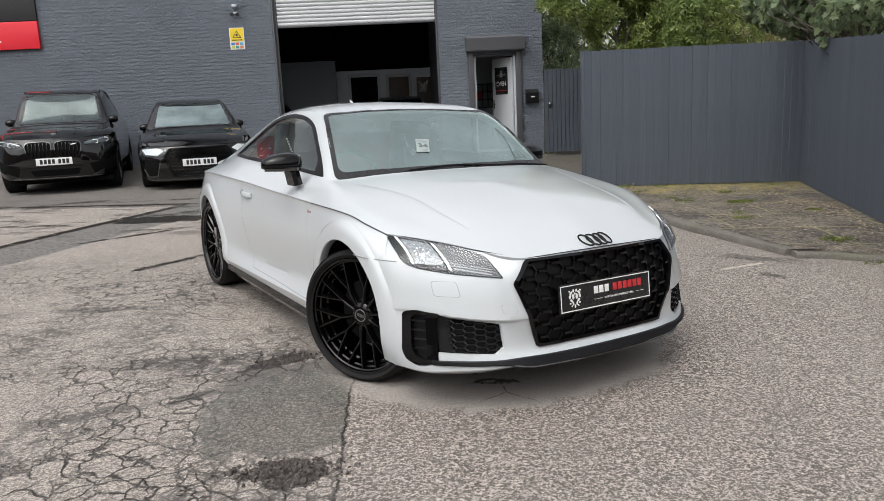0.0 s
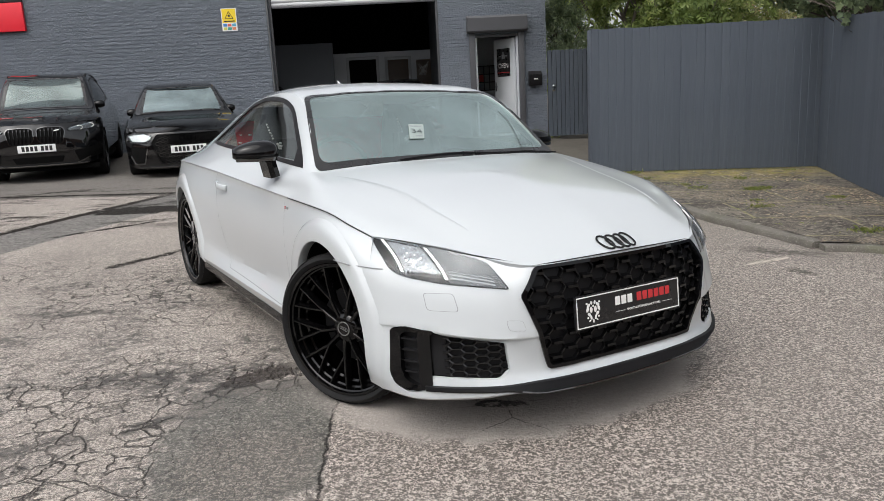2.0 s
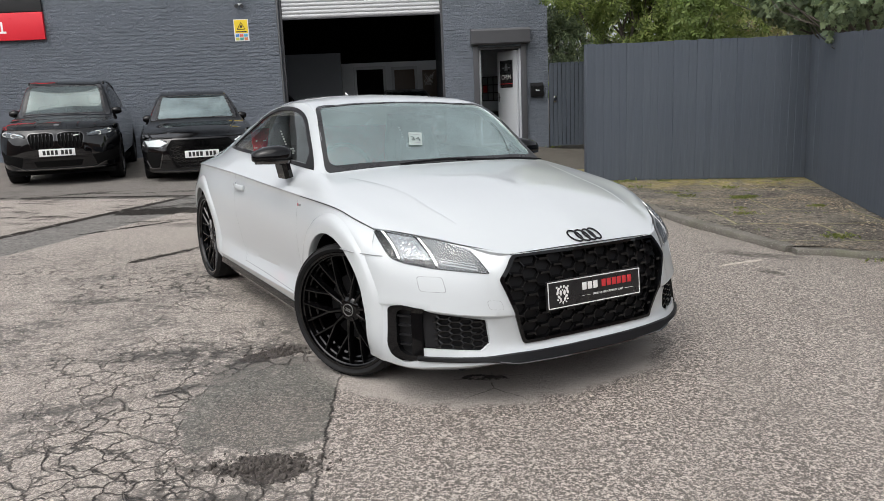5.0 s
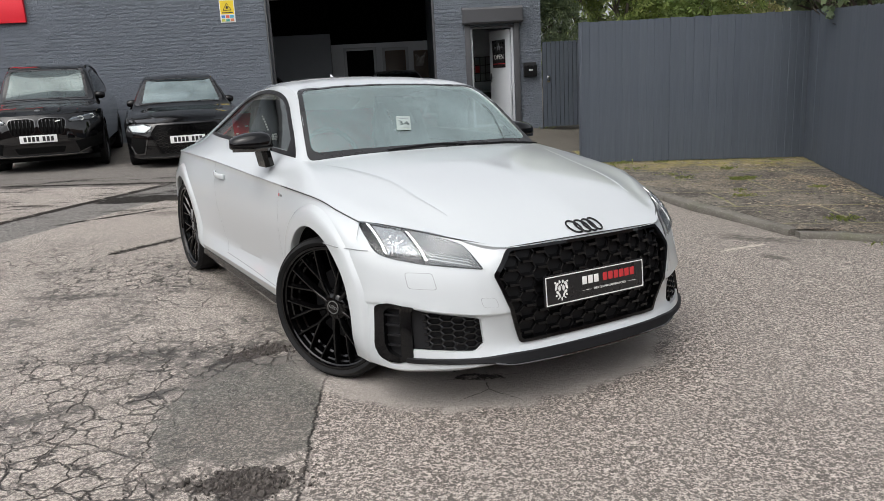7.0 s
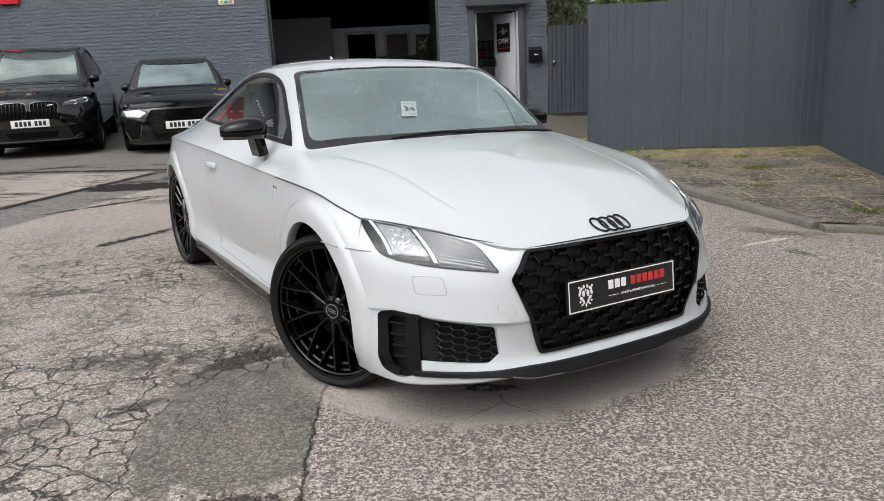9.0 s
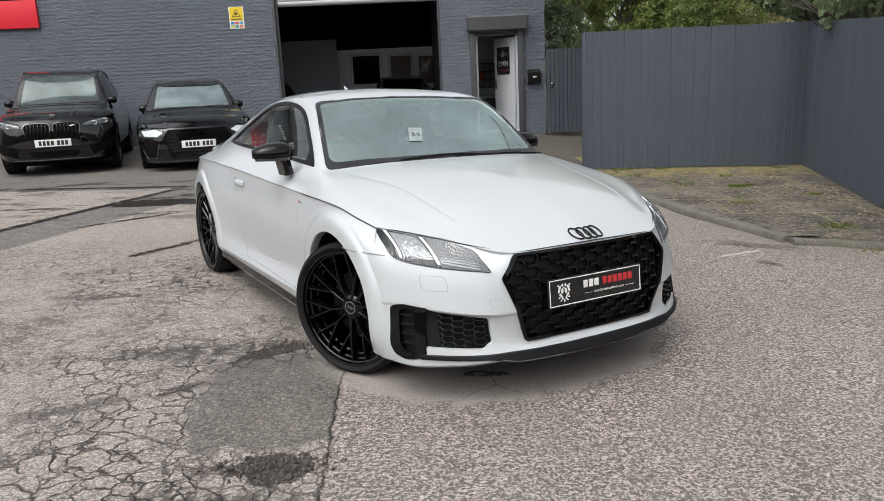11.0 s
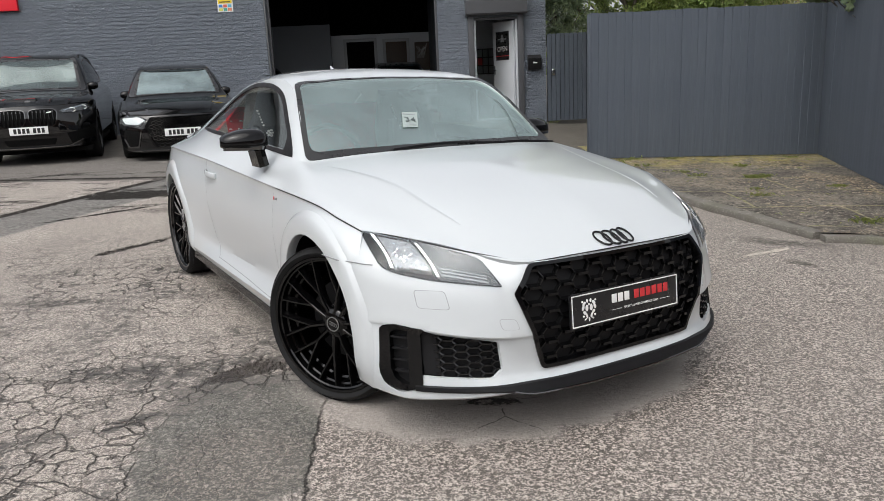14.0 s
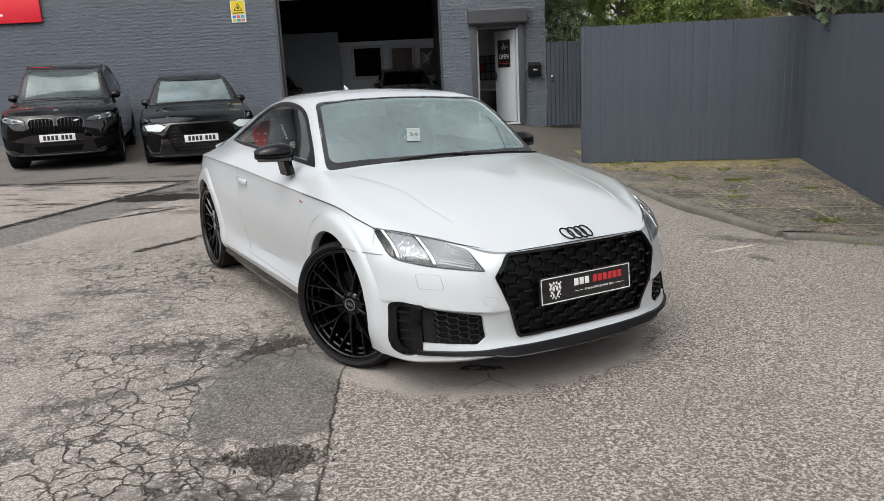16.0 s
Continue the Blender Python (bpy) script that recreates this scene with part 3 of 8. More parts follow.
both = lambda *a: a[0] if len(a) == 1 else k.math("MULTIPLY", a[0], both(*a[1:]))
# stone chips of the bare surface
chips = k.voronoi(95, "F1", out="Color")
chip_v = k.n.new("ShaderNodeSeparateColor")
k.link(chips, chip_v.inputs[0])
speck = k.rng(k.math("MULTIPLY_ADD", k.noise(150, 3), 0.40, k.noise(66, 6, 0.8, None, 0.3)), 0.666, 0.708)
speck_l = k.rng(k.math("MULTIPLY_ADD", k.noise(170, 3), 0.42, k.noise(80, 6, 0.8, None, 0.3)), 0.69, 0.728)
left = line_side(-0.47, 3.45, -0.44, 2.2, 0.012, 0.11)
left = k.math("SUBTRACT", 1.0, left)
left = both(left, k.rng(gx, 0.9, 0.3, 0, 1))
stone = k.mix(k.rng(chip_v.outputs[0], 0, 1), (0.31, 0.272, 0.238), (0.56, 0.505, 0.45))
stone = k.mix(k.rng(k.noise(110, 4, 0.75), 0.45, 0.62, 0, 0.7), stone, (0.74, 0.67, 0.605))
stone = k.mix(k.rng(w_big, 0.35, 0.7, 0, 0.28), stone, (0.31, 0.27, 0.235))
spots_l = k.math("MULTIPLY", speck_l, 0.75)
spots = k.mix(left, k.math("MULTIPLY", speck, 0.9), spots_l)
spots = k.math("MAXIMUM", spots, k.math("MULTIPLY", k.rng(k.noise(24, 6, 0.82), 0.545, 0.60), 0.5))
col = k.mix(spots, stone, (0.055, 0.046, 0.040))
# crazing on the older half
cw = k.warp(1.8, 0.34)
cr1 = k.rng(k.voronoi(2.9, "DISTANCE_TO_EDGE", k.warp(22, 0.045, k.warp(7, 0.06, cw))), 0.0, 0.017, 1, 0)
cr1 = both(cr1, k.rng(k.noise(9, 4), 0.36, 0.48))
cr2 = k.rng(k.voronoi(8.5, "DISTANCE_TO_EDGE", k.warp(30, 0.04, k.warp(11, 0.07))), 0.0, 0.06, 1, 0)
worse = k.rng(k.noise(0.8, 4, vec=k.vec(k.obj, loc=(3.1, 1.7, 0))), 0.41, 0.58)
near = both(k.rng(gy, 7.2, 5.6, 0, 1), left)
cracks = k.math("MULTIPLY", k.math("MAXIMUM", both(cr1, k.rng(worse, 0, 1, 0.35, 1)), both(cr2, worse, k.rng(w_mid, 0.38, 0.52))), near)
grime = both(near, k.rng(k.noise(2.0, 6, 0.7, k.vec(k.obj, loc=(9, 4, 0))), 0.50, 0.60), k.rng(k.noise(20, 6, 0.8), 0.44, 0.54))
col = k.mix(k.math("MULTIPLY", grime, 0.85), col, (0.085, 0.079, 0.073))
# dirt lying in the worst broken bands
bands = k.math("MAXIMUM", k.math("MAXIMUM", oval(-1.10, 3.80, 0.50, 0.12, 12, 0.5, 0.7), oval(-2.2, 4.96, 0.26, 0.06, 2, 0.5, 0.4)), k.math("MAXIMUM", oval(-1.55, 3.12, 0.60, 0.05, 24, 0.5, 0.35), oval(-0.95, 2.12, 0.42, 0.16, 8, 0.4, 0.8)))
bands = both(left, bands, k.rng(k.noise(16, 6, 0.8), 0.42, 0.54))
col = k.mix(k.math("MULTIPLY", bands, 0.9), col, (0.066, 0.061, 0.056))
# crumbled islands round the hollow
isl = k.rng(k.voronoi(13, "DISTANCE_TO_EDGE", k.warp(16, 0.05)), 0.02, 0.11, 1, 0)
isl = both(left, isl, oval(-0.62, 2.34, 0.46, 0.36, 10, 0.35, 0.5))
col = k.mix(k.math("MULTIPLY", isl, 0.9), col, (0.075, 0.066, 0.058))
col = k.mix(k.math("MULTIPLY", cracks, 0.95), col, (0.022, 0.019, 0.017))
# far yard: smoother brown-grey asphalt beyond a ragged edge
far_y = line_side(-2.4, 9.95, -6.0, 10.30, 0.04, 0.35)
far_y = k.math("SUBTRACT", 1.0, far_y)
far_c = k.mix(k.noise(2.4, 6), (0.115, 0.104, 0.094), (0.175, 0.16, 0.145))
far_c = k.mix(k.rng(k.noise(24, 6, 0.8), 0.5, 0.66, 0, 0.6), far_c, (0.27, 0.25, 0.22))
far_c = k.mix(k.rng(k.noise(0.9, 6, 0.7), 0.5, 0.66, 0, 0.5), far_c, (0.07, 0.066, 0.06))
col = k.mix(far_y, col, far_c)
seam_y = both(k.rng(k.math("ABSOLUTE", k.math("MULTIPLY_ADD", wob, 0.35, k.math("MULTIPLY_ADD", gx, 0.097, k.math("SUBTRACT", gy, 9.92)))), 0.04, 0.09, 1, 0), k.rng(w_mid, 0.34, 0.46), k.rng(gx, -0.6, -1.6, 0, 1))
col = k.mix(k.math("MULTIPLY", seam_y, 0.95), col, (0.022, 0.019, 0.017))
# damp dirty corner before the side gate
col = k.mix(both(k.rng(gx, 1.7, 2.3, 0, 1), k.rng(gy, 10.4, 11.4, 0, 0.9)), col, k.mix(w_mid, (0.035, 0.030, 0.022), (0.13, 0.115, 0.09)))
# trench reinstatement strip
strip = both(k.math("SUBTRACT", 1.0, line_side(-4.3, 7.2, -3.35, 9.6, 0.03, 0.12)), line_side(-3.72, 6.6, -2.65, 9.3, 0.03, 0.12), k.rng(gy, 10.8, 10.4, 0, 1))
strip_c = k.mix(k.rng(w_fin, 0.35, 0.65), (0.085, 0.081, 0.074), (0.24, 0.228, 0.21))
col = k.mix(strip, col, strip_c)
tar = both(k.rng(k.math("ABSOLUTE", k.math("MULTIPLY_ADD", wob, 0.22, k.math("MULTIPLY_ADD", gx, 0.93, k.math("MULTIPLY_ADD", gy, -0.368, 6.65)))), 0.05, 0.085, 1, 0), k.rng(w_mid, 0.32, 0.42), k.rng(gy, 10.2, 9.9, 0, 1))
col = k.mix(k.math("MULTIPLY", tar, 0.95), col, (0.022, 0.019, 0.017))
pool = oval(-3.05, 8.92, 0.62, 0.24, 6, 0.10, 0.75)
scar = k.math("MAXIMUM", both(oval(-2.2, 6.55, 0.46, 0.05, 54, 0.45, 0.32), k.rng(w_fin, 0.36, 0.46)), both(oval(-2.95, 7.95, 0.52, 0.035, 42, 0.4, 0.22), k.rng(w_fin, 0.34, 0.44)))
col = k.mix(k.math("MULTIPLY", k.math("MAXIMUM", pool, scar), 0.93), col, (0.022, 0.020, 0.018))
# broken band and damp hollow beside the strip
hollow = both(k.rng(k.noise(1.5, 6, 0.7, k.vec(k.obj, (1, 2.6, 1), (2, 0.4, 0))), 0.53, 0.62), k.rng(gy, 7.6, 8.3, 0, 1), k.rng(gy, 11.4, 10.8, 0, 1), k.rng(gx, -0.5, -1.5, 0, 1), k.rng(w_fin, 0.38, 0.52, 0.25, 1))
col = k.mix(k.math("MULTIPLY", hollow, 0.92), col, (0.035, 0.032, 0.029))
# repair patch, darker with a tarred rim
patch = both(left, oval(-0.70, 3.05, 0.40, 0.47, 0, 0.09, 0.85))
patch_c = k.mix(chip_v.outputs[1], (0.125, 0.130, 0.112), (0.33, 0.315, 0.275))
patch_c = k.mix(k.math("MULTIPLY", oval(-0.74, 2.86, 0.25, 0.28, 0, 0.35, 0.45), 0.75), patch_c, k.mix(chip_v.outputs[2], (0.19, 0.162, 0.135), (0.38, 0.335, 0.29)))
patch_c = k.mix(k.math("MULTIPLY", speck, 0.95), patch_c, (0.06, 0.06, 0.055))
patch_c = k.mix(k.rng(k.noise(40, 6, 0.85), 0.5, 0.57, 0, 0.85), patch_c, (0.055, 0.052, 0.046))
col = k.mix(k.math("MULTIPLY", patch, 0.85), col, patch_c)
rim = both(left, oval(-0.74, 3.04, 0.45, 0.67, 0, 0.12, 0.8), k.math("SUBTRACT", 1.0, oval(-0.68, 2.92, 0.38, 0.60, 0, 0.10, 0.40)), k.rng(k.math("MULTIPLY_ADD", gx, 0.5, gy), 2.55, 2.9, 0, 1))
col = k.mix(k.math("MULTIPLY", rim, 0.65), col, (0.075, 0.072, 0.066))
pot = k.math("MAXIMUM", oval(-0.67, 2.47, 0.165, 0.095, 12, 0.25, 1.0), oval(-0.80, 3.78, 0.24, 0.075, 38, 0.25, 0.35))
pot = both(left, pot)
col = k.mix(k.math("MULTIPLY", both(pot, k.rng(k.noise(60, 5, 0.75), 0.36, 0.52, 0.45, 1)), 0.92), col, (0.034, 0.026, 0.023))
# joint between the two pours
joint = k.rng(k.math("ABSOLUTE", k.math("MULTIPLY_ADD", wob, 0.11, k.math("MULTIPLY_ADD", k.math("SUBTRACT", k.noise(70, 5), 0.5), 0.03, k.math("ADD", gx, 0.462)))), 0.001, 0.008, 1, 0)
joint = both(joint, k.rng(gy, 3.62, 3.5, 0, 1), k.rng(k.noise(12, 5, 0.7), 0.36, 0.46, 0.25, 1))
col = k.mix(k.math("MULTIPLY", joint, 0.95), col, (0.03, 0.027, 0.024))
# dry ground that the car sheltered from the drizzle
dry = oval(-0.35, 5.05, 1.09, 2.19, 28, 0.022, 0.26)
dry = both(dry, k.rng(k.math("MULTIPLY_ADD", gx, 1.0, k.math("MULTIPLY", gy, 0.3)), 0.30, 0.75, 0, 1, True))
dry_c = k.mix(w_mid, (0.34, 0.31, 0.282), (0.46, 0.42, 0.382))
dry_c = k.mix(k.rng(k.noise(170, 3), 0.5, 0.8, 0, 0.35), dry_c, (0.42, 0.385, 0.35))
col = k.mix(k.math("MULTIPLY", dry, 0.9), col, dry_c)
oil = oval(0.23, 3.30, 0.10, 0.035, -6, 0.2, 0.25)
star = k.rng(k.voronoi(2.6, "DISTANCE_TO_EDGE", k.warp(7, 0.05)), 0.0, 0.012, 1, 0)
star = both(star, dry, oval(0.27, 3.18, 0.20, 0.16, 0, 0.3, 0.1), k.rng(w_fin, 0.4, 0.5))
col = k.mix(k.math("MULTIPLY", k.math("MAXIMUM", both(oil, k.rng(w_fin, 0.36, 0.5)), star), 0.92), col, (0.028, 0.024, 0.021))
# a faded paint mark, and dirt drifted to the kerb
mark = both(oval(2.52, 5.61, 0.25, 0.022, 23, 0.25, 0.06), k.rng(w_fin, 0.35, 0.5))
col = k.mix(k.math("MULTIPLY", mark, 0.8), col, (0.55, 0.50, 0.42))
drift = both(line_side(3.05, 5.4, 2.2, 9.5, 0.3, 0.8), k.math("SUBTRACT", 1.0, far_y))
drift = k.math("SUBTRACT", 1.0, drift)
col = k.mix(both(drift, k.rng(w_mid, 0.4, 0.7, 0.1, 0.6), k.rng(gy, 5.2, 6.2, 0, 1), k.rng(gx, 2.2, 2.6, 0, 1)), col, (0.115, 0.10, 0.085))
stain = both(oval(2.80, 5.92, 0.34, 0.10, 150, 0.5, 0.5), k.rng(w_fin, 0.34, 0.55))
chip = both(oval(2.62, 5.30, 0.10, 0.05, 120, 0.4, 0.3), k.rng(w_fin, 0.36, 0.5))
col = k.mix(k.math("MULTIPLY", k.math("MAXIMUM", stain, chip), 0.85), col, (0.055, 0.048, 0.041))
k.color(col)
wet = k.math("MULTIPLY", spots, k.math("SUBTRACT", 1.0, k.math("MAXIMUM", dry, far_y)))
k.rough(k.rng(wet, 0, 1, 0.9, 0.5))
# dirt and moss in the seams and hollows are dull
dull = k.math("MAXIMUM", k.math("MAXIMUM", tar, seam_y), k.math("MAXIMUM", k.math("MAXIMUM", pool, scar), hollow))
k.put(k.b.inputs["Specular IOR Level"], k.rng(dull, 0, 1, 0.5, 0.04))
hh = k.math("ADD", k.math("MULTIPLY", chip_v.outputs[0], 0.4), k.math("MULTIPLY", w_fin, 0.7))
hh = k.math("SUBTRACT", hh, k.math("MULTIPLY", k.math("MULTIPLY", cracks, k.rng(patch, 0, 1, 1, 0.25)), 1.3))
hh = k.math("SUBTRACT", hh, k.math("MULTIPLY", pot, 2.0))
hh = k.math("SUBTRACT", hh, k.math("ADD", joint, k.math("MULTIPLY", dull, 1.2)))
k.bump(hh, 0.015, 0.9)


def spread(a, b, step, out):
    mid = list(np.arange(a, b + 1e-6, step))
    return [a - d for d in out[::-1]] + mid + [b + d for d in out]


g_xs = spread(-12.0, 8.0, 0.25, [2, 6, 15, 40, 120, 400, 1200])
g_ys = spread(-4.0, 18.0, 0.25, [2, 6, 15, 40, 120, 400, 1200])
bm = bmesh.new()
add_grid(bm, [[(x, y, gz(x, y)) for y in g_ys] for x in g_xs])
tagged(part("ground", bm, M_GROUND), "worn cracked asphalt yard speckled by drizzle", "ground", kind="structure")

# ---- building ----
WY, WT = 16.6, 0.34
bm = bmesh.new()
for x0, x1, z0, z1 in ((-26, -2.70, -0.3, 5.2), (-2.70, 0.82, 3.95, 5.2), (0.82, 1.58, -0.3, 5.2), (1.58, 2.50, 2.46, 5.2), (2.50, 3.10, -0.3, 5.2)):
    add_box(bm, (x0, WY, z0), (x1, WY + WT, z1))
add_box(bm, (1.58, WY, -0.3), (2.50, WY + WT, 0.33))
bmesh.ops.remove_doubles(bm, verts=bm.verts, dist=1e-5)
wall_front = tagged(part("wall_front", bm, M_BRICK), "slate-grey painted brick front wall", "wall", kind="structure")
bm = bmesh.new()
add_box(bm, (2.76, WY + WT, -0.3), (3.10, WY + 14, 5.2))
tagged(part("wall_side", bm, M_BRICK), "slate-grey painted brick side wall", "wall", kind="structure")
bm = box((-26, WY + 14, -0.3), (3.10, WY + 14.3, 5.2))
tagged(part("wall_back", bm, M_BRICK), "plain brick back wall", "wall", kind="structure")
bm = box((-26.3, WY, -0.3), (-26, WY + 14.3, 5.2))
tagged(part("wall_far_side", bm, M_BRICK), "plain brick end wall", "wall", kind="structure")
bm = box((-26.3, WY - 0.15, 5.2), (3.25, WY + 14.4, 5.42), 0.02)
tagged(part("roof", bm, M_GREYMETAL), "flat dark roof", "roof", kind="structure")
bm = box((-26, WY + WT, 0.10), (2.76, WY + 14, 0.33))
tagged(part("indoor_floor", bm, M_INFLOOR), "smooth grey workshop floor", "floor", kind="structure")
bm = box((-2.70, WY, 0.10), (0.82, WY + WT, 0.33))
tagged(part("threshold", bm, M_INFLOOR), "concrete threshold of the workshop bay", "threshold", kind="structure")
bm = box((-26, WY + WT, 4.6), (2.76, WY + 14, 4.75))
tagged(part("ceiling", bm, M_INBLACK), "workshop ceiling coloured near black as unlit", "ceiling", kind="structure")
# workshop partitions: dark side, pale back, darkness above put in as near-black colour
bm = box((0.95, WY + WT, 0.33), (1.10, WY + 8, 4.6))
tagged(part("partition_side", bm, M_INDARK), "dark partition beside the workshop bay", "wall", kind="structure")
bm = bmesh.new()
PY = 24.2
for x0, x1, z0, z1 in ((-2.2, -1.68, 0.33, 2.66), (-1.68, -0.66, 0.33, 1.50), (-1.68, -0.66, 2.54, 2.66), (-0.66, -0.48, 0.33, 2.66), (-0.48, 0.34, 2.50, 2.66), (0.34, 0.95, 0.33, 2.66), (-0.48, 0.34, 0.33, 0.40)):
    add_box(bm, (x0, PY, z0), (x1, PY + 0.12, z1))
bmesh.ops.remove_doubles(bm, verts=bm.verts, dist=1e-5)
tagged(part("partition_back", bm, M_INWALL), "pale back partition of the workshop", "wall", kind="structure")
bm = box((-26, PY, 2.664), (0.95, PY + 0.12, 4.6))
tagged(part("partition_upper", bm, M_INBLACK), "upper wall of the workshop coloured near black as unlit", "wall", kind="structure")
bm = box((-9, 22.2, 0.33), (-1.90, 22.35, 2.86), 0.004)
tagged(part("partition_dark", bm, M_INDARK), "dark grey clad partition in the workshop", "wall", kind="structure")
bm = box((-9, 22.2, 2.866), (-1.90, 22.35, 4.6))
tagged(part("partition_dark_upper", bm, M_INBLACK), "wall above the clad partition coloured near black as unlit", "wall", kind="structure")
for nm, x0, x1, z0, z1, glz in (("indoor_window", -1.68, -0.66, 1.50, 2.54, M_MATTEBLACK), ("indoor_door", -0.48, 0.34, 0.40, 2.50, M_WOOD)):
    th = thing(nm, "white-framed dark indoor window" if glz is M_MATTEBLACK else "white-framed brown indoor door", nm.split("_")[1], pose(0, PY, 0))
    bm = bmesh.new()
    for a, b, c, d in ((x0, x0 + 0.09, z0, z1), (x1 - 0.09, x1, z0, z1), (x0 + 0.09, x1 - 0.09, z1 - 0.09, z1), (x0 + 0.09, x1 - 0.09, z0, z0 + 0.09)):
        add_box(bm, (a, -0.03, c), (b, 0.11, d), 0.004)
    part("surround", bm, M_WHITEPVC, th)
    part("pane" if glz is M_MATTEBLACK else "leaf", box((x0 + 0.09, 0.03, z0 + 0.09), (x1 - 0.09, 0.07, z1 - 0.09), 0.003), glz, th)
th = thing("notice_board", "tan notice board with pale scribbled lines", "board", pose(0.70, PY - 0.004, 1.95))
part("panel", box((-0.2, -0.03, -0.42), (0.3, 0.0, 0.42), 0.004), M_WOOD, th)
for i in range(5):
    rnd = random.Random(i)
    pts = [(rnd.uniform(-0.16, 0.2), -0.036, rnd.uniform(-0.1, 0.38)) for _ in range(4)]
    part("scribble", tube([tuple(p) for p in spline(pts, 6)], 0.006, 5), M_WHITEBAR, th)

# roller shutter over the bay
th = thing("roller_shutter", "pale grey steel roller shutter, half raised", "shutter", pose(0, WY + 0.10, 0))
for side in (-1, 1):
    x = -2.70 if side < 0 else 0.82
    lo, hi = (x, x + 0.05) if side < 0 else (x - 0.05, x)
    part("guide_rail", box((lo, -0.03, 0.33), (hi, 0.06, 3.95), 0.004), M_GREYMETAL, th, "dark guide rail")
slat0 = None
for i in range(9):
    z = 3.235 + i * 0.08
    if slat0 is None:
        bm = bmesh.new()
        prof = [(0.0, 0.0), (-0.012, 0.012), (-0.018, 0.04), (-0.012, 0.068), (0.0, 0.079), (0.008, 0.079), (0.008, 0.0)]
        sweep(bm, [(-2.64, 0, 0), (0.76, 0, 0)], [(-a, b) for a, b in prof])
        slat0 = part("slat", bm, M_GALV, th, at=pose(0, 0, z))
    else:
        s = new("slat", slat0.data)
        s.parent, s.matrix_basis = th, pose(0, 0, z)
part("bottom_bar", box((-2.64, -0.025, 3.205), (0.76, 0.02, 3.232), 0.006), M_GREYMETAL, th, "dark bottom bar")
bm = box((-2.74, WY - 0.03, 0.30), (-2.705, WY - 0.003, 5.0), 0.004)
tagged(part("bay_edge_trim", bm, M_REFLECT), "grey metal edge trim of the bay", "trim", kind="structure")

# office door, its shutter box and frame
th = thing("shutter_box", "grey metal shutter housing above the office door", "shutter box", pose(0, WY, 0))
bm = bmesh.new()
prof = [(0, 2.51), (0.17, 2.51), (0.20, 2.54), (0.20, 2.80), (0.17, 2.84), (0, 2.86)]
sweep(bm, [(1.40, -0.002, 0), (2.68, -0.002, 0)], prof)
part("housing", bm, M_GREYMETAL, th)
for x in (1.45, 2.50):
    part("guide_rail", box((x, -0.07, 0.34), (x + 0.12, -0.002, 2.508), 0.006), M_GREYMETAL, th)
d1 = tagged(thing("door_1", "white glazed office door standing open", "door", pose(0, WY + 0.06, 0)), kind="structure")
bm = bmesh.new()
for a, b, c, d in ((1.58, 1.62, 0.33, 2.46), (2.46, 2.50, 0.33, 2.46), (1.62, 2.46, 2.42, 2.46)):
    add_box(bm, (a, -0.03, c), (b, 0.06, d), 0.004)
part("surround", bm, M_WHITEPVC, d1, "white frame")
part("head_trim", box((1.575, -0.034, 2.415), (2.505, -0.031, 2.465)), M_GREYMETAL, d1)
part("sill", box((1.56, -0.10, 0.331), (2.52, 0.05, 0.37), 0.004), M_WHITEPVC, d1)
leaf = part("leaf", box((-0.78, -0.022, 0.38), (0.0, 0.022, 2.39), 0.004), M_WHITEPVC, d1, "white door leaf", at=pose(2.435, 0.04, 0, 0, 0, -64))
part("handle", add_cyl(box((-0.74, -0.032, 1.28), (-0.70, -0.022, 1.48), 0.003), (-0.72, -0.05, 1.38), (-0.62, -0.05, 1.38), 0.01), M_CHROME, leaf, "chrome handle")
sg = thing("open_sign", "black door sign reading OPEN in white", "sign", pose(2.435, WY + 0.10, 0, 0, 0, -64) @ pose(-0.40, -0.026, 1.89))
part("panel", box((-0.25, -0.006, -0.30), (0.25, 0.0, 0.30), 0.002), M_PLATEBLK, sg)
words("OPEN", 0.15, M_WHITEBAR, "lettering", sg, pose(0, -0.0065, -0.07, 90))
part("stripe", box((-0.25, -0.008, -0.22), (0.25, -0.006, -0.205)), M_REDBAR, sg)
bm = bmesh.new()
for a, b in ((0.0, 0.20), (-0.035, 0.14), (0.035, 0.14)):
    add_box(bm, (a - 0.022, -0.008, b - 0.06), (a + 0.022, -0.006, b + 0.03))
add_box(bm, (-0.16, -0.008, 0.13), (-0.09, -0.006, 0.15)), add_box(bm, (0.08, -0.008, 0.13), (0.16, -0.006, 0.15))
part("crest", bm, M_GREYBAR, sg)

# office behind the door
bm = box((1.10, WY + 3.0, 0.33), (2.76, WY + 3.1, 4.6))
tagged(part("office_back_wall", bm, M_INWALL), "pale office wall", "wall", kind="structure")
bm = box((1.10, WY + WT, 2.75), (2.76, WY + 3.0, 2.85))
tagged(part("office_ceiling", bm, M_INWALL), "pale office ceiling", "ceiling", kind="structure")
th = thing("desk", "white-topped dark office desk", "desk", pose(1.95, WY + 2.4, 0.33))
part("top", box((-0.5, -0.35, 0.72), (0.6, 0.4, 0.76), 0.006), M_WHITEPVC, th)
part("front_panel", box((-0.46, -0.28, 0.0), (0.56, -0.25, 0.72), 0.003), M_DARKSIGN, th)
for x in (-0.46, 0.53):
    part("side_panel", box((x, -0.25, 0.0), (x + 0.03, 0.36, 0.72), 0.003), M_DARKSIGN, th)
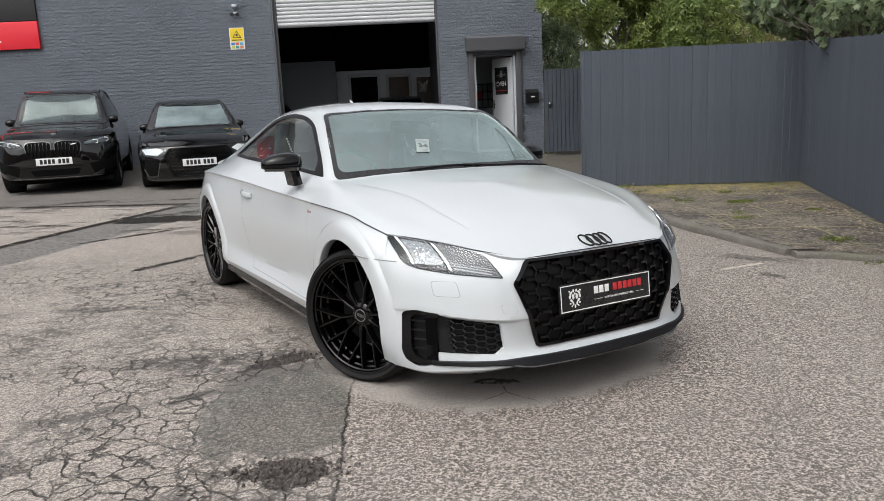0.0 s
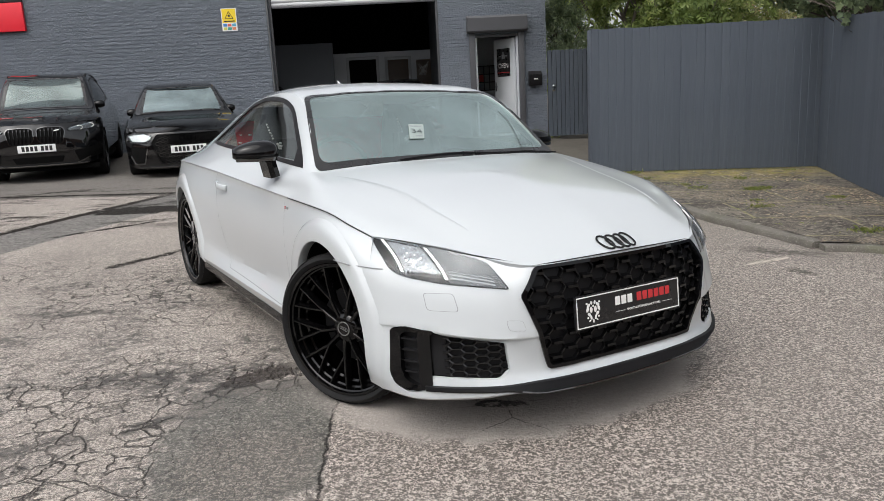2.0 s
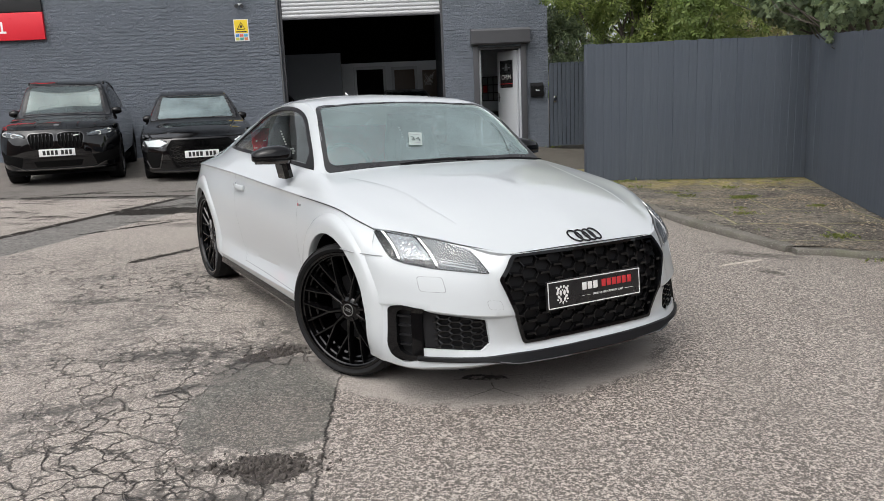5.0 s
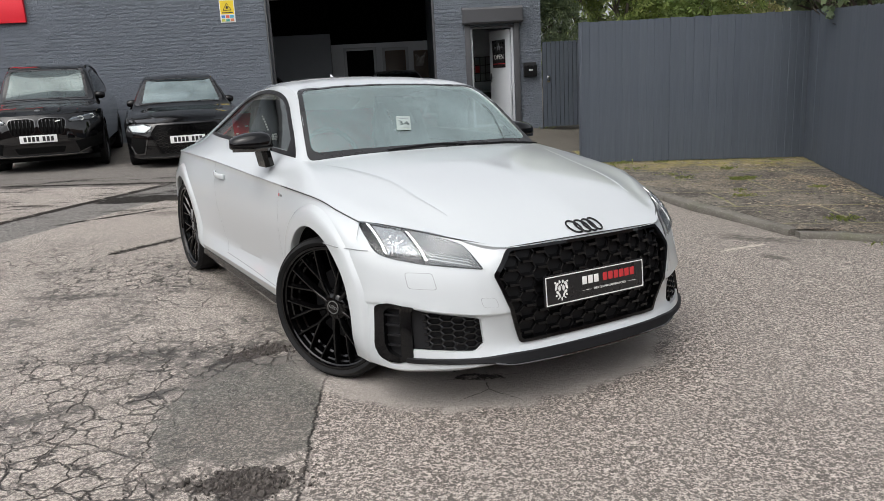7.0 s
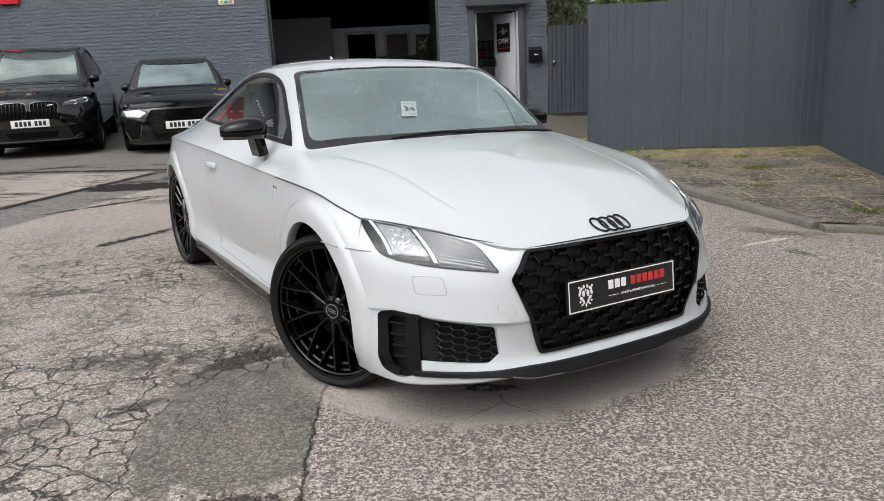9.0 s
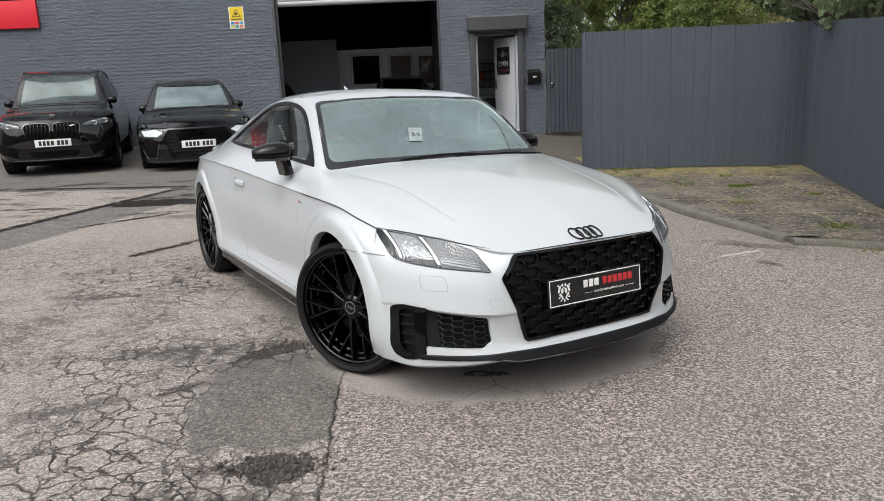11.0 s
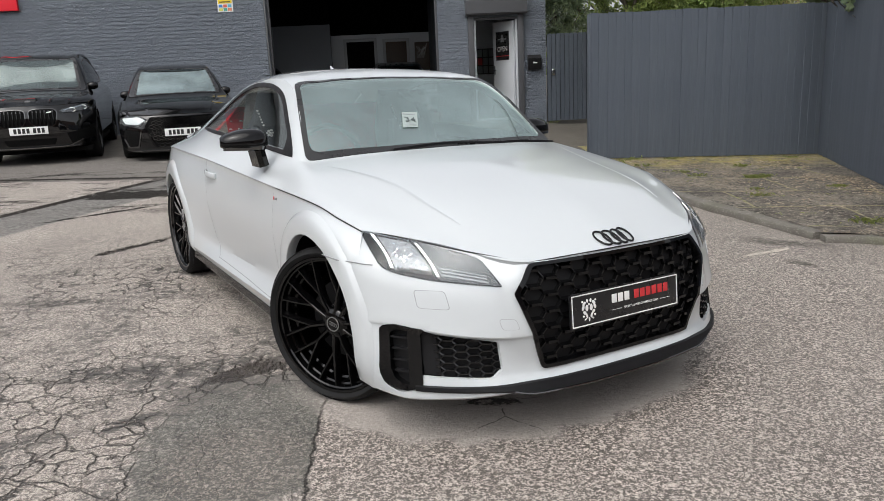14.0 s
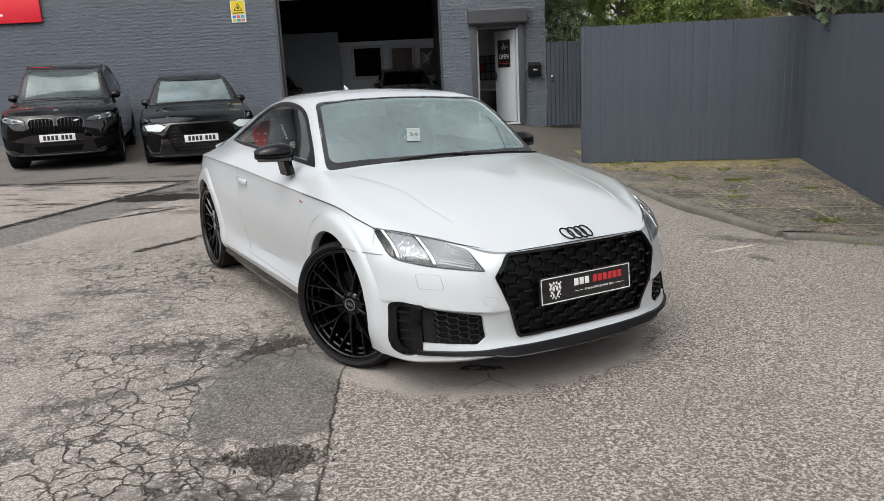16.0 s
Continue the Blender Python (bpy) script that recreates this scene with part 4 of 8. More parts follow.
th = thing("wall_picture", "black grid-framed picture with red panes", "picture", pose(2.15, WY + 2.99, 1.62))
bm = bmesh.new()
for i in range(4):
    add_box(bm, (-0.21 + i * 0.14 - 0.012, -0.03, -0.3), (-0.21 + i * 0.14 + 0.012, 0.0, 0.3))
for i in range(4):
    add_box(bm, (-0.21, -0.028, -0.3 + i * 0.2 - 0.012), (0.21, -0.001, -0.3 + i * 0.2 + 0.012))
part("grid", bm, M_DARKSIGN, th)
part("picture", box((-0.2, -0.012, -0.29), (0.2, -0.004, 0.29)), M_GREYBAR, th)
part("banner", box((-0.19, -0.018, -0.1), (-0.08, -0.013, 0.1)), M_REDBAR, th)

# signs and fixtures on the wall
th = thing("red_fascia_sign", "red sign panel under a dark fascia board", "sign", pose(0, WY - 0.002, 0))
part("red_panel", box((-12.5, -0.07, 2.985), (-7.62, 0.0, 3.545), 0.006), M_RED, th)
part("dark_panel", box((-12.5, -0.06, 3.56), (-7.62, 0.0, 4.5), 0.006), M_DARKSIGN, th, "dark upper panel")
part("lettering", box((-8.62, -0.074, 3.13), (-8.40, -0.07, 3.17)), M_WHITEBAR, th)
part("lettering", box((-8.50, -0.074, 3.17), (-8.46, -0.07, 3.36)), M_WHITEBAR, th)
th = thing("warning_sign", "yellow warning sign with a picture strip below", "sign", pose(-3.515, WY - 0.002, 3.02))
part("panel", box((-0.155, -0.012, -0.225), (0.155, 0.0, 0.225), 0.002), M_PLATE, th)
part("yellow_panel", box((-0.14, -0.016, -0.06), (0.14, -0.012, 0.215)), M_YELLOW, th)
bm = bmesh.new()
tri = [(-0.085, -0.01), (0.085, -0.01), (0.0, 0.13)]
for i in range(3):
    p, q = tri[i], tri[(i + 1) % 3]
    add_cyl(bm, (p[0], -0.018, p[1] + 0.03), (q[0], -0.018, q[1] + 0.03), 0.006, seg=6)
add_box(bm, (-0.02, -0.019, 0.05), (0.02, -0.016, 0.10)), add_box(bm, (-0.11, -0.018, -0.04), (0.11, -0.016, -0.02))
part("warning_mark", bm, M_BLACKBAR, th)
tints = ((0.05, 0.2, 0.5), (0.6, 0.12, 0.08), (0.1, 0.35, 0.5), (0.5, 0.5, 0.1), (0.05, 0.3, 0.25), (0.55, 0.2, 0.1))
for i, tc in enumerate(tints):
    a, b = -0.13 + (i % 3) * 0.09, -0.135 if i < 3 else -0.205
    part("pictogram", box((a, -0.016, b), (a + 0.075, -0.012, b + 0.055)), mat("pictogram_tint", tc, 0.5), th)
th = thing("security_light", "small white camera above twin grey floodlights", "floodlight", pose(-3.50, WY - 0.002, 3.55) @ Matrix.Diagonal((.68, .68, .68, 1)))
part("base", box((-0.06, -0.05, -0.03), (0.06, 0.0, 0.03), 0.008), M_WHITEPVC, th)
for s in (-1, 1):
    bm = add_cyl(bmesh.new(), (s * 0.075, -0.05, -0.02), (s * 0.085, -0.16, -0.07), 0.035, 0.06)
    part("lamp_head", bm, M_GREYMETAL, th)
bm = box((-0.07, -0.16, 0.16), (0.07, -0.02, 0.25), 0.02)
add_cyl(bm, (0, -0.01, 0.12), (0, -0.06, 0.18), 0.02)
part("camera_body", bm, M_WHITEPVC, th, "white camera housing")
th = thing("letter_box", "black wall-mounted letter box", "letter box", pose(2.84, WY - 0.002, 1.52))
bm = bmesh.new()
sweep(bm, [(-0.14, 0, 0), (0.14, 0, 0)], [(0, -0.16), (0.10, -0.16), (0.11, -0.14), (0.11, 0.06), (0.0, 0.15)])
part("body", bm, M_SATINBLACK, th)
part("lid", box((-0.15, -0.125, 0.062), (0.15, -0.112, 0.078), 0.003), M_SATINBLACK, th)
part("badge", add_box(box((-0.035, -0.114, -0.03), (-0.01, -0.11, 0.0)), (-0.01, -0.114, -0.03), (0.05, -0.11, -0.01)), M_WHITEBAR, th)

# unseen walls added round the yard to block low sky and darken reflections
M_UNSEENWALL = worn("unseen_wall_brick", (0.16, 0.11, 0.09), 0.85, 0.3, 2.0, 30, 0.003)
bm = box((-32, -13.4, -0.6), (14, -13, 4.6))
tagged(part("unseen_wall_rear", bm, M_UNSEENWALL), "unseen brown wall added behind the camera to darken reflections", "wall", kind="structure")
bm = box((-26.4, -16, -0.6), (-26, WY, 6.0))
tagged(part("unseen_wall_end", bm, M_UNSEENWALL), "unseen brown wall added at the left to darken reflections", "wall", kind="structure")
bm = box((14, -16.4, -0.6), (14.4, 4, 4.5))
tagged(part("unseen_wall_side", bm, M_UNSEENWALL), "unseen brown wall added at the right to darken reflections", "wall", kind="structure")

# ---- fences, gate, kerb and paving ----
def board_mesh(h, w=0.104, slope=0.0):
    """A feather-edge board standing at the origin, its face towards -y."""
    bm = bmesh.new()
    x0, x1 = -w / 2, w / 2
    prof = [(x0, -0.022), (x0 + 0.004, -0.026), (x1 - 0.004, -0.010), (x1, -0.007), (x1, 0.0), (x0, 0.0)]
    lo = [bm.verts.new((a, b, 0)) for a, b in prof]
    hi = [bm.verts.new((a, b, h + slope * a)) for a, b in prof]
    n = len(prof)
    bm.faces.new(lo[::-1]), bm.faces.new(hi)
    for i in range(n):
        bm.faces.new((lo[i], lo[(i + 1) % n], hi[(i + 1) % n], hi[i]))
    return mesh_of(bm, M_FENCE, "board", 20)


def fence_run(name, label, p, q, top_p, top_q, base, step=0.112):
    """Boards from p to q on three rails with posts behind; the heights of its top at both ends."""
    p, q = Vector(p), Vector(q)
    d = q - p
    n = max(1, round(d.length / step))
    step = d.length / n
    turn = math.degrees(math.atan2(d.y, d.x))
    th = thing(name, label, "fence", pose(p.x, p.y, 0, 0, 0, turn), "boundary fences")
    rnd = random.Random(len(name))
    shared = [board_mesh(2.0, step + 0.002 + 0.0015 * i) for i in range(3)]
    cuts = [i * step + (rnd.uniform(-0.013, 0.013) if 0 < i < n else 0.0) for i in range(n + 1)]
    for i in range(n):
        s, wide = (cuts[i] + cuts[i + 1]) / 2, (cuts[i + 1] - cuts[i]) / step
        w = p + d * (s / d.length)
        top = top_p + (top_q - top_p) * s / d.length + rnd.uniform(-0.006, 0.006)
        z0 = base(w.x, w.y) + 0.025
        b = new("board", shared[i % 3])
        b.parent = th
        b.matrix_basis = pose(s, rnd.uniform(-0.006, 0.004), z0, rnd.uniform(-0.12, 0.12), rnd.uniform(-0.12, 0.12), 0) @ Matrix.Diagonal((wide, rnd.choice((0.40, 0.60, 0.85)), (top - z0) / 2.0, 1))
    bm = bmesh.new()
    sweep(bm, [(0.0, 0.004, 0.0), (d.length, 0.004, 0.0)], [(0, 0.0), (0.004, 0.0), (0.004, 1.0), (0, 1.0)])
    for v in bm.verts:
        f, w = v.co.x / d.length, p + d * (v.co.x / d.length)
        v.co.z = base(w.x, w.y) + 0.03 if v.co.z < 0.5 else top_p + (top_q - top_p) * f - 0.02
    part("backing", bm, M_FENCE, th)
    for f in (0.2, 0.55, 0.9):
        bm = bmesh.new()
        za, zb = base(p.x, p.y) * (1 - f) + top_p * f, base(q.x, q.y) * (1 - f) + top_q * f
        sweep(bm, [(0.02, 0.03, za), (n * step - 0.02, 0.03, zb)], [(-0.02, -0.04), (0.02, -0.04), (0.02, 0.04), (-0.02, 0.04)])
        part("rail", bm, M_FENCE, th)
    for i in range(int(d.length / 1.7) + 1):
        s = min(0.06 + i * 1.7, n * step - 0.06)
        w = p + d * (s / d.length)
        part("post", box((s - 0.05, 0.052, base(w.x, w.y) - 0.1), (s + 0.05, 0.15, (top_p + (top_q - top_p) * s / d.length) - 0.04), 0.004), M_FENCE, th)
    return th


base_s = lambda x, y: max(slab_z(x, y), gz(x, y)) - 0.012
fence_run("boundary_fence", "slate-blue stained vertical board fence", (2.52, 10.6), (5.80, 10.6), 2.03, 2.045, base_s)
fence_run("boundary_fence", "slate-blue stained board fence running to the corner", (5.76, 10.585), (3.65, 3.6), 2.045, 1.62, base_s)
bm = box((2.494, 10.565, gz(2.5, 10.6)), (2.518, 10.70, 2.03), 0.005)
tagged(part("fence_post", bm, M_FENCE), "slate-blue stained end post of the fence", "post")

th = thing("garden_gate", "slate-blue boarded side gate with a steel latch", "gate", pose(0, WY + 0.02, 0))
gate_board = board_mesh(1.82, 0.086)
for i in range(12):
    b = new("board", gate_board)
    b.parent, b.matrix_basis = th, pose(3.17 + i * 0.095, 0, 0.26 + 0.002 * (i % 3))
part("backing", box((3.12, 0.001, 0.28), (4.27, 0.012, 2.05)), M_SATINBLACK, th)
for z in (0.55, 1.15, 1.85):
    part("rail", box((3.12, 0.002, z - 0.04), (4.27, 0.05, z + 0.04), 0.003), M_FENCE, th)
bm = add_cyl(bmesh.new(), (3.25, -0.02, 1.30), (3.25, -0.055, 1.30), 0.035)
add_box(bm, (3.22, -0.03, 1.22), (3.28, -0.018, 1.36), 0.004)
part("latch", bm, M_CHROME, th, "steel latch")

# raised paving behind a concrete kerb
KERB_RUNS = ([(2.30, 12.2), (2.47, 10.3), (2.58, 8.6), (2.70, 7.35), (2.88, 6.80), (3.03, 6.28), (3.12, 5.88)], [(3.14, 5.87), (3.50, 5.76), (4.35, 5.10), (5.2, 4.4)])


def along(line, acc, s):
    return np.array([np.interp(s, acc, line[:, 0]), np.interp(s, acc, line[:, 1])])


kerb = tagged(thing("kerb", "weathered concrete kerb stones edging the paving", "kerb"), kind="structure")
i, edge = 0, []
for run in KERB_RUNS:
    kline = spline(run, 8)
    acc = [0.0]
    for a, b in zip(kline[:-1], kline[1:]):
        acc.append(acc[-1] + float(np.hypot(*(b - a))))
    s = 0.0
    while s < acc[-1] - 0.1:
        e = min(s + 0.90, acc[-1])
        rnd = random.Random(i)
        path = []
        for f in np.linspace(0.008, 0.992, 7):
            x, y = along(kline, acc, s + (e - s) * f)
            path.append((x, y, slab_z(x, y) + 0.006 + rnd.uniform(-0.006, 0.006)))
        bm = bmesh.new()
        sweep(bm, path, [(0.0, -0.22), (0.0, -0.10), (0.004 * rnd.uniform(-1, 1), -0.05), (0.0, -0.022), (-0.010, -0.006), (-0.026, 0.0), (-0.11, 0.0), (-0.115, -0.22)])
        for v in bm.verts:
            v.co += Vector((noise.noise(v.co * 9), noise.noise(v.co * 9 + Vector((5, 0, 0))), noise.noise(v.co * 7))) * 0.006
        bmesh.ops.translate(bm, verts=bm.verts, vec=(rnd.uniform(-.008, .008), rnd.uniform(-.006, .006), rnd.uniform(-0.010, 0.006)))
        part("kerb_stone", bm, M_CONC, kerb)
        s, i = e, i + 1
    for f in np.linspace(0, acc[-1], 40):
        x, y = along(kline, acc, f)
        nxt = along(kline, acc, min(f + 0.05, acc[-1])) - along(kline, acc, max(f - 0.05, 0))
        edge.append(np.array([x, y]) + np.array([-nxt[1], nxt[0]]) / np.hypot(*nxt) * 0.110)
bm = bmesh.new()
rows = []
for x0, y0 in sorted(map(tuple, edge), key=lambda q: -q[1]):
    rows.append([(X, y0, slab_z(X, y0) + 0.006 * noise.noise((X * 2, y0 * 2, 0))) for X in x0 + (7.0 - x0) * np.linspace(0, 1, 30)])
add_grid(bm, rows)
tagged(part("paving", bm, M_SLAB), "mossy worn asphalt paving with leaf litter", "paving", kind="structure")

# ---- white coupe: x ahead from the front axle, y to its left, z up ----
CAR = Matrix.Translation((0.312, 3.828, 0.004)) @ pose(0, 0, 0, 0, 1.5, 0) @ pose(0, 0, 0, 0, 0, -61.7)
coupe = thing("white_coupe", "white two-door coupe with black wheels and black grille", "car", CAR)

# guide lines from the middle of the roof down to the sill, each from nose to tail
G_MID = [(.815, 0, .690), (.46, 0, .838), (.05, 0, .915), (-.40, 0, .968), (-1.07, 0, 1.318), (-1.65, 0, 1.358), (-2.25, 0, 1.268), (-2.90, 0, 1.02), (-3.25, 0, .93)]
G_HOOD = [(.768, .41, .673), (.43, .40, .824), (.03, .40, .905), (-.42, .40, .962), (-1.03, .37, 1.308), (-1.65, .38, 1.342), (-2.25, .36, 1.25), (-2.90, .38, 1.0), (-3.23, .40, .92)]
G_PILLAR = [(.548, .628, .727), (.30, .66, .806), (-.02, .70, .880), (-.47, .715, .942), (-.95, .595, 1.285), (-1.65, .565, 1.285), (-2.25, .54, 1.18), (-2.86, .58, .985), (-3.18, .62, .905)]
G_BELT = [(.405, .737, .749), (.22, .785, .808), (-.03, .815, .862), (-.52, .765, .935), (-1.00, .752, .955), (-1.65, .752, .968), (-2.20, .735, .972), (-2.80, .675, .930), (-3.15, .63, .865)]
G_SHOULDER = [(.303, .818, .760), (.18, .857, .796), (.01, .880, .829), (-.50, .874, .838), (-1.00, .868, .848), (-1.65, .872, .868), (-2.20, .884, .880), (-2.78, .838, .866), (-3.10, .715, .82)]
G_TUCK = [(x, y - t, z - d) for (x, y, z), t, d in zip(G_SHOULDER, (0, .001, .002, .007, .010, .010, .007, .004, .002), (.010, .012, .014, .016, .018, .018, .018, .016, .014))]
G_WAIST = [(.375, .868, .655), (.25, .900, .70), (-.02, .912, .72), (-.50, .890, .64), (-1.00, .882, .63), (-1.65, .887, .63), (-2.25, .916, .70), (-2.80, .874, .66), (-3.13, .755, .62)]
G_DOOR = [(.42, .878, .43), (.32, .900, .43), (-.02, .905, .43), (-.50, .876, .40), (-1.00, .858, .370), (-1.65, .864, .365), (-2.25, .905, .42), (-2.80, .87, .42), (-3.13, .775, .42)]
G_SILL = [(.44, .868, .27), (.35, .890, .27), (-.02, .905, .27), (-.46, .918, .300), (-1.00, .910, .290), (-1.75, .904, .280), (-2.25, .900, .27), (-2.80, .86, .26), (-3.12, .78, .26)]
G_UNDER = [(.44, .83, .19), (.35, .85, .19), (-.02, .86, .19), (-.46, .875, .20), (-1.00, .865, .185), (-1.75, .855, .17), (-2.25, .85, .19), (-2.80, .82, .21), (-3.08, .74, .22)]
net = [G_MID, G_HOOD, G_PILLAR, G_BELT, G_SHOULDER, G_TUCK, G_WAIST, G_DOOR, G_SILL, G_UNDER]


def both_halves(surface, weld=True):
    bm = bmesh.new()
    add_grid(bm, surface)
    s2 = surface.copy()
    s2[:, :, 1] *= -1
    add_grid(bm, s2)
    if weld:
        bmesh.ops.remove_doubles(bm, verts=bm.verts, dist=0.0008)
    bmesh.ops.recalc_face_normals(bm, faces=bm.faces)
    # faces look away from a place inside the car
    xs, zs = [v.co.x for v in bm.verts], [v.co.z for v in bm.verts]
    core = Vector(((min(xs) + max(xs)) / 2 - (0.6 if max(xs) - min(xs) < 1.5 else 0.0), 0, (min(zs) + max(zs)) / 2))
    if sum(f.normal.dot(f.calc_center_median() - core) * f.calc_area() for f in bm.faces) < 0:
        bmesh.ops.reverse_faces(bm, faces=bm.faces)
    return bm


body_bm = both_halves(net_surface(net, 7, 9, {0: (3,), 1: (3,), 2: (3,)}, {2: 0.7, 3: 0.35, 4: 1.0, 5: 0.8, 7: 0.7, 8: 0.8}))
BODY = tree_of(body_bm)
WS_OUT = rounded([(-.462, .722), (-.415, .38), (-.398, 0), (-.415, -.38), (-.462, -.722), (-.942, -.578), (-1.022, -.32), (-1.048, 0), (-1.022, .32), (-.942, .578)], 0.05)
WS_IN = rounded([(-.502, .685), (-.450, .36), (-.436, 0), (-.450, -.36), (-.502, -.685), (-.927, -.556), (-1.006, -.31), (-1.033, 0), (-1.006, .31), (-.927, .556)], 0.06)
SW_TOP = [tuple(q) for q in spline([(-.572, .953), (-.785, 1.115), (-.985, 1.240), (-1.25, 1.288), (-1.60, 1.283), (-1.95, 1.215), (-2.26, 1.088), (-2.40, .998)], 5)]
SW_OUT = SW_TOP + [(-1.75, .986), (-1.1, .972)]
SW_IN = [tuple(q) for q in spline([(-.640, .976), (-.815, 1.105), (-1.0, 1.221), (-1.26, 1.266), (-1.59, 1.262), (-1.93, 1.196), (-2.22, 1.078), (-2.325, 1.012)], 5)] + [(-1.75, 1.004), (-1.1, .990)]
ARCH_R, ARCH_Z = 0.362, 0.338
ring = lambda cx, cz, r, n=56: [(cx + r * math.cos(2 * math.pi * i / n), cz + r * math.sin(2 * math.pi * i / n)) for i in range(n)]
cutters = [prism(WS_IN, "z", 0.86, 1.5)]
for s in (-1, 1):
    cutters.append(prism(SW_IN, "y", s * 0.50, s * 1.2))
    cutters.append(prism([(.12, .652), (.75, .652), (.75, .05), (.12, .05)], "y", s * 0.50, s * 1.2))
    for cx in (0.0, -2.505):
        cutters.append(prism(ring(cx, ARCH_Z, ARCH_R), "y", s * 0.55, s * 1.2))
RW = rounded([(-2.28, .46), (-2.20, 0), (-2.28, -.46), (-2.78, -.50), (-2.84, 0), (-2.78, .50)], 0.05)
cutters.append(prism(RW, "z", 0.98, 1.5))
body = part("body_shell", carved(body_bm, cutters, 0.014), M_WHITE, coupe, "gloss white painted body", angle=28)

# front bumper, rows from the bonnet edge down, columns from the middle to the wheel arch
B_TOP = [(.812, 0, .682), (.806, .20, .680), (.764, .41, .668), (.615, .580, .706), (.485, .68, .730), (.345, .778, .750), (.262, .822, .752), (.190, .835, .770)]
B_LAMP = [(.835, 0, .60), (.828, .20, .60), (.785, .445, .592), (.715, .545, .600), (.603, .688, .630), (.461, .809, .655), (.377, .870, .655), (.235, .901, .655)]
B_SHELF = [(.850, 0, .44), (.845, .20, .44), (.816, .43, .428), (.764, .55, .424), (.669, .693, .440), (.529, .812, .462), (.411, .883, .462), (.290, .902, .462)]
B_CUT = [(.842, 0, .42), (.838, .20, .42), (.808, .43, .408), (.738, .55, .404), (.641, .693, .420), (.517, .812, .440), (.408, .883, .440), (.295, .902, .440)]
B_LOW = [(.826, 0, .30), (.822, .20, .30), (.806, .37, .295), (.752, .54, .300), (.666, .693, .295), (.549, .813, .285), (.428, .876, .285), (.318, .893, .285)]
B_END = [(.862, 0, .228), (.856, .20, .228), (.828, .41, .228), (.765, .58, .215), (.680, .70, .205), (.575, .80, .195), (.440, .853, .195), (.335, .868, .195)]
B_UND = [(.79, 0, .195), (.785, .20, .195), (.755, .40, .19), (.70, .56, .178), (.63, .66, .17), (.54, .755, .165), (.43, .81, .17), (.335, .83, .17)]
bump_bm = both_halves(net_surface([B_TOP, B_LAMP, B_SHELF, B_CUT, B_LOW, B_END, B_UND], 7, 8, {0: {2: 1.0}}, {2: 0.75, 3: 0.6, 5: 0.5}))
BUMP = tree_of(bump_bm)
GRILLE = [(.400, .660), (.466, .572), (.366, .296), (-.366, .296), (-.466, .572), (-.400, .660), (-.2, .667), (.2, .667)]
G_EDGE = [(.408, .668), (.478, .572), (.373, .286), (-.373, .286), (-.478, .572), (-.408, .667), (-.2, .676), (.2, .676)]
VENT = [(.512, .300), (.524, .400), (.712, .430), (.757, .449), (.817, .461), (.845, .446), (.856, .275), (.845, .235), (.815, .212), (.768, .230), (.752, .280), (.548, .270)]
LAMP = [(.503, .594), (.541, .684), (.60, .708), (.68, .729), (.775, .746), (.812, .753), (.826, .712), (.827, .666), (.812, .645), (.785, .632), (.705, .616), (.583, .601)]
cutters = [prism(rounded(GRILLE, 0.02), "x", 0.4, 1.2)]
for s in (-1, 1):
    cutters.append(prism([(s * a, b) for a, b in rounded(VENT, 0.012)], "x", 0.30, 1.2))
    cutters.append(prism(ring(0, ARCH_Z, ARCH_R), "y", s * 0.55, s * 1.2))
bumper = part("front_bumper", carved(bump_bm, cutters, 0.012, True), M_WHITE, coupe, "gloss white front bumper", angle=28)


def hug(bvh, flat, axis, start, way, off, thick, step, name, material, parent, label="", angle=30):
    return part(name, laid(bvh, flat, axis, start, way, off, thick, step), material, parent, label, angle=angle)


# glazing
ws_bm = glazing(BODY, WS_OUT, 1.6, 0.045)
SCREEN = tree_of(ws_bm)
ws = part("windscreen", ws_bm, M_GLASS, coupe, "windscreen beaded with rain", angle=30)
ws.visible_shadow = False
hug(BODY, flat_ring(WS_OUT, WS_IN), "z", 1.6, -1, 0.004, 0.003, 0.10, "windscreen_edge", M_FRIT, ws, "black edge band")
for s in (-1, 1):
    g = hug(BODY, flat_poly(SW_OUT), "y", s * 1.3, -s, -0.004, 0.004, 0.10, "side_window", M_GLASSS, coupe, "side window beaded with rain")
    g.visible_shadow = False
    hug(BODY, flat_ring(SW_OUT, SW_IN), "y", s * 1.3, -s, 0.004, 0.008, 0.08, "window_trim", M_SATINBLACK, g, "black window trim")
    tri = [(-.600, .962), (-.728, 1.060), (-.705, .972)]
    hug(BODY, flat_poly(tri), "y", s * 1.3, -s, 0.004, 0.008, 0.08, "mirror_triangle", M_SATINBLACK, g)
g = hug(BODY, flat_poly(RW), "z", 1.6, -1, 0.002, 0.005, 0.15, "rear_window", M_GLASSD, coupe)
g.visible_shadow = False

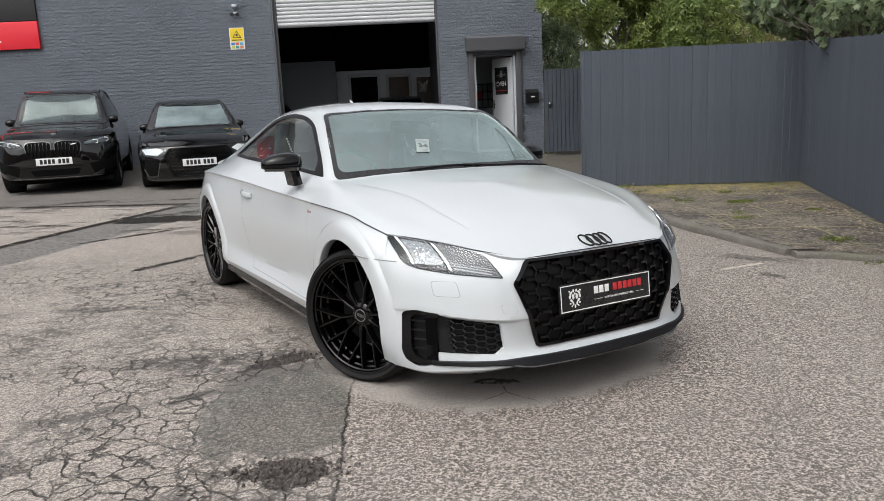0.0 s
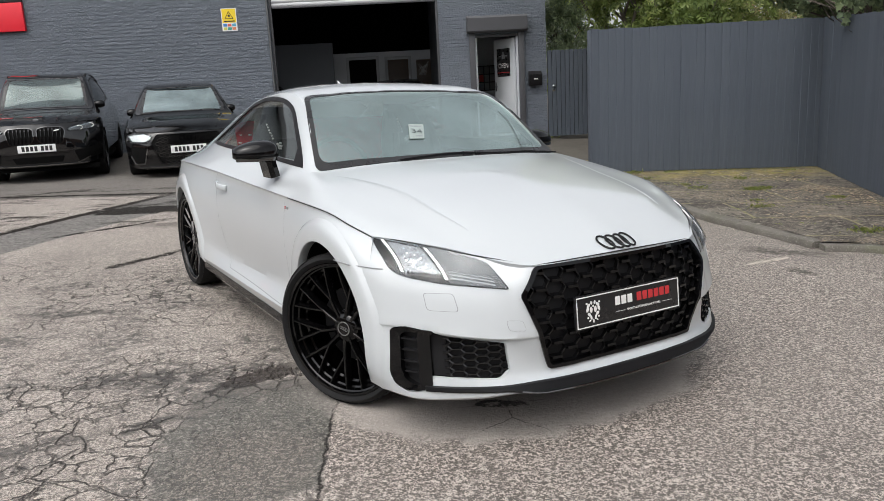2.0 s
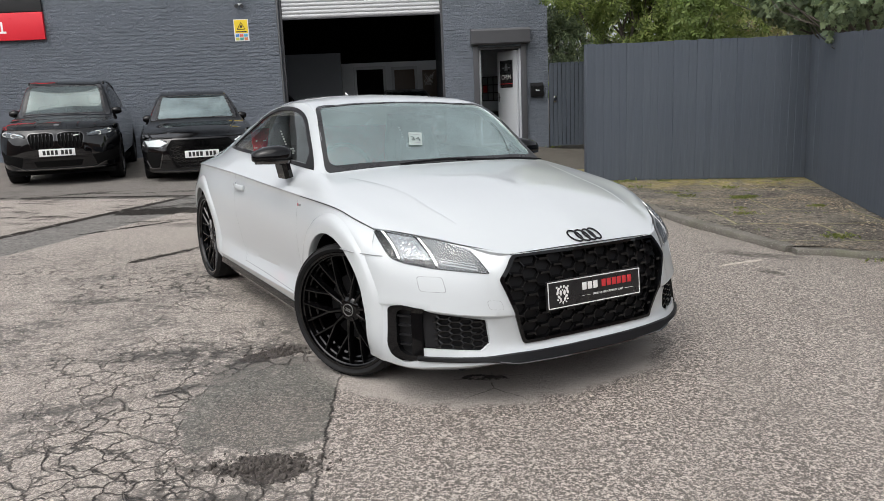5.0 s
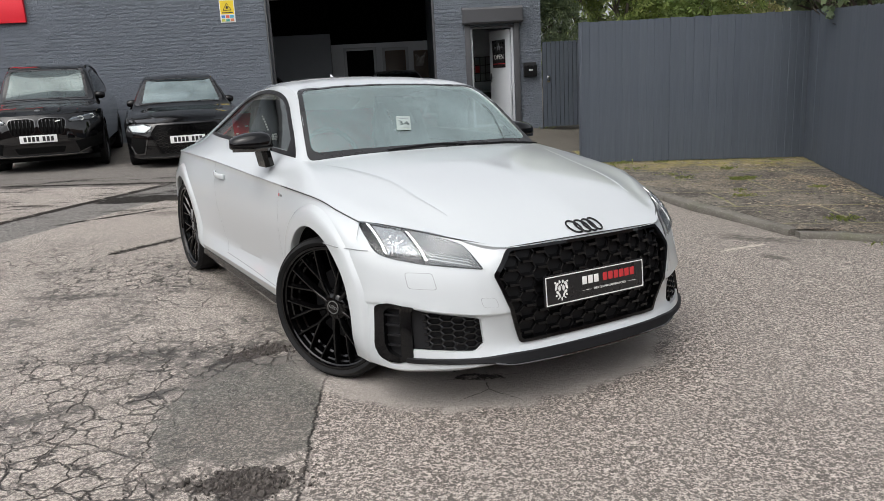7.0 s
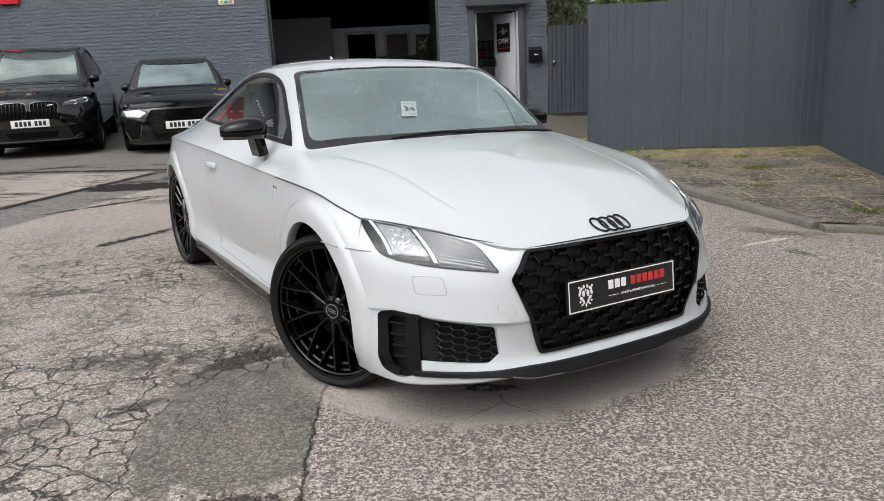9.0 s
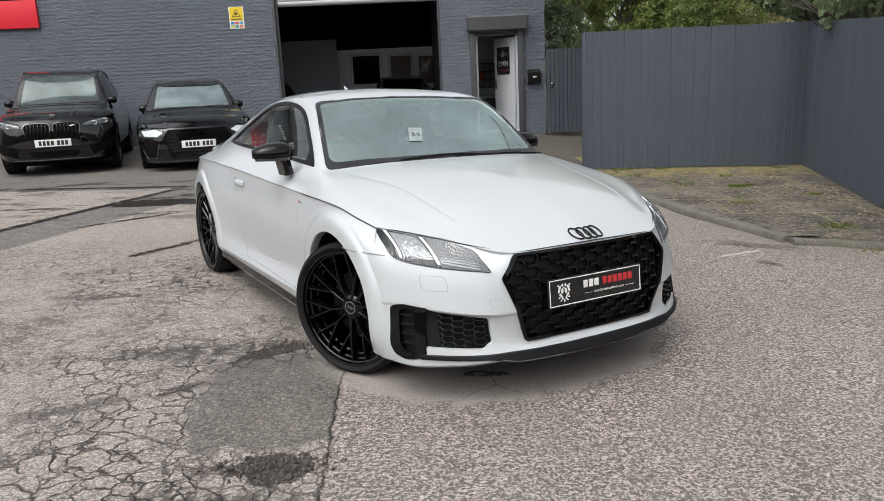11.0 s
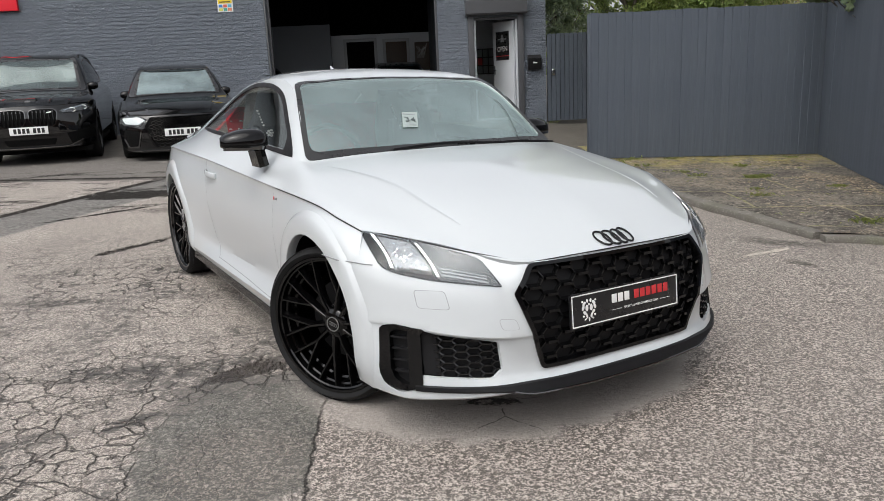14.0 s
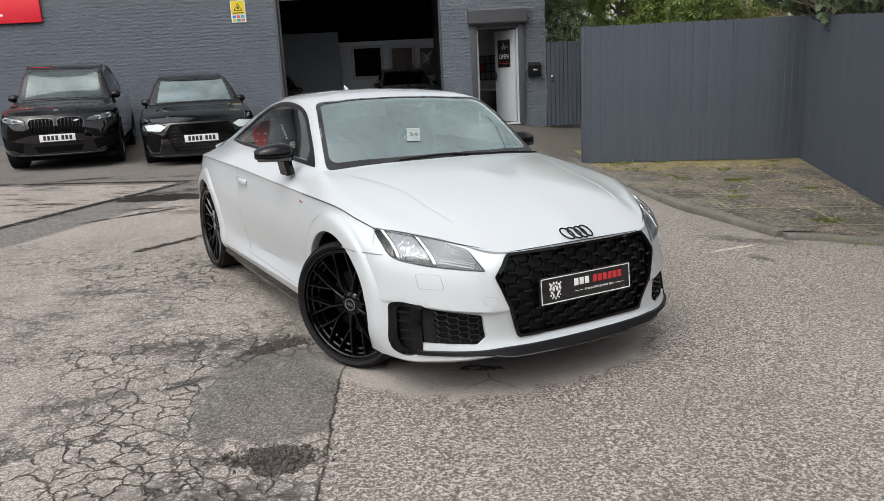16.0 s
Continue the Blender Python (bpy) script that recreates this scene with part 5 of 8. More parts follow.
# wheel housings, floor and dark underside
bm = bmesh.new()
add_box(bm, (-3.0, -0.74, 0.15), (0.46, 0.74, 0.20), 0.01)
add_box(bm, (0.46, -0.60, 0.16), (0.66, 0.60, 0.20), 0.01)
part("underbody", bm, M_MATTEBLACK, coupe)
for cx in (0.0, -2.505):
    for s in (-1, 1):
        bm = bmesh.new()
        rows = []
        for a in np.linspace(-0.2, math.pi + 0.2, 22):
            r = ARCH_R + 0.006
            rows.append([(cx + r * math.cos(a), s * y, ARCH_Z + r * math.sin(a)) for y in (0.52, 0.86)])
        add_grid(bm, rows)
        bm.faces.new([bm.verts.new((cx + (ARCH_R + .006) * math.cos(a), s * 0.52, ARCH_Z + (ARCH_R + .006) * math.sin(a))) for a in np.linspace(-0.2, math.pi + 0.2, 22)])
        part("arch_liner", bm, M_MATTEBLACK, coupe)

# wheels: twin-spoke alloys
WR, TW, RIM = 0.327, 0.245, 0.288


def wheel_parts(parent, name, at, r_t, r_rim, width, arms, mats, detail=True, caps=True):
    """A wheel about the y axis, its face towards -y."""
    tyre_m, rim_m = mats
    bm = bmesh.new()
    hw = width / 2
    lip = [(-hw + 0.012, r_rim + 0.004), (-hw + 0.002, r_rim - 0.002), (-hw + 0.004, r_rim - 0.012), (-hw + 0.016, r_rim - 0.015), (-hw + 0.020, r_rim - 0.021), (-hw + 0.045, r_rim - 0.024), (-hw + 0.049, r_rim - 0.031), (-hw + 0.085, r_rim - 0.035), (-hw + 0.090, r_rim - 0.044), (hw - 0.02, r_rim - 0.05), (hw - 0.004, r_rim), (hw - 0.012, r_rim + 0.006)]
    turns = 64 if detail else 32
    add_grid(bm, [[(r * math.cos(a), y, r * math.sin(a)) for y, r in lip] for a in np.linspace(0, 2 * math.pi, turns + 1)[:-1]], close_u=True)
    face = -hw + 0.028
    # hub
    add_grid(bm, [[(r * math.cos(a), y, r * math.sin(a)) for y, r in ((face + 0.06, 0.070), (face + 0.018, 0.066), (face + 0.008, 0.056), (face + 0.004, 0.0335))] for a in np.linspace(0, 2 * math.pi, 33)[:-1]], close_u=True)
    hub_r = 0.056

    def arm(bm, a0, a1, ra, rb, wa, wb, ya, yb):
        pa, pb = Vector((ra * math.cos(a0), ya, ra * math.sin(a0))), Vector((rb * math.cos(a1), yb, rb * math.sin(a1)))
        d = (pb - pa).normalized()
        sd = d.cross(Vector((0, 1, 0))).normalized()
        ends = []
        for p, w in ((pa, wa), (pa.lerp(pb, 0.5) + Vector((0, -0.004, 0)), (wa + wb) / 2), (pb, wb)):
            ends.append([p + sd * w * x + Vector((0, y, 0)) for x, y in ((-1, 0.034), (-0.9, 0.008), (-0.35, 0.0), (0.35, 0.0), (0.9, 0.008), (1, 0.034))])
        add_grid(bm, ends, close_v=True)

    rim_bm, spoke_me = bm, {}
    w = part(name, rim_bm, rim_m, parent, "gloss black multi-spoke alloy wheel", at=at, angle=40)
    h = math.pi / arms
    for sgn in (-1, 1):
        bm = bmesh.new()
        arm(bm, sgn * 0.30, sgn * h * 0.42, hub_r * 0.85, 0.140, 0.0135, 0.0105, face + 0.006, face + 0.010)
        arm(bm, sgn * h * 0.42, sgn * h * 0.24, 0.132, r_rim - 0.010, 0.0100, 0.0082, face + 0.010, face - 0.008)
        arm(bm, sgn * h * 0.44, sgn * h * 0.80, 0.130, r_rim - 0.010, 0.0100, 0.0082, face + 0.010, face - 0.008)
        spoke_me[sgn] = mesh_of(bm, rim_m, "spoke", 40)
    for i in range(arms):
        for sgn in (-1, 1):
            sp = new("spoke", spoke_me[sgn])
            sp.parent, sp.matrix_basis = w, pose(0, 0, 0, 0, -360 * i / arms - 9.2, 0)
    bm = bmesh.new()
    tp = [(-hw + 0.012, r_rim - 0.004), (-hw - 0.004, r_rim + 0.008), (-hw - 0.008, r_rim + (r_t - r_rim) * .45), (-hw + 0.004, r_t - 0.012), (-hw + 0.022, r_t - 0.002), (-hw * 0.5, r_t - 0.003), (hw * 0.5, r_t - 0.003), (hw - 0.022, r_t - 0.002), (hw, r_t - 0.014), (hw + 0.004, r_rim + 0.02), (hw - 0.012, r_rim)]
    add_grid(bm, [[(r * math.cos(a), y, r * math.sin(a)) for y, r in tp] for a in np.linspace(0, 2 * math.pi, turns + 1)[:-1]], close_u=True)
    tyre = part("tyre", bm, tyre_m, w, "black low-profile tyre")
    if detail:
        bm = bmesh.new()
        for i in range(72):
            a = 2 * math.pi * i / 72
            m = pose(0, 0, 0, 0, -math.degrees(a), 0)
            for y0, y1, sk in ((-hw + 0.012, -hw + 0.06, 9), (hw - 0.06, hw - 0.012, -9)):
                add_box(bm, (r_t - 0.006, y0, -0.0125), (r_t - 0.0005, y1, 0.0125), 0, m @ pose(0, 0, 0, sk, 0, 0))
        for y in (-0.045, 0.0, 0.045):
            add_grid(bm, [[(r * math.cos(a), yy, r * math.sin(a)) for yy, r in ((y - 0.016, r_t - 0.006), (y - 0.015, r_t), (y + 0.015, r_t), (y + 0.016, r_t - 0.006))] for a in np.linspace(0, 2 * math.pi, 65)[:-1]], close_u=True)
        part("tread", bm, tyre_m, w)
    bm = bmesh.new()
    add_cyl(bm, (0, face + 0.085, 0), (0, face + 0.11, 0), 0.165, seg=40)
    add_cyl(bm, (0, face + 0.03, 0), (0, face + 0.085, 0), 0.075, seg=24)
    part("brake_disc", bm, M_SATINBLACK if detail else M_MATTEBLACK, w, "dull dark brake disc")
    if caps:
        bm = add_cyl(bmesh.new(), (0, face + 0.002, 0), (0, face + 0.02, 0), 0.0335, seg=32)
        part("hub_cap", bm, M_GLOSSBLACK, w, "black hub cap with a pale ring")
        bm = bmesh.new()
        rr = 0.029
        add_grid(bm, [[((rr + dr) * math.cos(a), face + 0.002 - dy, (rr + dr) * math.sin(a)) for dr, dy in ((-0.002, 0), (-0.002, 0.002), (0.002, 0.002), (0.002, 0))] for a in np.linspace(0, 2 * math.pi, 41)[:-1]], close_u=True)
        for x in (-0.0135, -0.0045, 0.0045, 0.0135):
            add_grid(bm, [[(x + (0.0066 + dr) * math.cos(a), face + 0.002 - dy, (0.0066 + dr) * math.sin(a)) for dr, dy in ((-0.0008, 0), (-0.0008, 0.0015), (0.0008, 0.0015), (0.0008, 0))] for a in np.linspace(0, 2 * math.pi, 17)[:-1]], close_u=True)
        part("cap_ring", bm, M_STEEL, w)
        for i in range(5):
            a = 2 * math.pi * i / 5 + 0.5
            c, s_ = 0.046 * math.cos(a), 0.046 * math.sin(a)
            part("wheel_bolt", add_cyl(bmesh.new(), (c, face + 0.002, s_), (c, face + 0.02, s_), 0.0065, seg=6), M_WHEEL, w)
    if detail:
        bm = bmesh.new()
        rows = []
        for a in np.linspace(0.75, 2.0, 10):
            rows.append([(r * math.cos(a), y, r * math.sin(a)) for r, y in ((0.100, face + 0.125), (0.100, face + 0.055), (0.175, face + 0.06), (0.178, face + 0.125))])
        vs = add_grid(bm, rows, close_v=True)
        bm.faces.new(vs[0]), bm.faces.new(vs[-1])
        part("brake_caliper", bm, M_SATINBLACK, w, "black brake caliper")
    return w


STEER = 28
mats_w = (M_RUBBER, M_WHEEL)
for cx, st in ((0.0, STEER), (-2.505, 0.0)):
    wheel_parts(coupe, "wheel", pose(cx, -0.764, WR + 0.002, 0, 17, st), WR, RIM, TW, 5, mats_w)
    wheel_parts(coupe, "wheel", pose(cx, 0.764, WR + 0.002, 0, 40, st + 180), WR, RIM, TW, 5, mats_w)


# grille: frame, backing, honeycomb bars
def on_front(a, b, back=0.0):
    p, n = meet(BUMP, "x", a, b, 1.4, -1)
    return Vector((p.x - back, a, b))


def inside(poly, a, b):
    c = False
    for i in range(len(poly)):
        (x1, y1), (x2, y2) = poly[i - 1], poly[i]
        if (y1 > b) != (y2 > b) and a < (x2 - x1) * (b - y1) / (y2 - y1) + x1:
            c = not c
    return c


def honeycomb(bm, poly, cw, ch, wire, depth, back, ledge=1.0, only=None):
    """Bars along the edges of wide six-sided cells within a polygon."""
    done = set()
    a0, a1 = min(p[0] for p in poly), max(p[0] for p in poly)
    b0, b1 = min(p[1] for p in poly), max(p[1] for p in poly)
    for j in range(-1, int((b1 - b0) / ch) + 2):
        for i in range(-1, int((a1 - a0) / (cw * 0.75)) + 2):
            cx, cy = a0 + i * cw * 0.75, b0 + (j + 0.5 * (i % 2)) * ch
            six = [(cx + x * cw / 2, cy + y * ch / 2) for x, y in ((-1, 0), (-.5, 1), (.5, 1), (1, 0), (.5, -1), (-.5, -1))]
            for q in range(6):
                p, r = six[q], six[(q + 1) % 6]
                key = tuple(sorted(((round(p[0], 3), round(p[1], 3)), (round(r[0], 3), round(r[1], 3)))))
                if key in done or not (inside(poly, *p) or inside(poly, *r)):
                    continue
                if not inside(poly, *p) or not inside(poly, *r):
                    # a bar that crosses the border ends on it
                    a_, b_ = (p, r) if inside(poly, *p) else (r, p)
                    lo_, hi_ = 0.0, 1.0
                    for _ in range(12):
                        md = (lo_ + hi_) / 2
                        c_ = (a_[0] + (b_[0] - a_[0]) * md, a_[1] + (b_[1] - a_[1]) * md)
                        lo_, hi_ = (md, hi_) if inside(poly, *c_) else (lo_, md)
                    if lo_ < 0.06:
                        continue
                    p, r = a_, (a_[0] + (b_[0] - a_[0]) * lo_, a_[1] + (b_[1] - a_[1]) * lo_)
                done.add(key)
                pa, pb = on_front(*p, back), on_front(*r, back)
                d = (pb - pa).normalized()
                up = Vector((1, 0, 0))
                sd = d.cross(up).normalized() * wire
                # level bars stand proud as bold ledges; the slanting ones are thin and ridged
                level = abs(p[1] - r[1]) < 1e-4
                if only is not None and level != only:
                    continue
                fat, fore = (ledge, up * ledge * .003) if level else (1.0, up * 0)
                sec = lambda c: [c - sd * 1.5 * fat - up * depth, c - sd * fat + fore, c + sd * fat + fore, c + sd * 1.5 * fat - up * depth]
                add_grid(bm, [sec(pa), sec(pb)], close_v=True)


grille = hug(BUMP, flat_ring(rounded(G_EDGE, .012), rounded([(a * .990, .487 + (b - .487) * .98) for a, b in GRILLE], .012)), "x", 1.4, -1, 0.009, 0.045, 0.03, "grille_surround", M_GLOSSBLACK, coupe, "gloss black grille frame")
bk = flat_poly(rounded(GRILLE, 0.02))
bk = laid(BUMP, bk, "x", 1.4, -1, -0.026, 0.006, 0.1)
part("grille_backing", bk, M_SATINBLACK, grille)
part("radiator", box((.62, -.54, .26), (.65, .54, .665), .004), M_MATTEBLACK, coupe, "black radiator behind the grille")
bm = bmesh.new()
honeycomb(bm, rounded(GRILLE, 0.012), 0.086, 0.058, 0.0017, 0.024, 0.010, 1.0, False)
tagged(part("grille_mesh", bm, M_MESH, grille, "black honeycomb mesh", angle=20), kind="stuff")
bm = bmesh.new()
honeycomb(bm, rounded(GRILLE, 0.012), 0.086, 0.058, 0.0017, 0.026, 0.006, 3.0, True)
tagged(part("grille_ledge", bm, M_GLOSSBLACK, grille, "gloss black ledges of the mesh", angle=20), kind="stuff")

# dealer plate, lettering left as plain shapes
pl = part("dealer_plate", box((0, -0.266, -0.062), (0.010, 0.266, 0.062), 0.003), M_PLATEBLK, coupe, "black show plate with a white border", at=pose(0.842, -0.010, 0.485, 0, -6, 0) @ Matrix.Diagonal((1, 1.03, 1.03, 1)))
bm = bmesh.new()
for a, b, c, d in ((-.260, .260, .0525, .0565), (-.260, .260, -.0565, -.0525), (-.260, -.256, -.0525, .0525), (.256, .260, -.0525, .0525)):
    add_box(bm, (0.010, a, c), (0.0112, b, d))
part("plate_border", bm, M_WHITEBAR, pl)
bm = bmesh.new()
for i in range(3):
    add_box(bm, (0.010, -0.074 + i * 0.031, 0.002), (0.0112, -0.050 + i * 0.031, 0.034), 0.0004)
part("white_lettering", bm, M_WHITEBAR, pl)
bm = bmesh.new()
for i in range(6):
    add_box(bm, (0.010, 0.036 + i * 0.030, 0.002), (0.0112, 0.059 + i * 0.030, 0.034), 0.0004)
part("red_lettering", bm, M_REDBAR, pl)
for a, b in ((-.075, -.027), (.170, .222)):
    part("rule_line", box((0.010, a, -0.023), (0.0112, b, -0.0217)), M_WHITEBAR, pl)
words("SPORTS & PERFORMANCE CARS", 0.0122, M_WHITEBAR, "small_lettering", pl, Matrix.Translation((0.0105, 0.072, -0.0225)) @ Matrix(((0, 0, 1, 0), (1, 0, 0, 0), (0, 1, 0, 0), (0, 0, 0, 1))), 0.0004)
# a crest of scrolls about a central shield
bm = bmesh.new()
for sg in (-1, 1):
    for cy_, cz_, ry_, rz_, turn_ in ((.010, .006, .007, .012, 0), (.022, .022, .010, .006, 40), (.027, .008, .006, .010, -25), (.020, -.010, .009, .006, -40), (.011, -.022, .005, .010, 20), (.030, .030, .005, .004, 0), (.008, .031, .005, .007, 10), (.026, -.022, .005, .004, 0), (.017, -.033, .006, .003, 30)):
        m_ = Matrix.Translation((0.0105, -0.182 + sg * cy_, cz_)) @ pose(0, 0, 0, sg * -turn_, 0, 0) @ Matrix.Diagonal((.0007, ry_, rz_, 1))
        bmesh.ops.create_icosphere(bm, subdivisions=2, radius=1, matrix=m_)
for cz_, rz_ in ((-.036, .008), (.018, .005)):
    bmesh.ops.create_icosphere(bm, subdivisions=2, radius=1, matrix=Matrix.Translation((0.0105, -0.182, cz_)) @ Matrix.Diagonal((.0007, .004, rz_, 1)))
part("crest", bm, M_WHITEBAR, pl)

# shut line along the front edge of the bonnet
edge = [tuple(q) for q in spline(B_TOP[:7], 6, {2: 1.0})]
edge = [(x, -y, z) for x, y, z in edge[:0:-1]] + edge
bm = bmesh.new()
sweep(bm, [(x + .0015, y, z + .005) for x, y, z in edge], [(0.002, -0.003), (0.002, 0.0005), (-0.002, 0.0005), (-0.002, -0.003)])
part("bonnet_front_gap", bm, M_BLACKBAR, coupe)

# raised crease along each side of the bonnet
for s in (-1, 1):
    bm = bmesh.new()
    pts = []
    for u, v in spline([(-.44, .70), (-.20, .615), (.05, .552), (.32, .535), (.50, .50)], 8):
        q, n = meet(BODY, "z", u, s * v, 1.6, -1)
        pts.append(q - n * (0.0003 + 0.0030 * max(0, (u - .15) / .35) ** 2 + 0.0030 * max(0, (-.2 - u) / .24) ** 2))
    sweep(bm, pts, [(0.016, -0.0007), (0.001, 0.0004), (-0.001, 0.0004), (-0.016, -0.0007)])
    part("bonnet_crease", bm, M_WHITE, body, angle=60)

# four linked rings on the bonnet nose
bm = bmesh.new()
for i in range(4):
    cy = -0.0565 + i * 0.0377
    path = []
    for a in np.linspace(0, 2 * math.pi, 33)[:-1]:
        q, n = meet(BODY, "x", cy + 0.0265 * math.cos(a), .709 + 0.0175 * math.sin(a), 1.4, -1)
        path.append(q + n * 0.004)
    prof = [(0.0042 * math.cos(2 * math.pi * t / 8), 0.0042 * math.sin(2 * math.pi * t / 8)) for t in range(8)]
    sweep(bm, path, prof, up=(0.9, 0.1, 0.5), close=True)
part("ring_emblem", bm, M_GLOSSBLACK, coupe, "gloss black linked-ring emblem")

# headlamps, corner vents, lower blade
for s in (-1, 1):
    lamp_o = [(s * a, b) for a, b in rounded(LAMP, 0.012)]
    cxy = np.mean(lamp_o, axis=0)
    lamp_i = [tuple(cxy + (np.array(p) - cxy) * 0.93) for p in lamp_o]
    lamp = hug(BUMP, flat_poly(lamp_o), "x", 1.4, -1, 0.0025, 0.004, 0.03, "headlamp", M_SATINBLACK, coupe, "clear headlamp with lit white light bars")
    zone = lambda poly, off, th, nm, m, lb="": hug(BUMP, flat_poly([(s * a, b) for a, b in poly]), "x", 1.4, -1, off, th, 0.025, nm, m, lamp, lb)
    zone([(.510, .598), (.545, .684), (.684, .727), (.672, .616)], 0.006, 0.003, "reflector", M_LAMPGREY, "grey inner reflector")
    zone([(.692, .640), (.704, .724), (.782, .740), (.784, .652)], 0.006, 0.003, "projector_bowl", M_BOWL, "metal projector bowl")
    zone([(.694, .632), (.694, .645), (.778, .655), (.780, .644)], 0.0075, 0.002, "bowl_shadow_line", M_GLOSSBLACK)
    zone([(.675, .628), (.688, .722), (.695, .724), (.683, .628)], 0.0085, 0.003, "light_bar", M_LED, "lit white light bar")
    zone([(.787, .650), (.788, .744), (.795, .746), (.794, .652)], 0.0085, 0.003, "light_bar", M_LED, "lit white light bar")
    for z0, w0 in ((.605, .005), (.6165, .0034), (.626, .0024)):
        zone([(.540, z0 + .001), (.540, z0 + .001 + w0), (.668, z0 + .026 + w0), (.668, z0 + .026)], 0.0085, 0.002, "indicator_strip", M_STRIP)
    for a, b, r0 in ((.752, .704, .019), (.722, .694, .011), (.738, .672, .008), (.764, .676, .007), (.708, .668, .007)):
        bm = bmesh.new()
        q, n = meet(BUMP, "x", s * a, b, 1.4, -1)
        add_cyl(bm, q + n * 0.003, q + n * 0.008, r0 * 1.25, r0, 18)
        pj = part("projector", bm, M_BOWL, lamp, "metal projector ring")
        dm = bmesh.new()
        bmesh.ops.create_uvsphere(dm, u_segments=14, v_segments=8, radius=r0 * .36, matrix=Matrix.Translation(q + n * 0.0055) @ n.to_track_quat("X", "Z").to_matrix().to_4x4() @ Matrix.Diagonal((.3, 1, 1, 1)))
        part("projector_lens", dm, M_LED if r0 > .015 else M_CHROME, pj, "lit projector lens" if r0 > .015 else "")
    rnd = random.Random(6)
    bm = bmesh.new()
    for _ in range(150):
        a, b = rnd.uniform(.70, .780), rnd.uniform(.648, .734)
        q, n = meet(BUMP, "x", s * a, b, 1.4, -1)
        bmesh.ops.create_icosphere(bm, subdivisions=1, radius=rnd.uniform(.002, .0062), matrix=Matrix.Translation(q + n * .004) @ pose(0, 0, 0, rnd.uniform(0, 360), rnd.uniform(0, 360), 0) @ Matrix.Diagonal((.5, 1, 1.4, 1)))
    tagged(part("reflector_facet", bm, M_CHROME, lamp, "glittering reflector facets", angle=5), kind="stuff")
    # glints in the reflector, made as small facets that glow by themselves
    for _ in range(12):
        a, b = rnd.gauss(.742, .018), rnd.gauss(.678, .014)
        q, n = meet(BUMP, "x", s * a, b, 1.4, -1)
        dm = bmesh.new()
        bmesh.ops.create_icosphere(dm, subdivisions=1, radius=rnd.uniform(.0025, .0055), matrix=Matrix.Translation(q + n * .0065) @ Matrix.Diagonal((.6, 1, 1.2, 1)))
        part("glint_facet", dm, M_LED, lamp, "glowing facet standing in for a glint in the reflector")
    ln = hug(BUMP, flat_poly(lamp_o), "x", 1.4, -1, 0.014, 0.002, 0.03, "lens", M_LENS, lamp, "clear lens")
    ln.visible_shadow = False
    vent_o = [(s * a, b) for a, b in rounded(VENT, 0.012)]
    vent = part("corner_vent", laid(BUMP, flat_poly(vent_o), "x", 1.4, -1, -0.026, 0.004, 0.05), M_SATINBLACK, coupe, "black corner air intake")
    bm = bmesh.new()
    honeycomb(bm, [(s * a, b) for a, b in [(.515, .300), (.527, .398), (.712, .428), (.712, .282), (.552, .274)]], 0.052, 0.026, 0.0026, 0.012, 0.010)
    part("intake_mesh", bm, M_MESH, vent, "black honeycomb mesh", angle=20)
    on = lambda poly, off, th, nm, m, lb="": hug(BUMP, flat_poly([(s * a, b) for a, b in rounded(poly, 0.008)]), "x", 1.4, -1, off, th, 0.03, nm, m, vent, lb)
    on([(.778, .453), (.745, .450), (.756, .246), (.790, .246)], 0.004, 0.05, "vent_blade", M_GLOSSBLACK, "gloss black upright blade")
    on([(.722, .432), (.708, .430), (.706, .285), (.752, .284), (.748, .442)], -0.012, 0.03, "inner_pillar", M_SATINBLACK)
    on([(.778, .450), (.815, .461), (.846, .442), (.855, .290), (.842, .238), (.800, .222), (.762, .238), (.762, .252), (.80, .245), (.822, .262), (.830, .300), (.823, .425), (.805, .440), (.778, .436)], 0.004, 0.03, "vent_rim", M_GLOSSBLACK, "gloss black vent surround")
    for z in (.285, .325, .365, .405):
        on([(.782, z), (.824, z + .002), (.824, z + .009), (.782, z + .007)], -0.004, 0.02, "vent_fin", M_SATINBLACK)
    # small covers
    for poly, nm in (([(.674, .582), (.752, .582), (.750, .523), (.668, .521)], "washer_cover"), ([(.479, .485), (.528, .486), (.522, .450), (.468, .448)], "tow_cover")):
        p = [(s * a, b) for a, b in rounded(poly, 0.012)]
        hug(BUMP, flat_poly(p), "x", 1.4, -1, 0.0022, 0.006, 0.04, nm, M_WHITE, bumper)
        c = np.mean(p, axis=0)
        o = [tuple(c + (np.array(q) - c) * 1.05) for q in p]
        hug(BUMP, flat_ring(o, p), "x", 1.4, -1, 0.0006, 0.003, 0.05, "cover_gap", M_GREYBAR, bumper)

# lower lip: gloss black blade, white outer ends
rows = []
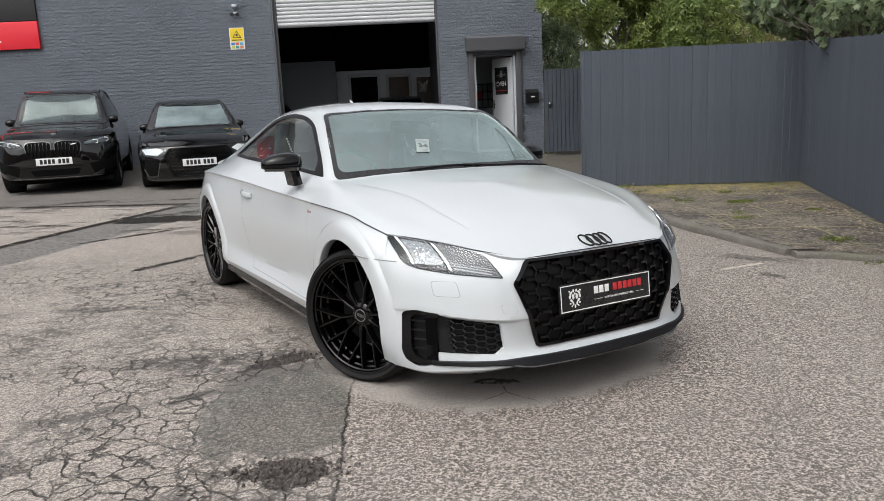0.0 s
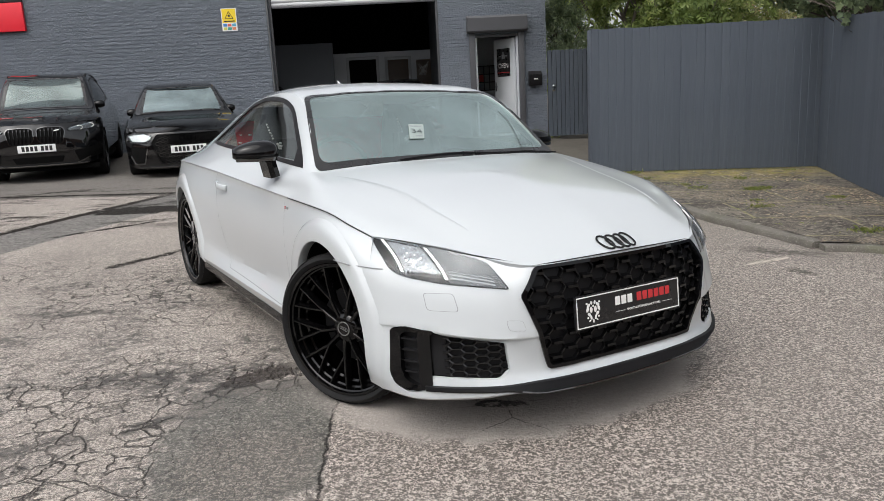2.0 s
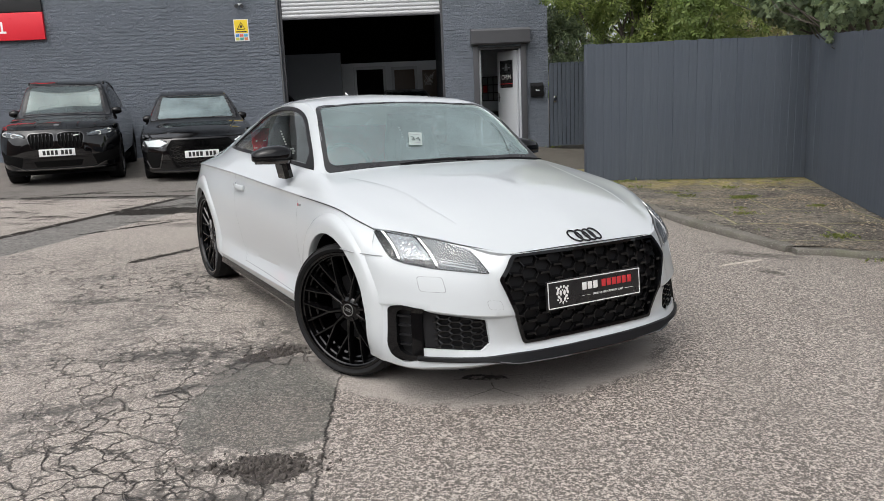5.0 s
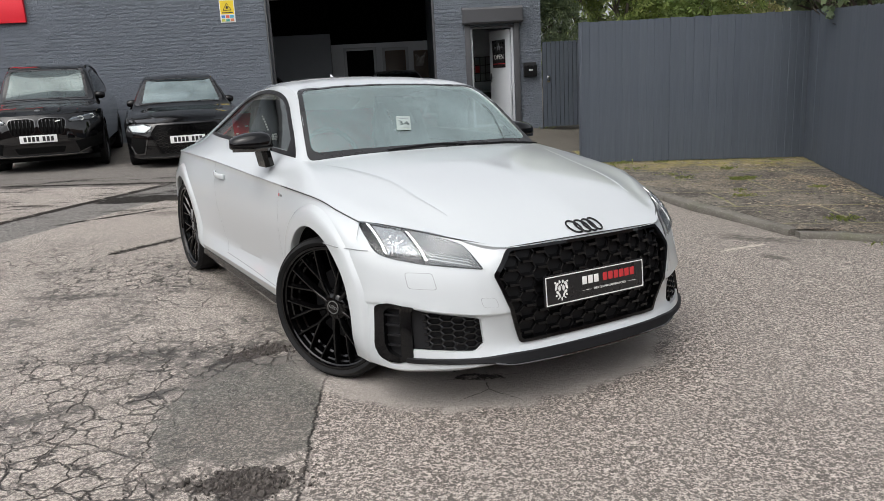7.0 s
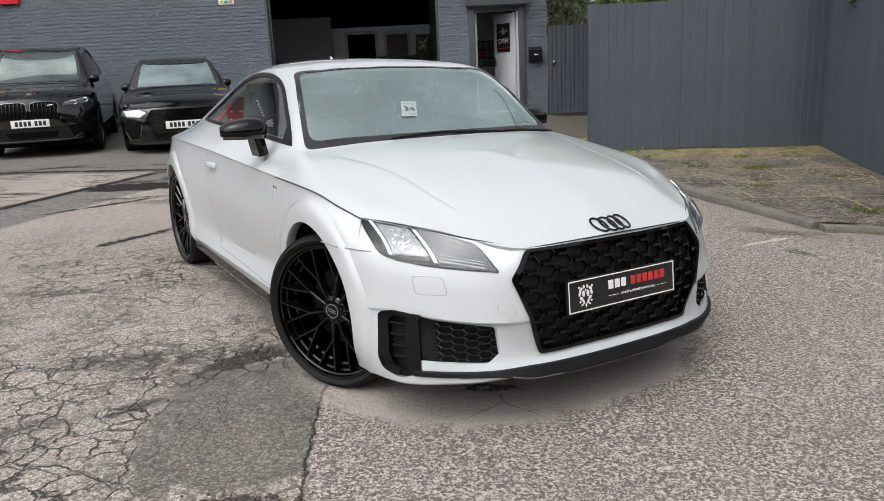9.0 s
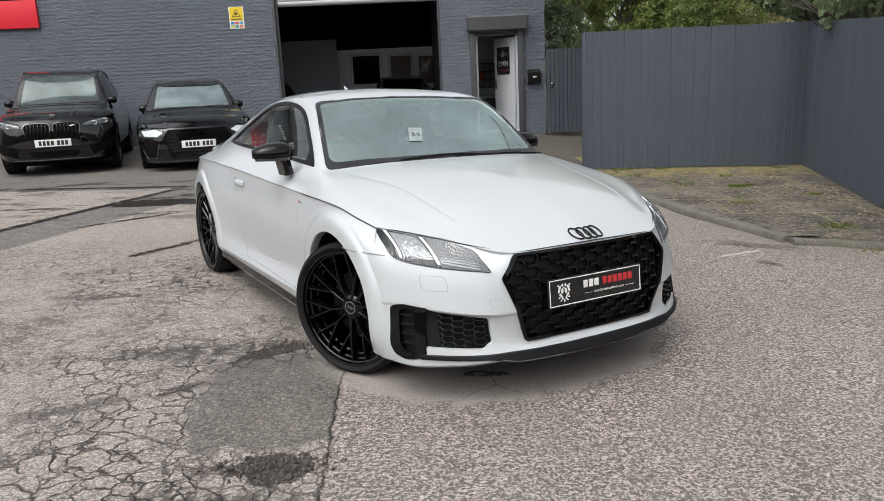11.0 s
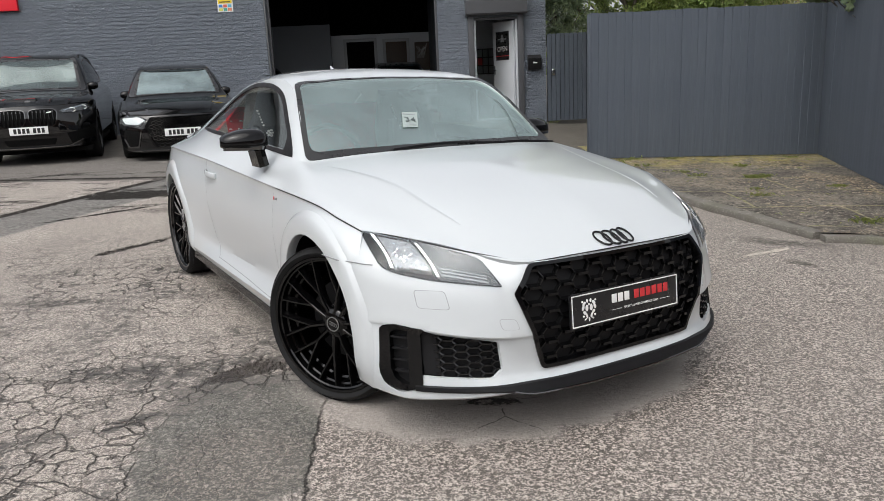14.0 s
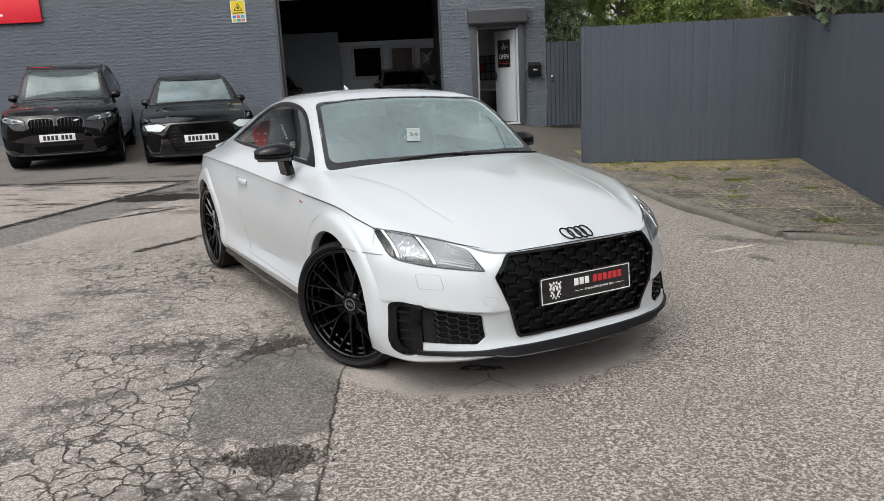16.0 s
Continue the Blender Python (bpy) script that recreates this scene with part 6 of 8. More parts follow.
for v in np.linspace(-0.775, 0.775, 67):
    f = smooth(0.0, 1.0, (0.56 - abs(v)) / 0.16)
    top, low = 0.246 + 0.006 * f, 0.229 - 0.019 * f
    pt, n1 = meet(BUMP, "x", v, top, 1.4, -1)
    pl_, n2 = meet(BUMP, "x", v, max(low, 0.228), 1.4, -1)
    o = Vector((n1.x, n1.y, 0)).normalized()
    a, b = pt + o * 0.003, Vector((pl_.x, pl_.y, low)) + o * 0.004
    rows.append([a - o * 0.03, a + Vector((0, 0, 0.002)), a + o * 0.010, b + o * (0.008 + 0.006 * f) + Vector((0, 0, 0.005)), b + o * (0.006 + 0.004 * f), b - o * 0.03])
bm = bmesh.new()
vs = add_grid(bm, rows, close_v=True)
bm.faces.new(vs[0]), bm.faces.new(vs[-1])
lip = part("lower_lip", bm, M_SATINBLACK, coupe, "black lower lip", angle=25)
part("lip_edge", tube([tuple(r[3]) for r in rows[12:-12]], 0.0042, 8), M_PIANO, lip, "polished lower edge")

# flat-faced flares round the wheel arches
def flare(cx, s, a0, a1):
    bm = bmesh.new()
    rows = []
    for a in np.linspace(a0, a1, 46):
        row = []
        fade = min(1.0, (a - a0) / 0.35 + 0.25, (a1 - a) / 0.3)
        for r, off in ((ARCH_R + .002, -.03), (ARCH_R - .001, .004), (ARCH_R + .003, .010), (ARCH_R + .040, .0125), (ARCH_R + .074, .0130), (ARCH_R + .082, .0095), (ARCH_R + .098, -.0015)):
            x, z = cx + r * math.cos(a), ARCH_Z + r * math.sin(a)
            h1, n1, _, d1 = BODY.ray_cast(Vector((x, s * 1.4, z)), Vector((0, -s, 0)))
            h2, n2, _, d2 = BUMP.ray_cast(Vector((x, s * 1.4, z)), Vector((0, -s, 0)))
            h = h2 if h2 is not None and x > .12 and z < .652 else h1
            if h is None:
                h = BODY.find_nearest(Vector((x, s * .9, z)))[0]
            row.append((x, h.y + s * (off * fade if off > 0 else off), z))
        rows.append(row)
    add_grid(bm, rows)
    return bm


for s in (-1, 1):
    part("arch_flare", flare(0.0, s, radians(-20), radians(196)), M_WHITE, body, angle=40)
    part("arch_flare", flare(-2.505, s, radians(-16), radians(196)), M_WHITE, body, angle=40)

# shut line between wing and bumper
for s in (-1, 1):
    bm, pts = bmesh.new(), []
    for u in np.linspace(.165, .425, 14):
        hit = None
        for tr in (BODY, BUMP):
            h, n, _, _ = tr.ray_cast(Vector((u, s * 1.4, .658)), Vector((0, -s, 0)))
            if h is not None and (hit is None or abs(h.y) > abs(hit.y)):
                hit = h
        if hit is not None:
            lift = .0132 if math.hypot(u, .658 - ARCH_Z) < ARCH_R + .08 else .001
            pts.append(hit + Vector((0, s * lift, 0)))
    sweep(bm, pts, [(0.003, -0.0015), (0.003, 0.0015), (-0.002, 0.0015), (-0.002, -0.0015)])
    part("wing_gap", bm, M_GREYBAR, body)

# door gaps, handles, sill, badge, mirrors, wipers, fin
for s in (-1, 1):
    gap = lambda poly, nm: hug(BODY, flat_poly(poly), "y", s * 1.4, -s, 0.0006, 0.002, 0.06, nm, M_GREYBAR, body)
    gap([(-.515, .850), (-.5162, .850), (-.4972, .60), (-.4672, .31), (-.466, .31), (-.496, .60)], "door_gap")
    gap([(-1.6905, .86), (-1.692, .86), (-1.70, .80), (-1.66, .60), (-1.60, .42), (-1.50, .31), (-1.498, .31), (-1.598, .42), (-1.658, .60), (-1.698, .80)], "door_gap")
    gap([(-.47, .31), (-.47, .3135), (-1.5, .3135), (-1.5, .31)], "door_gap")
    # clamshell bonnet line along the shoulder
    sh = spline(G_SHOULDER, 12)[:36]
    bm = bmesh.new()
    pts = []
    for q in sh:
        hit, n, _, _ = BODY.find_nearest(Vector((q[0], s * q[1], q[2] - 0.004)))
        n = n if n.z > 0 or n.y * s > 0 else -n
        pts.append(hit + n * 0.0004)
    sweep(bm, pts, [(0.0022, -0.002), (0.0022, 0.0012), (-0.0022, 0.0012), (-0.0022, -0.002)])
    part("bonnet_gap", bm, M_BLACKBAR, body)
    q, n = meet(BODY, "y", -1.58, .79, s * 1.4, -s)
    bm = bmesh.new()
    path = [q + Vector((dx, s * (0.030 - 0.9 * (dx / 0.095) ** 2 * 0.028), dz)) for dx, dz in ((-.095, .004), (-.06, .003), (0, 0), (.06, -.004), (.095, -.007))]
    sweep(bm, [tuple(p) for p in path], [(0.007 * math.cos(t), 0.0165 * math.copysign(abs(math.sin(t)) ** .6, math.sin(t))) for t in np.linspace(0, 2 * math.pi, 15)[:-1]])
    part("door_handle", bm, M_WHITE, body, "white door handle")
    q, n = meet(BODY, "y", -.475, .785, s * 1.4, -s)
    bg = part("wing_badge", box((-.024, -.002, -.007), (-.014, .002, .007), .001), M_REDBAR, body, "small red and grey wing badge", at=Matrix.Translation(q + n * 0.002))
    part("badge_lettering", box((-.012, -.002, -.006), (.018, .002, .005), .001), M_GREYBAR, bg)
    # black side skirt under the sill
    rows = []
    for u in np.linspace(-0.44, -2.08, 24):
        q, n = meet(BODY, "y", u, .245, s * 1.4, -s)
        y = abs(q.y)
        rows.append([(u, s * (y - 0.03), .250), (u, s * (y + 0.002), .244), (u, s * (y + 0.008), .205), (u, s * (y - 0.01), .178), (u, s * (y - 0.10), .172)])
    bm = bmesh.new()
    add_grid(bm, rows)
    part("side_skirt", bm, M_GLOSSBLACK, coupe, "gloss black side skirt")
    # door mirror
    mir = bmesh.new()
    cen = Vector((-.765, .815, 1.0)) if s > 0 else Vector((-.765, -.912, 1.022))
    rows = []
    for t in np.linspace(0, 1, 15):
        y = -0.108 + 0.216 * t
        k_ = math.sin(math.pi * min(1, max(0, 0.03 + 0.94 * t))) ** 0.30
        h, dpt = 0.074 * k_ * (1 - 0.30 * t), 0.080 * k_
        ring_ = []
        for a in np.linspace(0, 2 * math.pi, 25)[:-1]:
            ca, sa = math.cos(a), math.sin(a)
            sq = lambda q, e: math.copysign(abs(q) ** e, q)
            ring_.append((dpt * sq(ca, .8) * (1.0 if ca > 0 else 0.8), s * y, h * sq(sa, .85) if sa > 0 else 0.040 * k_ * sq(sa, .55)))
        rows.append(ring_)
    vs = add_grid(mir, rows, close_v=True)
    mir.faces.new(vs[0]), mir.faces.new(vs[-1])
    mo = part("door_mirror", mir, M_GLOSSBLACK, coupe, "gloss black door mirror", at=Matrix.Translation(cen) @ pose(0, 0, 0, 0, 0, s * 12), angle=50)
    q, n = meet(BODY, "y", -.76, .93, s * 1.4, -s)
    bm = bmesh.new()
    base = [Vector((-.765, s * .850, .985)), Vector((-.765, s * .832, .905))]
    sweep(bm, [tuple(base[0]), tuple(base[0].lerp(base[1], .5)), tuple(base[1])], [(-.026, -.07), (-.024, .040), (0, .050), (.024, .040), (.026, -.07), (0, -.078)], up=(1, 0, 0))
    part("mirror_foot", bm, M_GLOSSBLACK, coupe)
    for nm, f, z0, z1, m_, lb in (("mirror_seam", .985, -.013, -.008, M_MATTEBLACK, ""), ("mirror_band", .93, -.033, -.017, M_PIANO, "polished lower band")):
        bm = bmesh.new()
        pts = []
        for t in np.linspace(.05, .95, 19):
            k_ = math.sin(math.pi * (0.03 + 0.94 * t)) ** 0.30
            pts.append((.080 * k_ * f + .0005, s * (-.108 + .216 * t), (z0 + z1) / 2))
        hh = (z1 - z0) / 2
        sweep(bm, pts, [(-.002, -hh), (.002, -hh), (.002, hh), (-.002, hh)])
        part(nm, bm, m_, mo, lb)
bm = bmesh.new()
for u0, v0, u1, v1 in ((-.452, .715, -.405, .33), (-.405, .36, -.415, -.30)):
    pa, pb = meet(BODY, "z", u0, v0, 1.6, -1), meet(BODY, "z", u1, v1, 1.6, -1)
    n = 9
    pts = []
    for i in range(n):
        t = i / (n - 1)
        q, nr = meet(BODY, "z", u0 + (u1 - u0) * t - 0.012 * math.sin(math.pi * t), v0 + (v1 - v0) * t, 1.6, -1)
        pts.append(q + nr * 0.012)
    sweep(bm, pts, [(-.004, -.008), (.004, -.008), (.003, .001), (-.003, .001)])
part("wiper", bm, M_SATINBLACK, coupe, "black wiper blades")
bm = bmesh.new()
q, nr = meet(BODY, "z", -1.75, 0, 1.6, -1)
add_grid(bm, [[(q.x + (0.05 - 0.06 * t) * math.cos(a) - 0.055 * t, 0.014 * (1 - 0.7 * t) * math.sin(a), q.z - 0.003 + 0.042 * t) for a in np.linspace(0, 2 * math.pi, 15)[:-1]] for t in (0, .25, .5, .75, .95)], close_v=True)
part("roof_fin", bm, M_WHITE, coupe, "white roof aerial fin")

# ---- inside the coupe ----
bm = bmesh.new()
rows = []
for u, z in ((-.44, .90), (-.60, .935), (-.78, .925), (-.90, .86), (-.92, .70), (-.86, .50)):
    rows.append([(u + 0.05 * (v / .68) ** 2 * -1, v, z - 0.035 * (v / .68) ** 4) for v in np.linspace(-.70, .70, 15)])
add_grid(bm, rows)
part("dashboard", bm, M_CARBON, coupe, "dark grey dashboard")
bm = bmesh.new()
path = [(-1.02 - 0.06 * math.sin(a), -.36 + .178 * math.cos(a), .885 + .172 * math.sin(a)) for a in np.linspace(0, 2 * math.pi, 33)[:-1]]
sweep(bm, path, [(0.014 * math.cos(t), 0.014 * math.sin(t)) for t in np.linspace(0, 2 * math.pi, 9)[:-1]], up=(1, 0, .3), close=True)
add_cyl(bm, (-1.02, -.36, .875), (-.92, -.36, .86), .065)
for a in (0.1, math.pi - 0.1, -math.pi / 2):
    add_cyl(bm, (-1.0, -.36, .875), (-1.02 - .05 * math.sin(a), -.36 + .17 * math.cos(a), .885 + .165 * math.sin(a)), .016, seg=8)
part("steering_wheel", bm, M_LEATHER, coupe, "black leather steering wheel")


def seat(v):
    st = part("seat", bmesh.new(), M_LEATHER, coupe, "dark sports seat")
    bm = bmesh.new()
    secs = []
    for t in np.linspace(0, 1, 9):
        z, u = .42 + .62 * t, -1.50 - .20 * t
        w = .19 * (1 - .30 * max(0, t - .55) / .45)
        secs.append([(u + .06 * math.cos(a) * (1.3 if math.cos(a) < 0 else 1) + (.05 if abs(math.sin(a)) > .8 else 0), v + w * math.sin(a), z) for a in np.linspace(0, 2 * math.pi, 19)[:-1]])
    vs = add_grid(bm, secs, close_v=True)
    bm.faces.new(vs[0]), bm.faces.new(vs[-1])
    part("backrest", bm, M_LEATHER, st)
    bm = box((-1.84, v - .13, 1.03), (-1.72, v + .13, 1.20), .05)
    part("headrest", bm, M_LEATHER, st)
    bm = box((-1.55, v - .25, .34), (-1.0, v + .25, .50), .06)
    part("cushion", bm, M_LEATHER, st)


for v in (-.45, .45):
    seat(v)
    # cloth cover drawn over the seat back, with white print and a black bolster
    secs = []
    for t in np.linspace(0, 1, 11):
        z, u = .55 + .68 * t, -1.60 - .21 * t
        w = .185 * (1 - .42 * max(0, t - .62) / .38)
        secs.append([(u + .085 * math.cos(a), v + w * math.sin(a), z) for a in np.linspace(0, 2 * math.pi, 21)[:-1]])
    bm = bmesh.new()
    vs = add_grid(bm, secs, close_v=True)
    bm.faces.new(vs[0]), bm.faces.new(vs[-1])
    cov = part("seat_cover", bm, M_GREYCLOTH, coupe, "dark grey seat cover with white print")
    bm = bmesh.new()
    for i in range(6):
        z = 1.13 - i * .017
        add_box(bm, (-1.668 + i * .003, v - .100 + i * .005, z - .005), (-1.652 + i * .003, v - .092 + i * .005, z + .004), .0015)
    for i in range(7):
        a_ = 2 * math.pi * i / 6
        r_ = .014 * (1 + .3 * (i % 2)) if i < 6 else 0
        bmesh.ops.create_icosphere(bm, subdivisions=2, radius=.0095, matrix=Matrix.Translation((-1.598, v - .050 + r_ * math.cos(a_), 1.0 + r_ * math.sin(a_))) @ Matrix.Diagonal((.4, 1, .75, 1)))
    part("white_print", bm, M_WHITEBAR, cov)
    bm = tube([tuple(q) for q in spline([(-1.50, v + .15, .60), (-1.56, v + .16, .85), (-1.64, v + .15, 1.05), (-1.72, v + .10, 1.2)], 6)], .035, 10)
    part("bolster", bm, M_LEATHER, cov)
bm = bmesh.new()
rows = []
for t in np.linspace(0, 1, 8):
    rows.append([(-2.06 - .10 * t + .012 * math.sin(9 * v + 4 * t), v, .74 + (.40 - .5 * max(0, abs(v) - .54)) * t) for v in np.linspace(-.60, .60, 25)])
add_grid(bm, rows)
cov = part("red_cover", bm, M_REDCLOTH, coupe, "red dealer cover over the rear seat with white print")
bm = bmesh.new()
rnd = random.Random(4)
for i in range(9):
    v, t = -.59 + .06 * (i % 3) + rnd.uniform(-.01, .01), .55 + .13 * (i // 3)
    add_box(bm, (-2.046 - .10 * t, v, .74 + .38 * t), (-2.040 - .10 * t, v + .012 + .008 * (i % 2), .748 + .38 * t))
part("white_print", bm, M_WHITEBAR, cov)
bm = box((-2.9, -.62, .22), (-.5, .62, .30), .01)
part("cabin_floor", bm, M_CARBON, coupe)
for s in (-1, 1):
    bm = bmesh.new()
    add_grid(bm, [[(u, s * (.78 - .07 * z), .28 + .64 * z) for z in np.linspace(0, 1, 5)] for u in np.linspace(-.5, -2.1, 9)])
    part("door_lining", bm, M_CARBON, coupe)
bm = bmesh.new()
rows = []
for x, y, w in ((-.905, .018, .014), (-.880, .035, .026), (-.855, .055, .030), (-.838, .070, .018)):
    q, n = meet(SCREEN, "z", x, y, 1.6, -1)
    q = q - n * .022
    rows.append([q + Vector((0, -w, 0)), q + Vector((0, -w, -.02)), q + Vector((0, w, -.02)), q + Vector((0, w, 0))])
vs = add_grid(bm, rows, close_v=True)
bm.faces.new(vs[0]), bm.faces.new(vs[-1])
im = part("inside_mirror", bm, M_MIRRORGREY, coupe, "grey rear-view mirror on its stalk")
q, n = meet(SCREEN, "z", -.820, .122, 1.6, -1)
part("mirror_housing", box((-.045, -.022, -.016), (.040, .022, .012), .008), M_MIRRORGREY, im, at=Matrix.Translation(q - n * .03) @ pose(0, 0, 0, 0, 22, -32))
# thin dark curved line lying on the windscreen
bm = bmesh.new()
pts = []
for u, v in spline([(-.748, .535), (-.678, .548), (-.596, .533), (-.503, .502), (-.452, .478)], 6):
    q, n = meet(SCREEN, "z", u, v, 1.6, -1)
    pts.append(tuple(q + n * .004))
part("screen_line", tube(pts, .0014, 5), M_SATINBLACK, ws, "thin dark curved line on the windscreen")
STICK = [(-.684,-.100),(-.678,-.013),(-.565,-.073),(-.570,-.158)]
stk = hug(SCREEN, flat_poly(STICK), "z", 1.6, -1, 0.0045, 0.002, 0.2, "price_sticker", M_PAPER, coupe, "white windscreen sticker numbered 34")
sc = [meet(SCREEN, "z", u, v, 1.6, -1) for u, v in STICK]
e_x, e_y = (sc[1][0] + sc[2][0] - sc[0][0] - sc[3][0]).normalized(), (sc[0][0] + sc[1][0] - sc[2][0] - sc[3][0]).normalized()
e_z = e_x.cross(e_y).normalized()
mid = sum((q for q, _ in sc), Vector()) / 4 + e_z * 0.0082 - e_y * 0.006
turn = Matrix((e_x, e_y, e_z)).transposed().to_4x4()
words("34", 0.062, M_SLATEINK, "number", stk, Matrix.Translation(mid) @ turn, 0.0004)
for lo, hi in (((-.036, .050, -.0003), (.036, .057, .0003)), ((-.012, -.047, -.0003), (.02, -.042, .0003))):
    part("small_print", box(lo, hi), M_GREYBAR, stk, at=Matrix.Translation(mid) @ turn)

# ---- parked black cars ----
SUV = dict(
    body=[
        [(.80, 0, .90), (.40, 0, 1.00), (-.28, 0, 1.10), (-.95, 0, 1.585), (-1.7, 0, 1.665), (-2.8, 0, 1.62), (-3.35, 0, 1.25), (-3.55, 0, .95)],
        [(.755, .40, .89), (.37, .42, .995), (-.30, .45, 1.09), (-.92, .42, 1.575), (-1.7, .44, 1.65), (-2.8, .42, 1.60), (-3.33, .45, 1.23), (-3.53, .45, .94)],
        [(.61, .70, .905), (.28, .75, .985), (-.38, .755, 1.07), (-.88, .655, 1.545), (-1.7, .645, 1.60), (-2.8, .60, 1.54), (-3.30, .68, 1.20), (-3.48, .70, .93)],
        [(.50, .80, .90), (.22, .85, .965), (-.42, .83, 1.05), (-.95, .82, 1.08), (-1.7, .83, 1.10), (-2.8, .81, 1.12), (-3.25, .78, 1.10), (-3.45, .76, .92)],
        [(.37, .885, .88), (.15, .925, .92), (-.42, .925, .95), (-.95, .925, .96), (-1.7, .925, .97), (-2.8, .93, 1.0), (-3.20, .87, .98), (-3.40, .82, .88)],
        [(.40, .92, .66), (.20, .945, .70), (-.42, .93, .68), (-1.0, .925, .68), (-1.7, .925, .68), (-2.8, .945, .72), (-3.20, .90, .70), (-3.40, .84, .70)],
        [(.42, .90, .36), (.20, .92, .36), (-.42, .91, .36), (-1.0, .90, .36), (-1.7, .90, .36), (-2.8, .92, .38), (-3.20, .88, .40), (-3.38, .82, .42)],
    ],
    nose=[
        [(.805, 0, .892), (.795, .20, .89), (.75, .42, .885), (.61, .69, .897), (.50, .79, .892), (.405, .905, .84)],
        [(.85, 0, .74), (.845, .20, .74), (.80, .48, .74), (.70, .70, .72), (.56, .83, .70), (.425, .925, .66)],
        [(.86, 0, .48), (.855, .20, .48), (.82, .48, .48), (.74, .70, .48), (.61, .83, .48), (.44, .92, .48)],
        [(.82, 0, .25), (.815, .20, .25), (.78, .48, .25), (.70, .70, .26), (.58, .82, .28), (.44, .90, .32)],
    ],
    ws=[(-.36, .70), (-.30, .36), (-.285, 0), (-.30, -.36), (-.36, -.70), (-.865, -.61), (-.91, -.32), (-.925, 0), (-.91, .32), (-.865, .61)],
    side=[(-.55, 1.10), (-.78, 1.33), (-1.0, 1.52), (-1.5, 1.575), (-2.4, 1.555), (-2.95, 1.44), (-3.05, 1.24), (-2.5, 1.15), (-1.4, 1.12)],
    wheels=(0.0, -2.864, .80, .368, .27), glass=M_GLASSV, arch=.405, mirror=(-.62, .875, 1.12), plate_z=.535, tail=-3.55)
SALOON = dict(
    body=[
        [(.86, 0, .705), (.42, 0, .84), (-.22, 0, .955), (-1.0, 0, 1.355), (-1.7, 0, 1.425), (-2.4, 0, 1.36), (-3.05, 0, 1.10), (-3.42, 0, 1.02)],
        [(.80, .42, .70), (.40, .42, .83), (-.24, .43, .948), (-.97, .40, 1.345), (-1.7, .41, 1.41), (-2.4, .40, 1.345), (-3.03, .42, 1.08), (-3.40, .44, 1.01)],
        [(.66, .68, .705), (.34, .72, .80), (-.33, .74, .93), (-.93, .60, 1.315), (-1.7, .575, 1.36), (-2.4, .56, 1.29), (-3.0, .64, 1.05), (-3.35, .66, .99)],
        [(.54, .77, .705), (.26, .81, .79), (-.36, .79, .915), (-.95, .775, .94), (-1.7, .78, .955), (-2.4, .77, .97), (-2.95, .75, 1.0), (-3.30, .73, .95)],
        [(.42, .85, .70), (.20, .89, .76), (-.36, .895, .83), (-.95, .89, .84), (-1.7, .89, .85), (-2.5, .905, .87), (-2.95, .88, .90), (-3.28, .80, .88)],
        [(.44, .90, .56), (.22, .925, .62), (-.36, .905, .60), (-1.0, .895, .60), (-1.7, .895, .60), (-2.5, .925, .64), (-2.95, .90, .64), (-3.28, .82, .64)],
        [(.46, .88, .27), (.22, .90, .27), (-.36, .895, .27), (-1.0, .885, .27), (-1.7, .885, .27), (-2.5, .90, .29), (-2.95, .87, .32), (-3.26, .80, .36)],
    ],
    nose=[
        [(.862, 0, .698), (.85, .20, .697), (.795, .42, .692), (.66, .67, .697), (.54, .76, .697), (.452, .87, .66)],
        [(.89, 0, .58), (.885, .20, .58), (.84, .48, .58), (.74, .68, .58), (.60, .80, .58), (.47, .905, .54)],
        [(.90, 0, .40), (.895, .20, .40), (.86, .48, .40), (.77, .68, .40), (.64, .81, .40), (.48, .90, .40)],
        [(.88, 0, .15), (.875, .20, .15), (.84, .48, .15), (.75, .68, .155), (.62, .80, .17), (.48, .88, .22)],
    ],
    ws=[(-.31, .68), (-.25, .36), (-.235, 0), (-.25, -.36), (-.31, -.68), (-.915, -.555), (-.96, -.30), (-.975, 0), (-.96, .30), (-.915, .555)],
    side=[(-.50, .945), (-.74, 1.13), (-.98, 1.285), (-1.5, 1.335), (-2.2, 1.30), (-2.65, 1.16), (-2.85, 1.02), (-2.3, .985), (-1.3, .965)],
    wheels=(0.0, -2.63, .78, .338, .255), glass=M_GLASSP, arch=.37, mirror=(-.60, .805, .965), plate_z=.44, tail=-3.42)


def narrowed(d, f):
    """The same plan of a car with all widths scaled."""
    thin = lambda rows: [[(x, y * f, z) for x, y, z in g] for g in rows]
    ax = d["wheels"]
    return dict(d, body=thin(d["body"]), nose=thin(d["nose"]), ws=[(x, y * f) for x, y in d["ws"]], wheels=(ax[0], ax[1], ax[2] * f, *ax[3:]), mirror=(d["mirror"][0], d["mirror"][1] * f, d["mirror"][2]))


